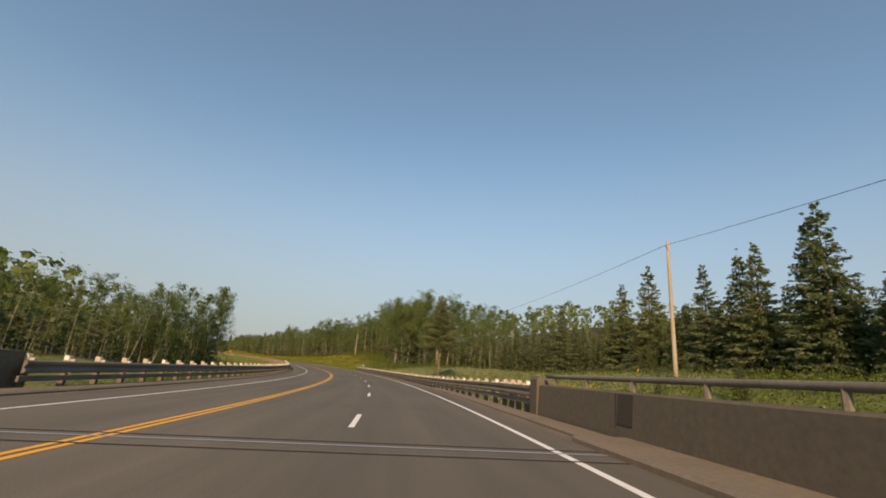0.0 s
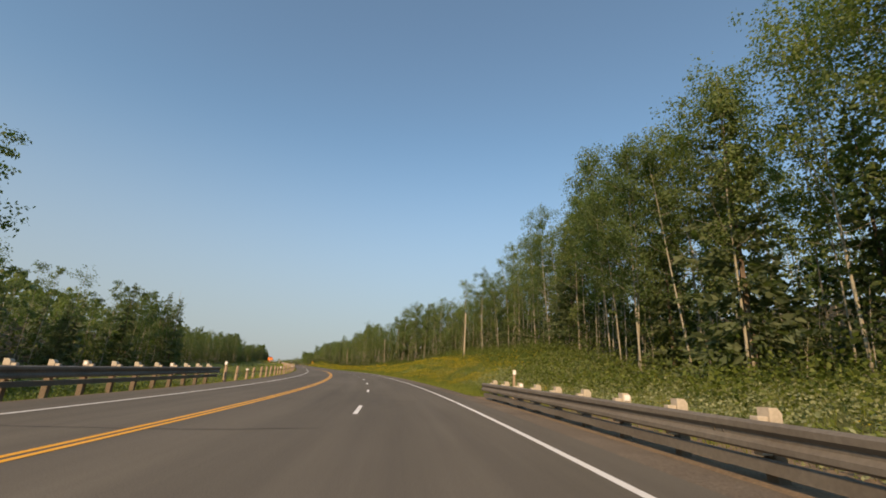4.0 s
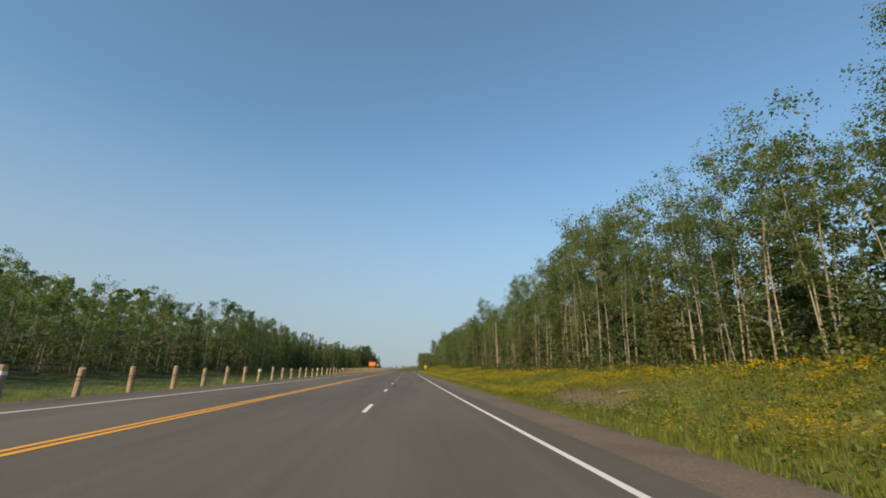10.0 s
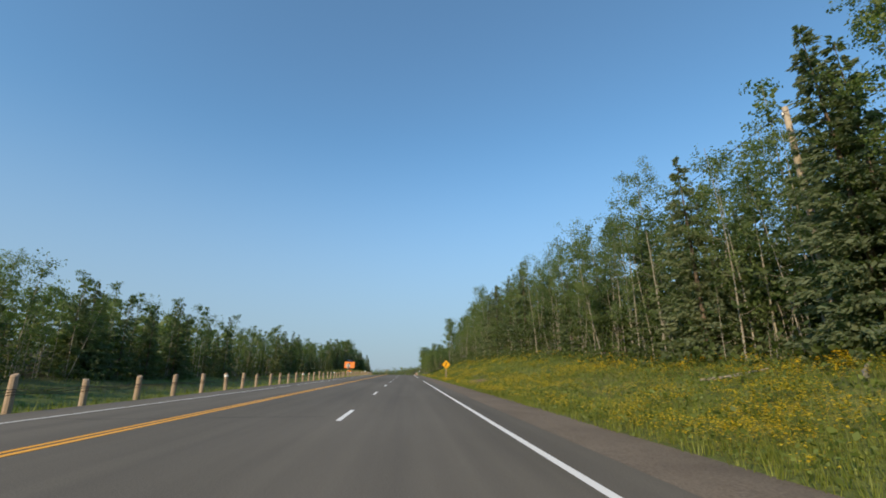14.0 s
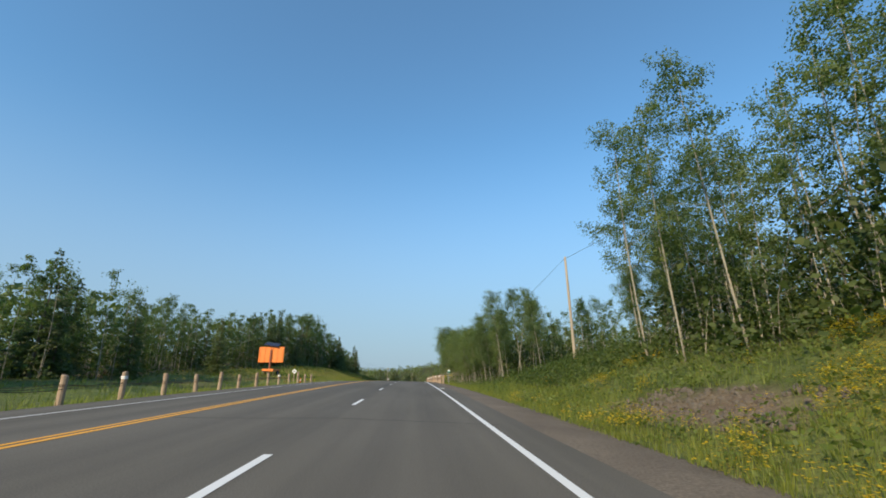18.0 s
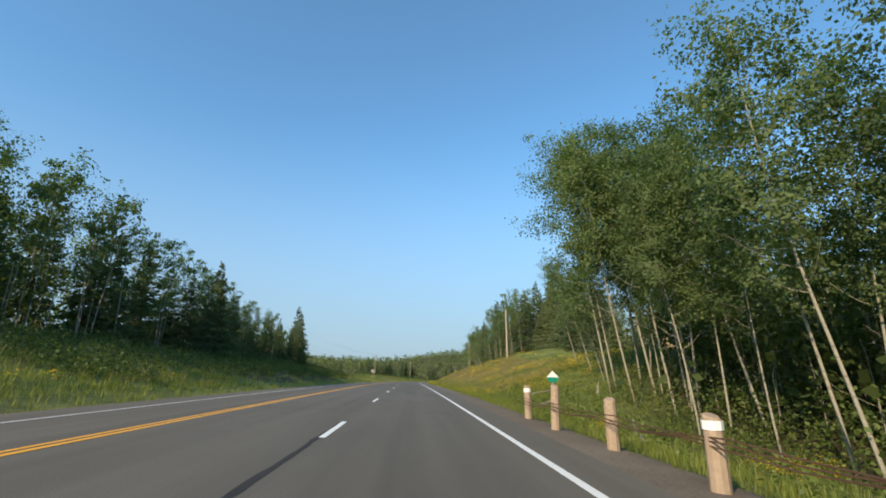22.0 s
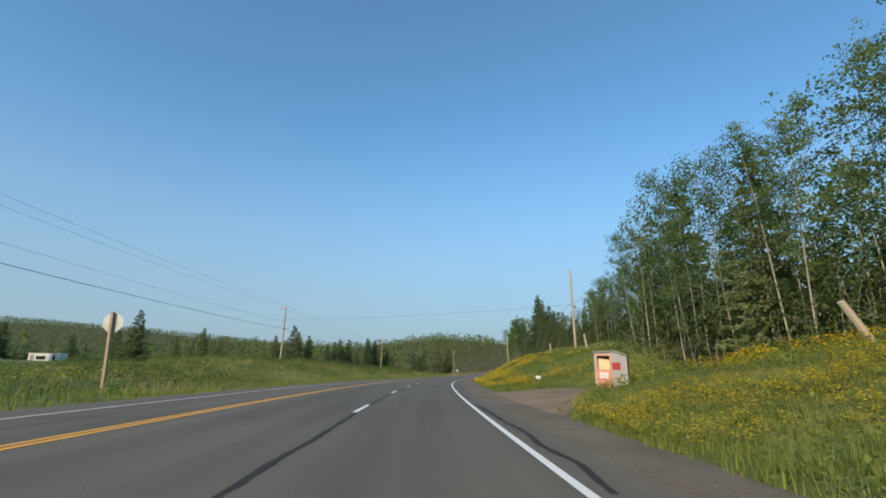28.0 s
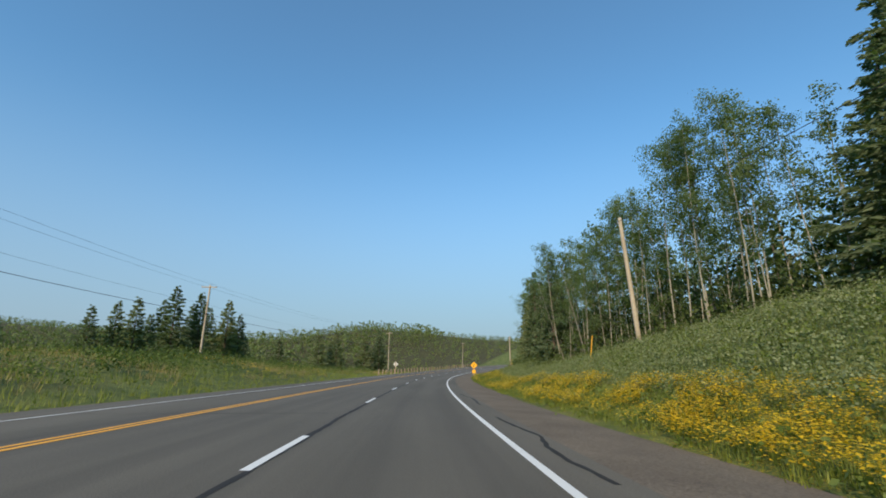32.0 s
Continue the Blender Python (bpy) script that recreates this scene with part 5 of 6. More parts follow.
s, x = scatter(13000, 26, 100, 7.6, 24, lambda s, x: x < front_of_woods(s) + 2)
clumps("milkweed_meadow", "dense grey-green broad-leaved plants behind the guardrail", s, x, PALE_LEAF, 20, 0.5, 0.07, True)
s, x = scatter(34000, 733, 832, 6.4, 17, lambda s, x: flowery(s, x) & (patch(s, x, 1.3, 5) > -0.7))
clumps("yellow_wildflowers", "golden wildflowers massed on the lower bank", s, x, FLOWER, 13, 0.5, 0.034, "heads")
s, x = scatter(4600, 88, 252, 10, 27, lambda s, x: (x > front_of_woods(s) - 6.5 + 2.0 * wave(s * 0.5, 0 * s, 3)) & (x < front_of_woods(s) + 1))
clumps("bank_brush", "green brush spilling down the bank below the wood", s, x, SHRUB_LEAF, 24, 1.1, 0.13, True)
s, x = scatter(1500, 2, 42, 10.5, 19, lambda s, x: (patch(s, x, 3.0, 2) > 0.0) & ((s < 20) | (s > 27) & (x < 15)))
clumps("yellow_wildflowers", "patch of golden wildflowers behind the guardrail", s, x, FLOWER, 12, 0.6, 0.05, "heads")
s, x = scatter(2600, -30, 60, 9, 36)
clumps("bridge_shrubs", "green shrubs beyond the bridge parapet", s, x, SHRUB_LEAF, 44, 0.75, 0.085, True)

s, x = scatter(12000, 15, 960, -14, -9.7, lambda s, x: x < -9.75 - 0.25 * wave(s * 0.8, 0 * s, 8))
clumps("verge_grass", "green grass along the far shoulder", s, x, GRASS_BLADE, 5, 0.38, 0.014)
s, x = scatter(16000, 110, 960, -40, -13, lambda s, x: -x < front_left(s) + 2)
clumps("meadow_grass", "rough green grass across the highway", s, x, GRASS_BLADE, 4, 0.55, 0.022)
s, x = scatter(5000, 490, 940, -34, -12, lambda s, x: (patch(s, x, 3.0, 6) > 0.35) & (-x < front_left(s) - 2))
clumps("yellow_wildflowers", "yellow wildflowers on the far bank", s, x, FLOWER, 8, 0.45, 0.06, "heads")
s, x = scatter(12000, 505, 580, -27, -11.5, lambda s, x: -x < front_left(s) - 3)
clumps("meadow_grass", "bright sunlit grass on the mound across the highway", s, x, GRASS_BLADE, 6, 0.34, 0.012)
s, x = scatter(4200, 40, 668, -62, -14, lambda s, x: (-x > front_left(s) - 2.5) & (-x < front_left(s) + 6))
clumps("undergrowth", "dense shrubs at the foot of the far wood", s, x, UNDER_LEAF, 14, 1.5, 0.26, True)
s, x = scatter(2600, 563, 656, -26, -12.6, lambda s, x: (patch(s, x, 3.0, 5) > -0.55 - 0.05 * (-x - 14)) & (-x > 13.2 + 0.6 * wave(s * 0.6, 0 * s, 2)))
clumps("bank_brush", "dark brush and young growth on the shaded far bank", s, x, UNDER_LEAF, 26, 0.8, 0.12, True)
s, x = scatter(7500, 680, 960, -60, -14, lambda s, x: patch(s, x, 4.0, 3) > 0.05)
clumps("field_shrubs", "low green shrubs on the open field", s, x, SHRUB_LEAF, 26, 0.75, 0.12, True)

s, x = scatter(2600, 790, 935, -46, -15, lambda s, x: patch(s, x, 3.2, 6) > -0.1)
clumps("field_shrubs", "leafy shrubs massed on the mound across the highway", s, x, SHRUB_LEAF, 40, 1.15, 0.12, True)
s, x = scatter(3600, 700, 935, -46, -13.5, lambda s, x: patch(s, x, 3.2, 6) > -0.6)
clumps("weed_mounds", "rounded mounds of sunlit weeds across the highway", s, x, WEED_LEAF, 30, 0.75, 0.1, True)
s, x = scatter(36000, 500, 960, -46, -12, lambda s, x: (patch(s, x, 4.0, 9) > -0.2) & (-x < front_left(s) - 1))
clumps("seed_grass", "pale seed-headed grass on the sunny far bank", s, x, PALE_GRASS, 5, 0.5, 0.014)
s, x = scatter(2600, 15, 132, -26, -12.3)
clumps("bridge_shrubs", "green shrubs behind the far guardrail", s, x, SHRUB_LEAF, 34, 0.8, 0.1, True)
# ---- bridge, rails and posts ----
def along(name, s0, s1, ds, outline, material, closed=True, rise=None):
    """A mesh swept along the road: outline of (x, z) points over the asphalt's cross-section at its first point."""
    s = np.append(np.arange(s0, s1, ds), s1)
    o = np.array(outline)
    base = cross_z(s, np.full(len(s), np.clip(o[:, 0].mean(), -10, 6)))
    if rise is not None:
        base = base + rise(s)
    P = np.stack([road(s, np.full(len(s), x), base + z) for x, z in o], 1)
    n, m = P.shape[:2]
    ring = np.arange(m)
    nxt = (ring + 1) % m
    f = [np.stack([i * m + ring, i * m + nxt, (i + 1) * m + nxt, (i + 1) * m + ring], -1) for i in range(n - 1)]
    f = np.concatenate(f)
    if not closed:
        f = f[(np.arange(len(f)) % m) != m - 1]
    V = P.reshape(-1, 3)
    if closed:
        caps = []
        for off in (0, (n - 1) * m):
            k = np.arange(1, m - 2, 2) if m % 2 == 0 else np.arange(1, m - 1, 2)
            caps.append(np.stack([off + 0 * k, off + k, off + k + 1, off + np.minimum(k + 2, m - 1)], -1))
        f = np.concatenate([f] + caps)
    return mesh_of(name, V, f, material)


def upright(s, x, lift=0.0, turn=0.0, height=None):
    """The pose of a thing that stands at s, x on the ground, facing back along the road."""
    z = land(s, x) if height is None else height
    return pose(*road(s, x, z + lift), 0, 0, math.degrees(heading(s)) + turn)


parapet = tagged(new("bridge_parapet"), "brown weathered concrete bridge parapet with a steel pipe rail", "bridge parapet", kind="structure")
part("parapet_wall", along("parapet_wall", -90, 15.5, 2.0, [(5.8, -0.4), (5.8, 0.12), (5.85, 1.0), (5.9, 1.04), (6.17, 1.05), (6.2, -0.4)], CONCRETE), CONCRETE, parapet)
part("end_block", along("end_block", 15.3, 16.0, 0.35, [(5.76, -0.4), (5.76, 1.2), (5.84, 1.31), (6.18, 1.31), (6.26, 1.24), (6.26, -0.4)], CONCRETE), CONCRETE, parapet)
for s0, s1, z0, z1 in ((9.3, 9.95, 0.35, 0.99), (0.6, 1.1, 0.5, 0.98)):
    part("mended_patch", along("mended_patch", s0, s1, 0.2, [(5.795, z0), (5.815 + 0.05 * z0, z0), (5.815 + 0.05 * z1, z1), (5.795 + 0.05 * z1, z1)], STAINED), STAINED, parapet, "dark damp-stained patch of concrete")
for s in (-18.0, -8.0, 2.2, 10.05):
    part("joint_strip", along("joint_strip", s, s + 0.03, 0.02, [(5.796, 0.0), (5.81, 0.0), (5.86, 0.99), (5.84, 0.99)], TAR), TAR, parapet, "dark joint between wall sections")
s = np.arange(-88, 15.6, 1.0)
part("pipe_rail", mesh_of("pipe_rail", *tube(road(s, 6.02 + 0 * s, cross_z(s, 6 + 0 * s) + 1.31), 0.062, 8), STEEL, None, True), STEEL, parapet, "grey steel pipe handrail")
for s in np.arange(-84.4, 15, 2.35):
    p = road(s, 6.02, float(cross_z(s, 6.0)) + 1.0)
    part("rail_post", mesh_of("rail_post", *tube([p, p + np.array([0, 0, 0.3])], 0.055, 6), STEEL), STEEL, parapet)
left_parapet = tagged(new("bridge_parapet"), "concrete bridge parapet on the far side of the bridge", "bridge parapet", kind="structure")
part("parapet_wall", along("parapet_wall", -90, 15.4, 2.0, [(-11.0, -0.4), (-11.04, 0.95), (-11.34, 0.95), (-11.4, -0.4)], CONCRETE), CONCRETE, left_parapet)
part("end_block", along("end_block", 15.0, 16.2, 0.6, [(-10.92, -0.4), (-10.92, 1.2), (-11.46, 1.2), (-11.46, -0.4)], CONCRETE), CONCRETE, left_parapet)
s = np.arange(-88, 15, 1.0)
part("pipe_rail", mesh_of("pipe_rail", *tube(road(s, -11.2 + 0 * s, cross_z(s, -9 + 0 * s) + 1.22), 0.055, 8), STEEL, None, True), STEEL, left_parapet, "grey steel pipe handrail")
tagged(new("kerb", along("kerb", -90, 9.6, 1.5, [(4.62, -0.3), (4.62, 0.07), (4.7, 0.12), (5.79, 0.14), (5.79, -0.3)], KERB)), "raised concrete kerb and walkway on the bridge", "kerb", kind="structure")
tagged(new("kerb", along("kerb", 9.6, 37, 1.5, [(5.0, -0.3), (5.0, 0.03), (5.1, 0.08), (5.62, 0.1), (5.7, 0.06), (5.7, -0.3)], KERB)), "low tan concrete kerb below the guardrail", "kerb", kind="structure")
tagged(new("kerb", along("kerb", -90, 84, 1.5, [(-9.75, -0.3), (-9.75, 0.05), (-9.85, 0.1), (-10.35, 0.13), (-10.35, -0.3)], KERB)), "low concrete kerb below the far guardrail", "kerb", kind="structure")
for k, s0 in enumerate((7.2, 7.9, 8.25)):
    marking("expansion_joint", s0, s0 + 0.1, -9.3, 4.6, GALVANISED if k == 1 else TAR, "steel and rubber bridge expansion joint", 0.05, 0.006)
    marking("joint_edge", s0 + 0.1, s0 + 0.15, -9.3, 4.6, KERB, "", 0.05, 0.005)

W_BEAM = [(0.0, 0.0), (-0.05, 0.01), (-0.09, 0.04), (-0.09, 0.11), (-0.03, 0.17), (-0.03, 0.22), (-0.09, 0.28), (-0.09, 0.36), (-0.05, 0.39), (0.0, 0.4), (0.02, 0.4), (0.02, 0.0)]


def guardrail(side, s0, s1, x, step, label, marker_every, rise, close=()):
    rail = tagged(new("guardrail"), label, "guardrail", "steel guardrails")
    cuts = np.linspace(s0, s1, max(2, int((s1 - s0) / 7.8)) + 1)
    for a, b in zip(cuts[:-1], cuts[1:]):
        part("beam", along("beam", a, b + 0.2, 1.3, [(x + side * px, 0.43 + pz) for px, pz in W_BEAM], STEEL, True, rise), STEEL, rail)
        part("rub_rail", along("rub_rail", a, b + 0.1, 1.3, [(x + side * 0.1, 0.16), (x + side * 0.02, 0.17), (x + side * 0.02, 0.34), (x + side * 0.1, 0.35)], STEEL, True, rise), STEEL, rail)
    shaft = bpy.data.meshes.new("post")
    bm = box((0.2, 0.2, 1.5), (0, 0, 0.05), 0.015)
    bm.to_mesh(shaft), bm.free()
    shaft.materials.append(RAIL_POST)
    cap = bpy.data.meshes.new("post_top")
    bm = prism([(-0.1, 0), (0.1, 0), (0.1, 0.13), (0.04, 0.2), (-0.1, 0.2)], 0.2)
    bmesh.ops.translate(bm, vec=(0, -0.1, 0), verts=bm.verts)
    bm.to_mesh(cap), bm.free()
    cap.materials.append(POST_TOP)
    block = bpy.data.meshes.new("offset_block")
    bm = box((0.16, 0.15, 0.5), (0, 0, 0.06), 0.01)
    bm.to_mesh(block), bm.free()
    block.materials.append(POST_TOP)
    glint = bpy.data.meshes.new("reflector")
    bm = box((0.12, 0.02, 0.12), (0, 0, 0))
    bm.to_mesh(glint), bm.free()
    glint.materials.append(REFLECTOR)
    for k, s in enumerate(list(close) + list(np.arange(max([s0 - 1.5] + list(close)) + 2.0, s1, step))):
        post = new("post", shaft)
        post.parent = rail
        post.matrix_basis = pose(*road(s, x + side * 0.3, float(cross_z(s, np.clip(x, -9, 6)) + rise(s))), 0, rng.normal(0, 0.8), math.degrees(heading(s)) + rng.normal(0, 2))
        for nm, me, at in (("post_top", cap, (0, 0, 0.8)), ("offset_block", block, (-side * 0.18, 0, 0.57))):
            q = new(nm, me)
            q.parent = post
            q.matrix_basis = pose(*at)
        if k % marker_every == 1:
            q = new("reflector", glint)
            q.parent, q["label"] = post, "white reflector plate"
            q.matrix_basis = pose(0, -0.112, 0.9)
    return rail


guardrail(1, 15.9, 116.5, 5.92, 2.02, "weathered dark steel guardrail on wooden posts", 4, lambda s: np.interp(s, [16, 22, 33, 52], [0.15, 0.13, 0.0, -0.11]), (16.6, 17.7, 18.8, 19.8, 20.9, 22.5))
guardrail(-1, 15.8, 128, -10.6, 1.97, "weathered dark steel guardrail beside the far lane", 4, lambda s: 0.1 + 0 * s)


def post_kinds():
    out = []
    for k in range(3):
        r = np.random.default_rng(k + 40)
        h = (1.02, 1.08, 0.98)[k]
        u = np.array([-0.6, 0, 0.4, 0.8, 0.97, 1.0])
        v, f = tube(np.stack([0 * u, 0 * u, u * h], 1), np.array([0.115, 0.115, 0.112, 0.108, 0.105, 0.085]), 10)
        v[-12 - 10:, 2] += 0.35 * v[-12 - 10:, 1]
        out.append(mesh_of("post_shaft", v, f, POST_WOOD, None, False))
    return out


POSTS = post_kinds()
band = mesh_of("reflector_band", *tube([(0, 0, 0.8), (0, 0, 0.92)], 0.119, 10, False), REFLECTOR)


def cable_fence(s0, s1, x, step, label, white_every, lift):
    fence = tagged(new("cable_fence"), label, "cable guardrail", "post and cable guardrails")
    places = np.arange(s0, s1, step)
    for k, s in enumerate(places):
        q = new("post", POSTS[k % 3])
        q.parent = fence
        a = float(cross_z(s, np.clip(x, -10, 6.0))) + lift
        q.matrix_basis = pose(*road(s, x + rng.normal(0, 0.05), a), rng.normal(0, 1.0), rng.normal(0, 1.3), rng.uniform(0, 360)) @ Matrix.Diagonal((1.05, 1.05, rng.uniform(0.92, 1.08), 1))
        if k % white_every == 2:
            w = new("reflector_band", band)
            w.parent, w["label"] = q, "white reflector band"
    s = np.arange(s0, s1, 1.0)
    for k, z in enumerate((0.53, 0.59, 0.65)):
        sag = 0.035 * np.cos((s - s0) * 2 * np.pi / step + 0.9 * (k - 1)) + 0.015 * np.sin(s * 0.37 + k * 2)
        part("cable", mesh_of("cable", *tube(road(s, x - 0.13 * np.sign(x) + 0 * s, cross_z(s, np.clip(x, -10, 6.0) + 0 * s) + lift + z + sag), 0.011, 5, False), CABLE), CABLE, fence, "rusty steel cable")
    return fence


cable_fence(128.85, 497, -10.3, 3.3, "row of grey wooden guide posts strung with cables", 7, -0.05)
cable_fence(492.5, 557, 5.45, 3.2, "row of stout wooden guide posts with sagging cables", 3, -0.05)
cable_fence(880, 985, -10.3, 3.3, "far row of pale guide posts along the bend", 2, -0.05)

# ---- utility poles and wires ----
def utility_pole(s, x, top, lean=(0, 0), arm=False, base=None, label="weathered wooden utility pole carrying a single wire"):
    z0 = float(land(s, x)) if base is None else base
    pole = tagged(new("utility_pole"), label, "utility pole", "utility poles")
    h = top - z0
    u = np.linspace(-0.05, 1, 6)
    part("shaft", mesh_of("shaft", *tube(np.stack([0 * u, 0 * u, u * h], 1), 0.17 - 0.055 * u, 10), POLE_WOOD, None, True), POLE_WOOD, pole)
    part("insulator", box((0.09, 0.09, 0.16), (-0.16, 0, h - 0.35), 0.02), GALVANISED, pole)
    part("ground_wire", mesh_of("ground_wire", *tube([(0.15, 0.08, h - 0.5), (0.17, 0.1, 0.2)], 0.012, 4, False), WIRE), WIRE, pole)
    if arm:
        part("crossarm", box((2.4, 0.12, 0.14), (0, -0.15, h - 0.35), 0.015), POLE_WOOD, pole, "wooden crossarm")
        for k in (-1.1, -0.4, 0.4, 1.1):
            part("insulator", box((0.08, 0.08, 0.16), (k, -0.15, h - 0.2), 0.02), GALVANISED, pole)
        part("splice_box", box((0.5, 0.16, 0.16), (0.3, -0.2, h - 4.4), 0.03), SIGN_BLACK, pole)
    pole.matrix_basis = pose(*road(s, x, z0), lean[0], lean[1], math.degrees(heading(s)))
    return pole.matrix_basis, h


def span(a, b, sag, name="overhead_wire", label="thin black overhead wire between poles", r=0.016):
    u = np.linspace(0, 1, 15)[:, None]
    p = np.array(a) * (1 - u) + np.array(b) * u - np.array([0, 0, 4 * sag]) * u * (1 - u)
    tagged(new(name, mesh_of(name, *tube(p, r, 5, False), WIRE)), label, "wire", "overhead wires")


right_line = []
for s, x, top, lean in [(-42, 22, 7.8, (0, 0)), (30, 21.6, 12.7, (0, 0)), (100.2, 21, 11.6, (0, 0)), (177.3, 21.2, 13.0, (0, 0)), (251, 20.6, 11.2, (0, -3)), (321.5, 18, 10.4, (0, -3)), (350.2, 17.5, 12.0, (0, 0)), (420, 17.5, 12.0, (0, 0)),
                        (485.3, 18.9, 13.5, (0, -1.5)), (537.5, 12.6, 7.1, (0, -3.5)), (619.5, 18.3, 12.9, (0, -1)), (688, 19, 13.0, (0, -2)), (756, 20.6, 15.7, (0, -1.5)), (825.5, 15.9, 11.4, (0, -4)), (915, 14, 9.0, (0, 0))]:
    m, h = utility_pole(s, x, top, lean)
    right_line.append(m @ Vector((-0.16, 0, h - (5.0 if 740 < s < 760 else 0.27))))
for a, b in zip(right_line[:-1], right_line[1:]):
    span(a, b, 1.1)
left_line = []
for s, x, top in [(664.5, -31, 13.6), (780.5, -30.8, 13.6), (862, -33, 13.2), (948, -30, 12.0), (1030, -28, 11)]:
    m, h = utility_pole(s, x, top, (0, rng.normal(0, 1)), True, None, "wooden utility pole with a crossarm and several wires")
    left_line.append((m, h))
for (m, h), (m2, h2) in zip(left_line[:-1], left_line[1:]):
    for k, drop, r in ((-1.1, 0.12, 0.01), (1.1, 0.12, 0.01), (0.1, 3.0, 0.01), (0.1, 4.4, 0.026)):
        span(m @ Vector((k, -0.15, h - drop)), m2 @ Vector((k, -0.15, h2 - drop)), 1.0, r=r)
m, h = left_line[0]
far_end = Vector(road(585, -44, 15.0))
for k, drop, r in ((-1.1, 0.12, 0.01), (1.1, 0.12, 0.01), (0.1, 4.4, 0.026)):
    span(m @ Vector((k, -0.15, h - drop)), far_end + Vector((k, 0, -drop)), 1.0, r=r)
m, h = utility_pole(585, -44, 15.2, (0, 0), True, None, "wooden utility pole half hidden in the trees")
span(left_line[1][0] @ Vector((0, -0.1, left_line[1][1] - 2.4)), right_line[12], 0.6, "service_wire", "thin service wire crossing above the highway", 0.01)
for s, x, lean in ((708.2, 17.6, (0, -32)), (755.3, 21.9, (0, -9)), (777, 21, (0, -3)), (826, 21, (0, 8))):
    stub = tagged(new("old_post"), "leaning cut-off grey wooden pole stub", "post")
    part("shaft", mesh_of("shaft", *tube([(0, 0, -0.3), (0, 0, 1.2), (0, 0, 1.75)], (0.14, 0.13, 0.12), 8), POLE_WOOD), POLE_WOOD, stub)
    stub.matrix_basis = upright(s, x) @ pose(0, 0, 0, *lean, 0)
for s, x, lean in ((663, -27, (0, 10)), (664.5, -26.4, (0, -8)), (612.5, 11, (0, 16)), (826.7, 13, (0, 8)), (884, 14, (0, 8))):
    guard = tagged(new("guy_wire_guard"), "yellow plastic guy-wire guard leaning out of the grass", "guy wire marker", "guy-wire guards")
    part("sleeve", mesh_of("sleeve", *tube([(0, 0, -0.2), (0, 0, 1.8)], 0.026, 6), SIGN_YELLOW), SIGN_YELLOW, guard)
    guard.matrix_basis = upright(s, x) @ pose(0, 0, 0, *lean, 0)
guard = tagged(new("guy_wire_guard"), "short yellow guy-wire guard beyond the guardrail", "guy wire marker", "guy-wire guards")
part("sleeve", mesh_of("sleeve", *tube([(0, 0, -0.2), (0, 0, 1.0)], 0.05, 6), SIGN_YELLOW), SIGN_YELLOW, guard)
guard.matrix_basis = upright(41, 26) @ pose(0, 0, 0, 0, 8, 0)


# ---- signs ----
def diamond(w):
    return [(0, -w), (w, 0), (0, w), (-w, 0)]


def sign_post(thing, h, size=(0.13, 0.13), material=None):
    part("signpost", box((*size, h + 0.6), (0, 0.1, h / 2 - 0.3), 0.012), material or POST_WOOD, thing, "square wooden signpost")


def curve_arrow(scale):
    """Outline of a bent arrow as a thin plate: a shaft that turns right, and its head."""
    u = np.linspace(0, 1, 7)
    path = np.stack([-0.1 + 0.12 * u ** 2.2, -0.42 + 0.68 * u], 1)
    d = np.gradient(path, axis=0)
    d /= np.linalg.norm(d, axis=1)[:, None]
    n = np.stack([d[:, 1], -d[:, 0]], 1) * 0.07
    e, t = path[-1], d[-1]
    q = np.array([t[1], -t[0]])
    pts = list(path - n) + [e - q * 0.2, e + t * 0.27 + q * 0.06, e + q * 0.2] + list((path + n)[::-1])
    return [(x * scale, z * scale) for x, z in pts]


curve_sign = tagged(new("warning_sign"), "yellow diamond road sign with a black right-bend arrow", "road sign")
sign_post(curve_sign, 3.3)
plate = part("sign_plate", prism(diamond(0.66), 0.02), SIGN_YELLOW, curve_sign, "yellow diamond plate")
plate.matrix_basis = pose(0, 0, 2.75)
ink = part("arrow", prism(curve_arrow(0.72), 0.004), SIGN_BLACK, plate, "black bent arrow")
ink.matrix_basis = pose(0, -0.005, -0.02)
for z in (-0.45, 0.45):
    part("bolt", box((0.03, 0.01, 0.03), (0, -0.005, z)), GALVANISED, plate)
curve_sign.matrix_basis = upright(405.4, 7.75, -0.4, 3)

end_sign = tagged(new("warning_sign"), "yellow diamond road sign with a speed tab", "road sign")
sign_post(end_sign, 3.0)
plate = part("sign_plate", prism(diamond(0.62), 0.02), SIGN_YELLOW, end_sign, "yellow diamond plate")
plate.matrix_basis = pose(0, 0, 2.45)
ink = part("arrow", prism(curve_arrow(0.62), 0.004), SIGN_BLACK, plate)
ink.matrix_basis = pose(0, -0.005, 0)
part("speed_tab", prism([(-0.3, 1.1), (0.3, 1.1), (0.3, 1.7), (-0.3, 1.7)], 0.02), SIGN_YELLOW, end_sign, "yellow square tab")
end_sign.matrix_basis = upright(878, 7.2, -0.35)

for s, x, h in ((445.5, -12.2, 3.35), (900, -11.8, 2.6)):
    back = tagged(new("sign_back"), "grey back of a diamond road sign on a wooden post", "road sign", "signs facing away")
    sign_post(back, h)
    p = part("sign_plate", prism(diamond(0.62), 0.02), SIGN_BACK, back, "bare aluminium plate")
    p.matrix_basis = pose(0, 0.18, h - 0.55)
    back.matrix_basis = upright(s, x)

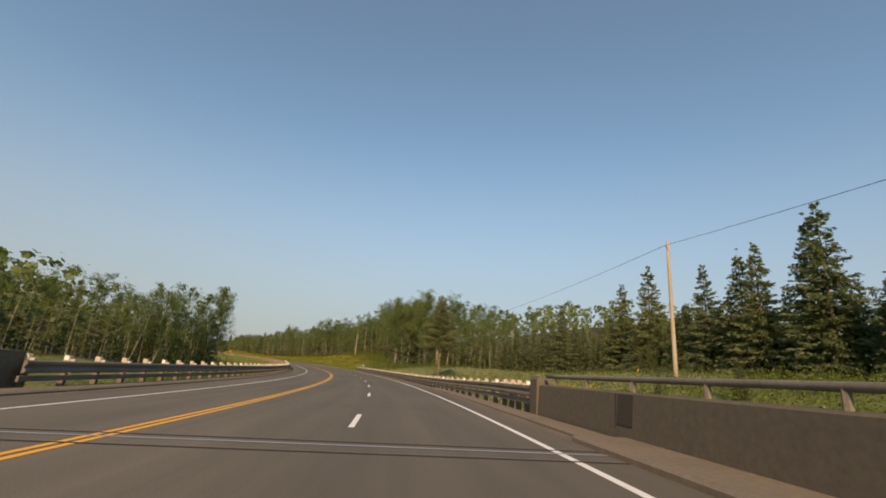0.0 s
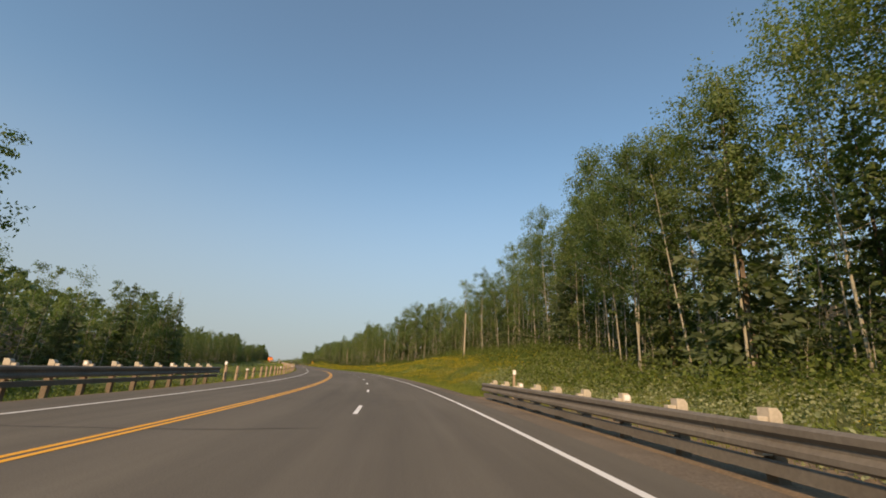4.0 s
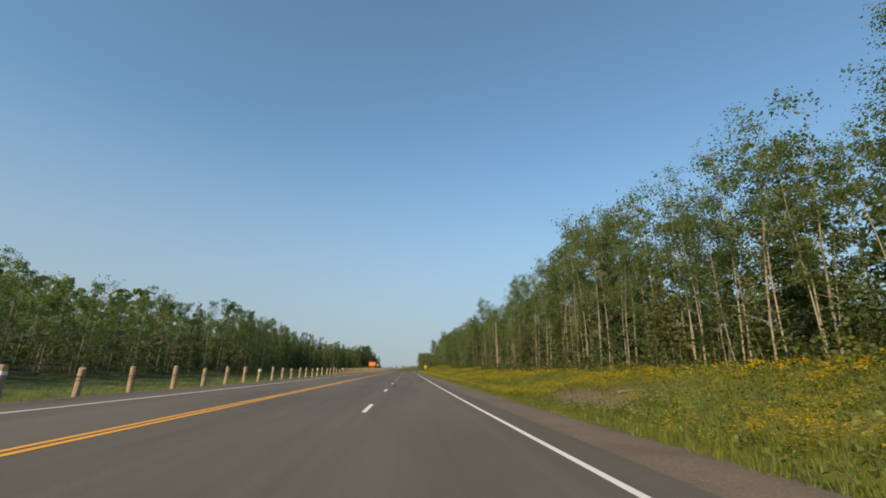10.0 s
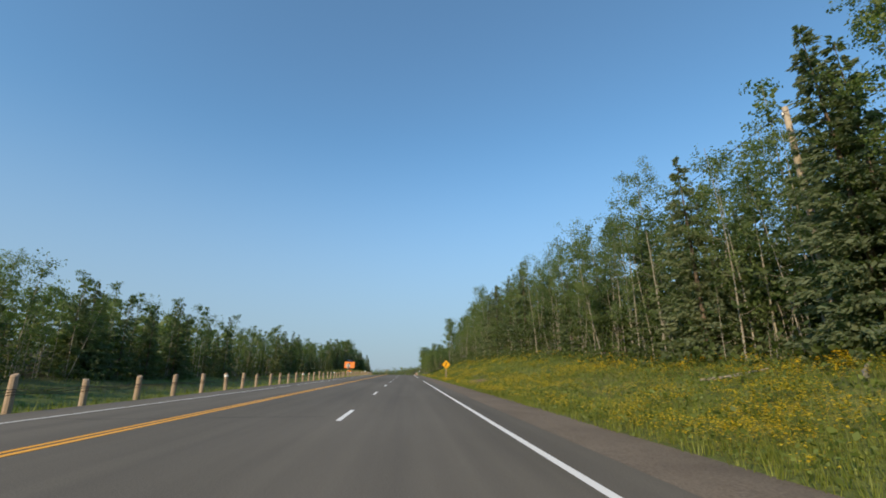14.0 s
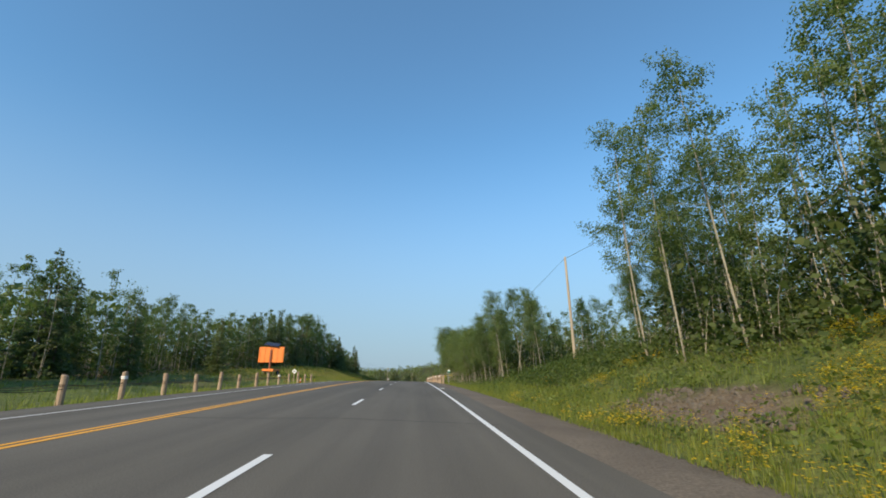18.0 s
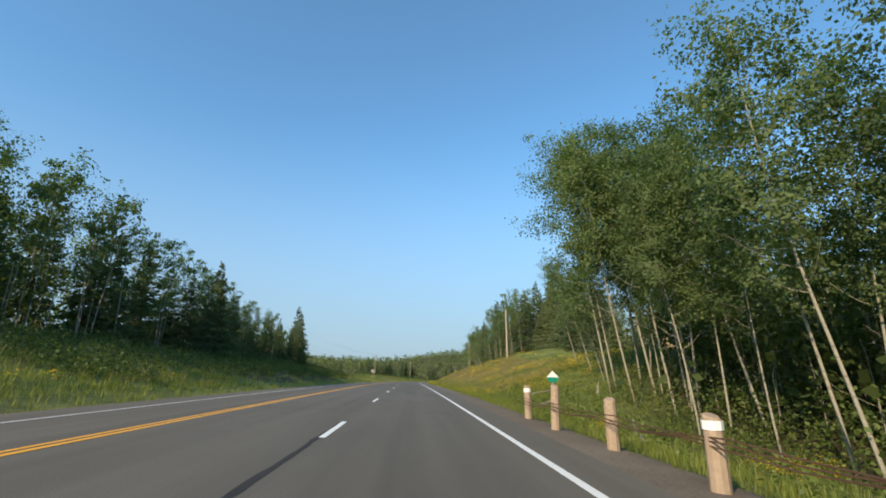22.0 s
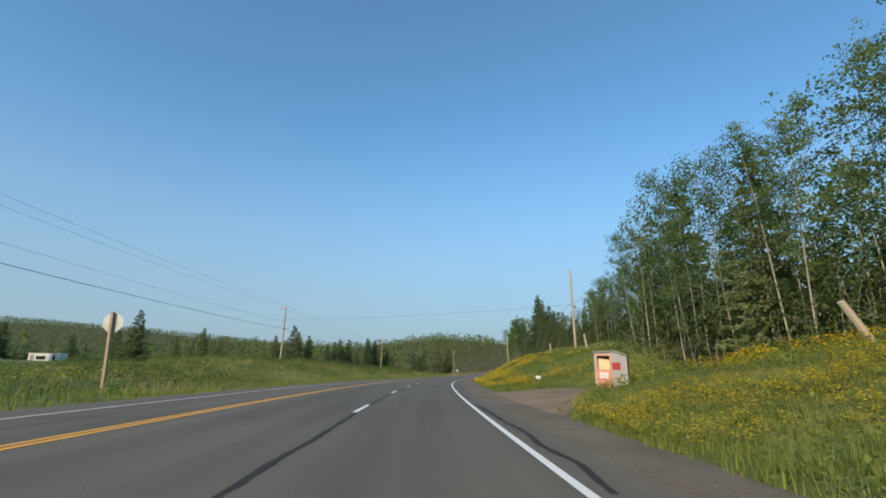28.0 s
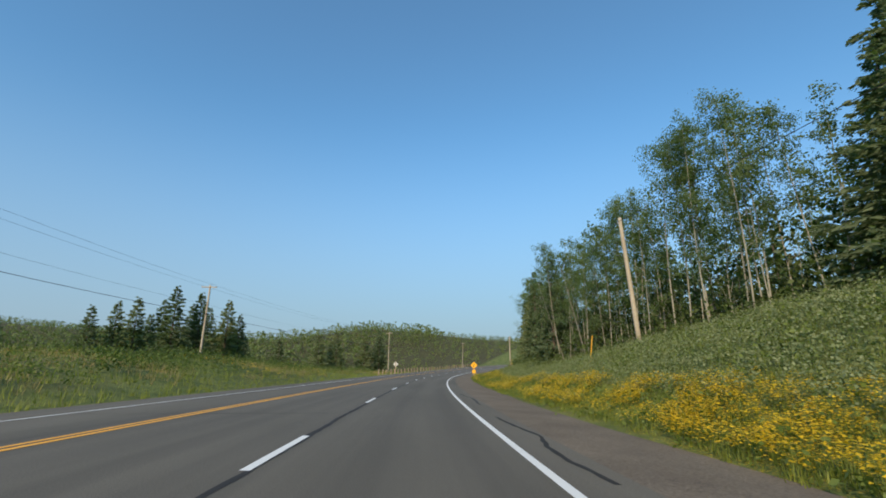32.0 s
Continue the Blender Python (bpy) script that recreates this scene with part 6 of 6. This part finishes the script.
stop_back = tagged(new("stop_sign_back"), "grey back of an octagonal stop sign on a wooden post", "road sign", "signs facing away")
sign_post(stop_back, 4.8, (0.17, 0.17))
oct_ = [(0.62 * math.cos(radians(22.5 + 45 * k)), 0.62 * math.sin(radians(22.5 + 45 * k))) for k in range(8)]
p = part("sign_plate", prism(oct_, 0.02), SIGN_BACK, stop_back, "bare octagonal aluminium plate")
p.matrix_basis = pose(0.03, 0.2, 4.15, 0, 0, 8)
part("brace", box((0.5, 0.03, 0.06), (0.03, 0.185, 4.15)), GALVANISED, stop_back)
stop_back.matrix_basis = upright(720.5, -17.3) @ pose(0, 0, 0, 0, -3, 0)

marker = tagged(new("distance_marker"), "small white and green diamond marker on a thin stake", "road marker")
part("stake", box((0.05, 0.03, 1.9), (0, 0.02, 0.55)), GALVANISED, marker)
part("upper_plate", prism([(-0.2, 0), (0.2, 0), (0, 0.2)], 0.012), REFLECTOR, marker).matrix_basis = pose(0, -0.01, 1.35)
part("lower_plate", prism([(-0.2, 0), (0.2, 0), (0.12, -0.14), (-0.12, -0.14)], 0.012), SIGN_GREEN, marker).matrix_basis = pose(0, -0.01, 1.345)
marker.matrix_basis = upright(555.5, 6.1, 0.1)
copy_thing(marker, upright(491.8, 6.1, 0.2))["label"] = "small white and green diamond marker before the aspens"
for s, x in ((116.8, 7.6), (129, -10.4)):
    mk = tagged(new("end_marker"), "white-topped delineator at the guardrail's end", "road marker", "guardrail end markers")
    part("stake", box((0.12, 0.1, 1.9), (0, 0, 0.45), 0.01), POST_WOOD, mk)
    part("reflector", box((0.16, 0.02, 0.22), (0, -0.06, 1.25)), REFLECTOR, mk)
    mk.matrix_basis = upright(s, x, 0.15)
hazard = tagged(new("hazard_marker"), "small white diamond marker with a dark spot on a post", "road marker")
part("stake", box((0.09, 0.09, 1.5), (0, 0.06, 0.5), 0.01), POST_WOOD, hazard)
part("plate", prism(diamond(0.3), 0.02), REFLECTOR, hazard).matrix_basis = pose(0, 0, 1.5)
part("spot", prism(diamond(0.12), 0.004), SIGN_BLACK, hazard).matrix_basis = pose(0, -0.006, 1.5)
hazard.matrix_basis = upright(496.0, -12.6, 0.1)

board = tagged(new("message_board"), "orange portable message board on a trailer with a solar panel", "message board")
for sx in (-0.98, 0.98):
    panel = part("sign_panel", box((1.9, 0.16, 2.3), (sx, 0, 3.0), 0.03), ORANGE, board, "orange panel back")
    for z in (-0.75, 0.0, 0.75):
        part("stiffener", box((0.07, 0.05, 2.2), (sx + z, -0.1, 3.0), 0.01), ORANGE, panel)
part("mast", box((0.2, 0.2, 3.5), (0, -0.2, 2.0), 0.02), RUST, board, "rusty steel mast")
solar = part("solar_panel", box((2.2, 1.2, 0.07), (0, 0.1, 4.55), 0.01, pose(0, 0, 0, 24, 8, 0)), PANEL_DARK, board, "tilted solar panel with a brown underside")
part("panel_tray", box((2.12, 1.12, 0.05), (0, 0.1, 4.55), 0.01, pose(0, 0, 0, 24, 8, 0) @ pose(0, 0, -0.065)), RUST, solar, "rust-brown underside of the solar panel")
part("panel_strut", box((0.08, 0.08, 0.6), (0, 0.15, 4.25)), STEEL, board)
part("trailer_bed", box((1.7, 2.6, 0.4), (0, 0.5, 0.72), 0.04), ORANGE, board, "orange trailer box")
part("tow_bar", box((0.12, 1.8, 0.1), (0, -1.6, 0.55)), STEEL, board)
for sx in (-0.95, 0.95):
    bm = bmesh.new()
    bmesh.ops.create_cone(bm, cap_ends=True, segments=18, radius1=0.34, radius2=0.34, depth=0.2, matrix=pose(sx, 0.6, 0.34, 0, 90, 0))
    bmesh.ops.bevel(bm, geom=[e for e in bm.edges if len(e.link_faces) == 2 and e.calc_face_angle() > 1], offset=0.04, segments=2, affect="EDGES")
    wheel = part("wheel", bm, SIGN_BLACK, board, "black trailer tyre")
    bm = bmesh.new()
    bmesh.ops.create_cone(bm, cap_ends=True, segments=14, radius1=0.18, radius2=0.16, depth=0.22, matrix=pose(sx, 0.6, 0.34, 0, 90, 0))
    part("rim", bm, GALVANISED, wheel)
    for y in (-0.6, 1.6):
        part("jack", box((0.08, 0.08, 0.75), (sx * 0.85, y, 0.4)), STEEL, board)
board.matrix_basis = upright(509.2, -19.6, 0.0, -6)
cone = tagged(new("traffic_cone"), "orange traffic cone on the gravel", "traffic cone")
part("base", box((0.36, 0.36, 0.04), (0, 0, 0.02), 0.01), SIGN_BLACK, cone)
part("body", mesh_of("body", *tube([(0, 0, 0.04), (0, 0, 0.72)], (0.14, 0.03), 12), CONE_ORANGE, None, True), CONE_ORANGE, cone)
part("collar", mesh_of("collar", *tube([(0, 0, 0.36), (0, 0, 0.5)], (0.095, 0.073), 12, False), REFLECTOR, None, True), REFLECTOR, cone)
cone.matrix_basis = upright(498.6, -12.4, 0.02)
for k, (s0, s1) in enumerate(((498, 534),)):
    tagged(new("gravel_lay_by", ribbon("gravel_lay_by", s0, s1, 2.0, [-13, -12, -11, -9.5], 0.03, GRAVEL, ground_at)), "gravel pull-off across the highway", "gravel pad", kind="structure")
tagged(new("rail_gravel", ribbon("rail_gravel", -60, 131, 1.0, [-12.2, -11.4, -10.6, -9.9, -9.3], 0.03, GRAVEL, ground_at)), "grey gravel strip under the far guardrail", "gravel strip", kind="structure")
tagged(new("rail_gravel", ribbon("rail_gravel", 12, 119, 1.0, [5.3, 6.0, 6.8, 7.6, 8.3], 0.05, BROWN_GRAVEL, ground_at)), "brown gravel strip under the guardrail", "gravel strip", kind="structure")
drive_x = np.linspace(5.3, 30, 26)
drive_near, drive_far = np.interp(drive_x, [5.3, 6.1, 9.4, 14, 20, 30], [698, 706, 714.5, 717.5, 718.5, 719]), np.interp(drive_x, [5.3, 8, 30], [730, 726, 725])
DX, DU = np.meshgrid(drive_x, np.linspace(0, 1, 22), indexing="ij")
DS = drive_near[:, None] * (1 - DU) + drive_far[:, None] * DU
edge_drop = 0.06 - 0.3 * np.clip(1 - np.minimum(DU, 1 - DU) / 0.06, 0, 1)
tagged(new("driveway", mesh_of("driveway", ground_at(DS, DX, edge_drop).reshape(-1, 3), grid_faces(26, 22), BROWN_GRAVEL, None, True)), "brown gravel driveway beside the shelter", "driveway", kind="structure")

# ---- shelter and houses ----
hut = tagged(new("bus_shelter"), "small grey roadside shelter with a faded red half-door", "shelter")
W, DEEP, H, LOW = 2.05, 1.7, 2.4, 2.1
part("floor", box((W, DEEP, 0.1), (0, 0, 0.05), 0.01), HUT_GREY, hut)
DOOR0, DOOR1 = -W / 2 + 0.2, -W / 2 + 0.98
front = part("front_wall", prism([(-W / 2, 0), (DOOR0, 0), (DOOR0, 2.1), (DOOR1, 2.1), (DOOR1, 0), (W / 2, 0), (W / 2, LOW), (W / 2 - 0.75, H), (-W / 2, H - 0.08)], 0.08), HUT_GREY, hut, "grey painted board front")
front.matrix_basis = pose(0, -DEEP / 2, 0)
for k in range(3):
    part("batten", box((0.02, 0.012, 1.9), (DOOR1 + 0.3 + k * 0.28, -0.006, 1.0)), HUT_GREY, front)
part("back_wall", prism([(-W / 2, 0), (W / 2, 0), (W / 2, LOW), (W / 2 - 0.75, H), (-W / 2, H - 0.08)], 0.08), HUT_GREY, hut).matrix_basis = pose(0, DEEP / 2 - 0.08, 0)
part("side_wall", box((0.08, DEEP - 0.17, H - 0.1), (-W / 2 + 0.042, 0, (H - 0.1) / 2)), HUT_GREY, hut)
part("side_wall", box((0.08, DEEP - 0.17, LOW - 0.02), (W / 2 - 0.042, 0, (LOW - 0.02) / 2)), HUT_GREY, hut)
part("inner_lining", box((1.0, 0.03, 1.5), (-W / 2 + 0.62, -DEEP / 2 + 0.38, 1.2), 0.005, pose(0, 0, 0, 0, 8, 14)), HUT_CREAM, hut, "cream inner board")
half = part("half_door", box((DOOR1 - DOOR0 - 0.02, 0.05, 1.12), ((DOOR0 + DOOR1) / 2, -DEEP / 2 - 0.02, 0.6), 0.008), HUT_PINK, hut, "faded red lower half-door")
for at, size in (((DOOR0 - 0.04, 1.05), (0.09, 2.1)), ((DOOR1 + 0.04, 1.05), (0.09, 2.1)), (((DOOR0 + DOOR1) / 2, 2.14), (DOOR1 - DOOR0 + 0.17, 0.09)), (((DOOR0 + DOOR1) / 2, 1.19), (DOOR1 - DOOR0, 0.07))):
    part("door_trim", box((size[0], 0.04, size[1]), (at[0], -DEEP / 2 - 0.022, at[1]), 0.006), HUT_PINK, hut, "faded red trim")
notice = part("notice", box((0.52, 0.012, 0.34), ((DOOR0 + DOOR1) / 2, -DEEP / 2 - 0.052, 0.85)), REFLECTOR, hut, "small white notice")
for z in (0.78, 0.86, 0.94):
    part("notice_bar", box((0.4, 0.004, 0.03), ((DOOR0 + DOOR1) / 2, -DEEP / 2 - 0.061, z)), HUT_RED, notice)
part("red_panel", box((0.5, 0.03, 0.46), (DOOR1 + 0.4, -DEEP / 2 - 0.02, 1.45), 0.006), HUT_RED, hut, "dark red board")
part("hinge", box((0.12, 0.01, 0.04), (DOOR0 + 0.08, -DEEP / 2 - 0.05, 1.05)), STEEL, hut)
roof = prism([(-W / 2 - 0.03, H - 0.09), (W / 2 - 0.74, H), (W / 2 + 0.03, LOW - 0.02), (W / 2 + 0.03, LOW + 0.04), (W / 2 - 0.73, H + 0.06), (-W / 2 - 0.1, H - 0.03)], DEEP + 0.22)
part("roof", roof, ROOF_GREY, hut, "sloped grey roof").matrix_basis = pose(0, -DEEP / 2 - 0.12, 0)
hut.matrix_basis = upright(723.9, 14.3, 0.03, -26)
box_sign = tagged(new("small_sign"), "small white plate with dark marks on a thin stake", "sign")
plate = part("sign_board", box((0.36, 0.02, 0.2), (0, 0, 0.72), 0.004), REFLECTOR, box_sign)
for sx in (-0.1, 0.0, 0.1):
    part("mark", box((0.05, 0.004, 0.09), (sx, -0.012, 0.72)), SIGN_BLUE, plate)
part("stake", box((0.03, 0.03, 1.0), (0, 0.025, 0.3)), STEEL, box_sign)
box_sign.matrix_basis = upright(729.8, 10.5, 0.0, -10)


def shed(s, x, w, d, h, turn, label):
    ob = tagged(new("shed"), label, "shed")
    part("wall", box((w, d, h), (0, 0, h / 2), 0.02), SHED_TAN, ob, "tan boarded walls")
    bm = prism([(-w / 2, 0), (w / 2, 0), (0, 0.82)], d - 0.02)
    bmesh.ops.translate(bm, vec=(0, -d / 2 + 0.01, h), verts=bm.verts)
    part("gable", bm, SHED_TAN, ob)
    for sg in (-1, 1):
        slope = math.degrees(math.atan2(0.82, w / 2))
        bm = box((math.hypot(w / 2, 0.82) + 0.35, d + 0.6, 0.07), (0, 0, 0), 0.01)
        bm.transform(pose(sg * (w / 4 + 0.1), 0, h + 0.4, 0, sg * slope, 0))
        part("roof_slope", bm, GALVANISED, ob, "pale grey metal roof slope")
    win = part("window", box((0.08, 0.8, 0.6), (w / 2 + 0.02, d * 0.2, h * 0.62), 0.01), HOUSE_WHITE, ob)
    part("pane", box((0.03, 0.66, 0.46), (w / 2 + 0.065, d * 0.2, h * 0.62)), WINDOW_DARK, win)
    ob.matrix_basis = upright(s, x, -0.25, turn)


home = tagged(new("mobile_home"), "long white flat-roofed mobile home on the open field", "mobile home")
wall = part("wall", box((6.6, 3.2, 2.5), (0, 0, 1.15), 0.03), HOUSE_WHITE, home, "white siding walls")
part("roof", box((6.9, 3.5, 0.16), (0, 0, 2.48), 0.03), HOUSE_WHITE, home, "flat white roof")
for wx, ww in ((-0.6, 2.2), (2.2, 0.8)):
    win = part("window", box((ww, 0.08, 1.0), (wx, -1.61, 1.5), 0.01), HOUSE_WHITE, home)
    part("pane", box((ww - 0.16, 0.03, 0.84), (wx, -1.655, 1.5)), WINDOW_DARK, win)
part("door", box((0.9, 0.06, 2.0), (-2.5, -1.61, 1.1), 0.01), ROOF_GREY, home)
home.matrix_basis = upright(801, -97, 0.0, 14)
shed(611.8, 44.5, 3.4, 4.6, 1.75, -72, "tan shed with a pale metal roof half hidden behind the rise")

# ---- rock, logs ----
def rocks(name, label, s, x, size, material=None):
    vs, fs, at = [], [], 0
    for a, b in zip(s, x):
        bm = bmesh.new()
        bmesh.ops.create_icosphere(bm, subdivisions=1, radius=1)
        v = np.array([q.co for q in bm.verts]) * rng.uniform(0.5, 1.2, (1, 3)) * size * rng.uniform(0.4, 1.4) + rng.normal(0, 0.12 * size, (len(bm.verts), 3))
        f = np.array([[q.index for q in t.verts] for t in bm.faces])
        bm.free()
        vs.append(v + ground_at(a, b, 0.02))
        fs.append(f + at)
        at += len(v)
    tagged(new(name, mesh_of(name, np.concatenate(vs), np.concatenate(fs), material or ROCK)), label, "rocks", kind="stuff")


rocks("rock_debris", "pale brown broken rock spilling down the cut bank", *scatter(2600, 627, 651, 8.4, 17, lambda s, x: (scar(s, x) > 0.15) & (patch(s, x, 1.4, 3) > -0.3)), 0.045, SCREE)
rocks("rock_debris", "grey stones showing on the bank", *scatter(1500, 374, 388, 7.4, 10.4, lambda s, x: scar(s, x) > 0.15), 0.035, SCREE)
rocks("rock_debris", "grey gravel scar showing through the flowery bank", *scatter(260, 446.5, 453.5, 8.2, 10.3), 0.09)
rocks("rock_debris", "brown stones and bare soil on the low bank", *scatter(260, 254, 264, 8.3, 11.5), 0.08)
rocks("rock_debris", "brown stones and bare soil on the low bank", *scatter(260, 316, 328, 8.3, 10.8), 0.08)
rocks("rock_debris", "reddish rock face below the far trees", *scatter(420, 585, 630, -15, -12), 0.16)
for s, x, a, ln in ((258, 11, 25, 3.5), (268, 12, -50, 2.5), (345, 12.5, 40, 3), (352, 13, -70, 2.6), (556, 9.2, 70, 3.2), (318, 13, 15, 3), (300, 11.5, -30, 2.2), (568.9, 8.7, -8, 1.9), (563.7, 8.0, 0, 1.0), (388, 9.4, 20, 2.2), (391, 9.9, -60, 1.6), (384.5, 9.6, 50, 1.8)):
    log = tagged(new("fallen_log"), "bleached fallen trunk lying in the weeds", "log", "fallen logs")
    part("stem", mesh_of("stem", *tube([(0, 0, 0.15), (ln / 2, 0.1, 0.3), (ln, 0, 0.55)], (0.06, 0.05, 0.025), 7), DEAD_WOOD), DEAD_WOOD, log)
    log.matrix_basis = upright(s, x) @ pose(0, 0, 0, 0, 0, a)
stump = tagged(new("tree_stump"), "splintered pale stump among the weeds by the aspens", "stump")
part("stem", mesh_of("stem", *tube([(0, 0, -0.3), (0.02, 0, 0.5), (0.05, 0, 0.85)], (0.14, 0.12, 0.09), 8), DEAD_WOOD), DEAD_WOOD, stump)
part("splinter", mesh_of("splinter", *tube([(0.1, 0, 0.8), (0.12, 0.01, 1.15)], (0.05, 0.015), 5), DEAD_WOOD), DEAD_WOOD, stump)
stump.matrix_basis = upright(564.5, 11.25) @ Matrix.Scale(0.6, 4)
litter_scrap = tagged(new("litter"), "crumpled white scrap of litter on the gravel", "litter")
bm = bmesh.new()
bmesh.ops.create_icosphere(bm, subdivisions=2, radius=0.1)
for v in bm.verts:
    v.co = Vector((v.co.x * 1.5, v.co.y, v.co.z * 0.45)) * (1 + 0.35 * noise.noise(v.co * 14))
part("scrap", bm, REFLECTOR, litter_scrap)
litter_scrap.matrix_basis = pose(*on_road(615.2, 6.0, 0.02), 0, 0, 25)
stencil = tagged(new("painted_stencil"), "small worn white survey mark painted on the paved shoulder", "road marking", kind="structure")
for k in range(5):
    part("bar", box((0.26, 0.06, 0.006), (0, 0.19 * k, 0.0)), WHITE_LINE, stencil)
stencil.matrix_basis = pose(*on_road(471.9, 4.1, 0.012), 0, 0, math.degrees(heading(471.9)))
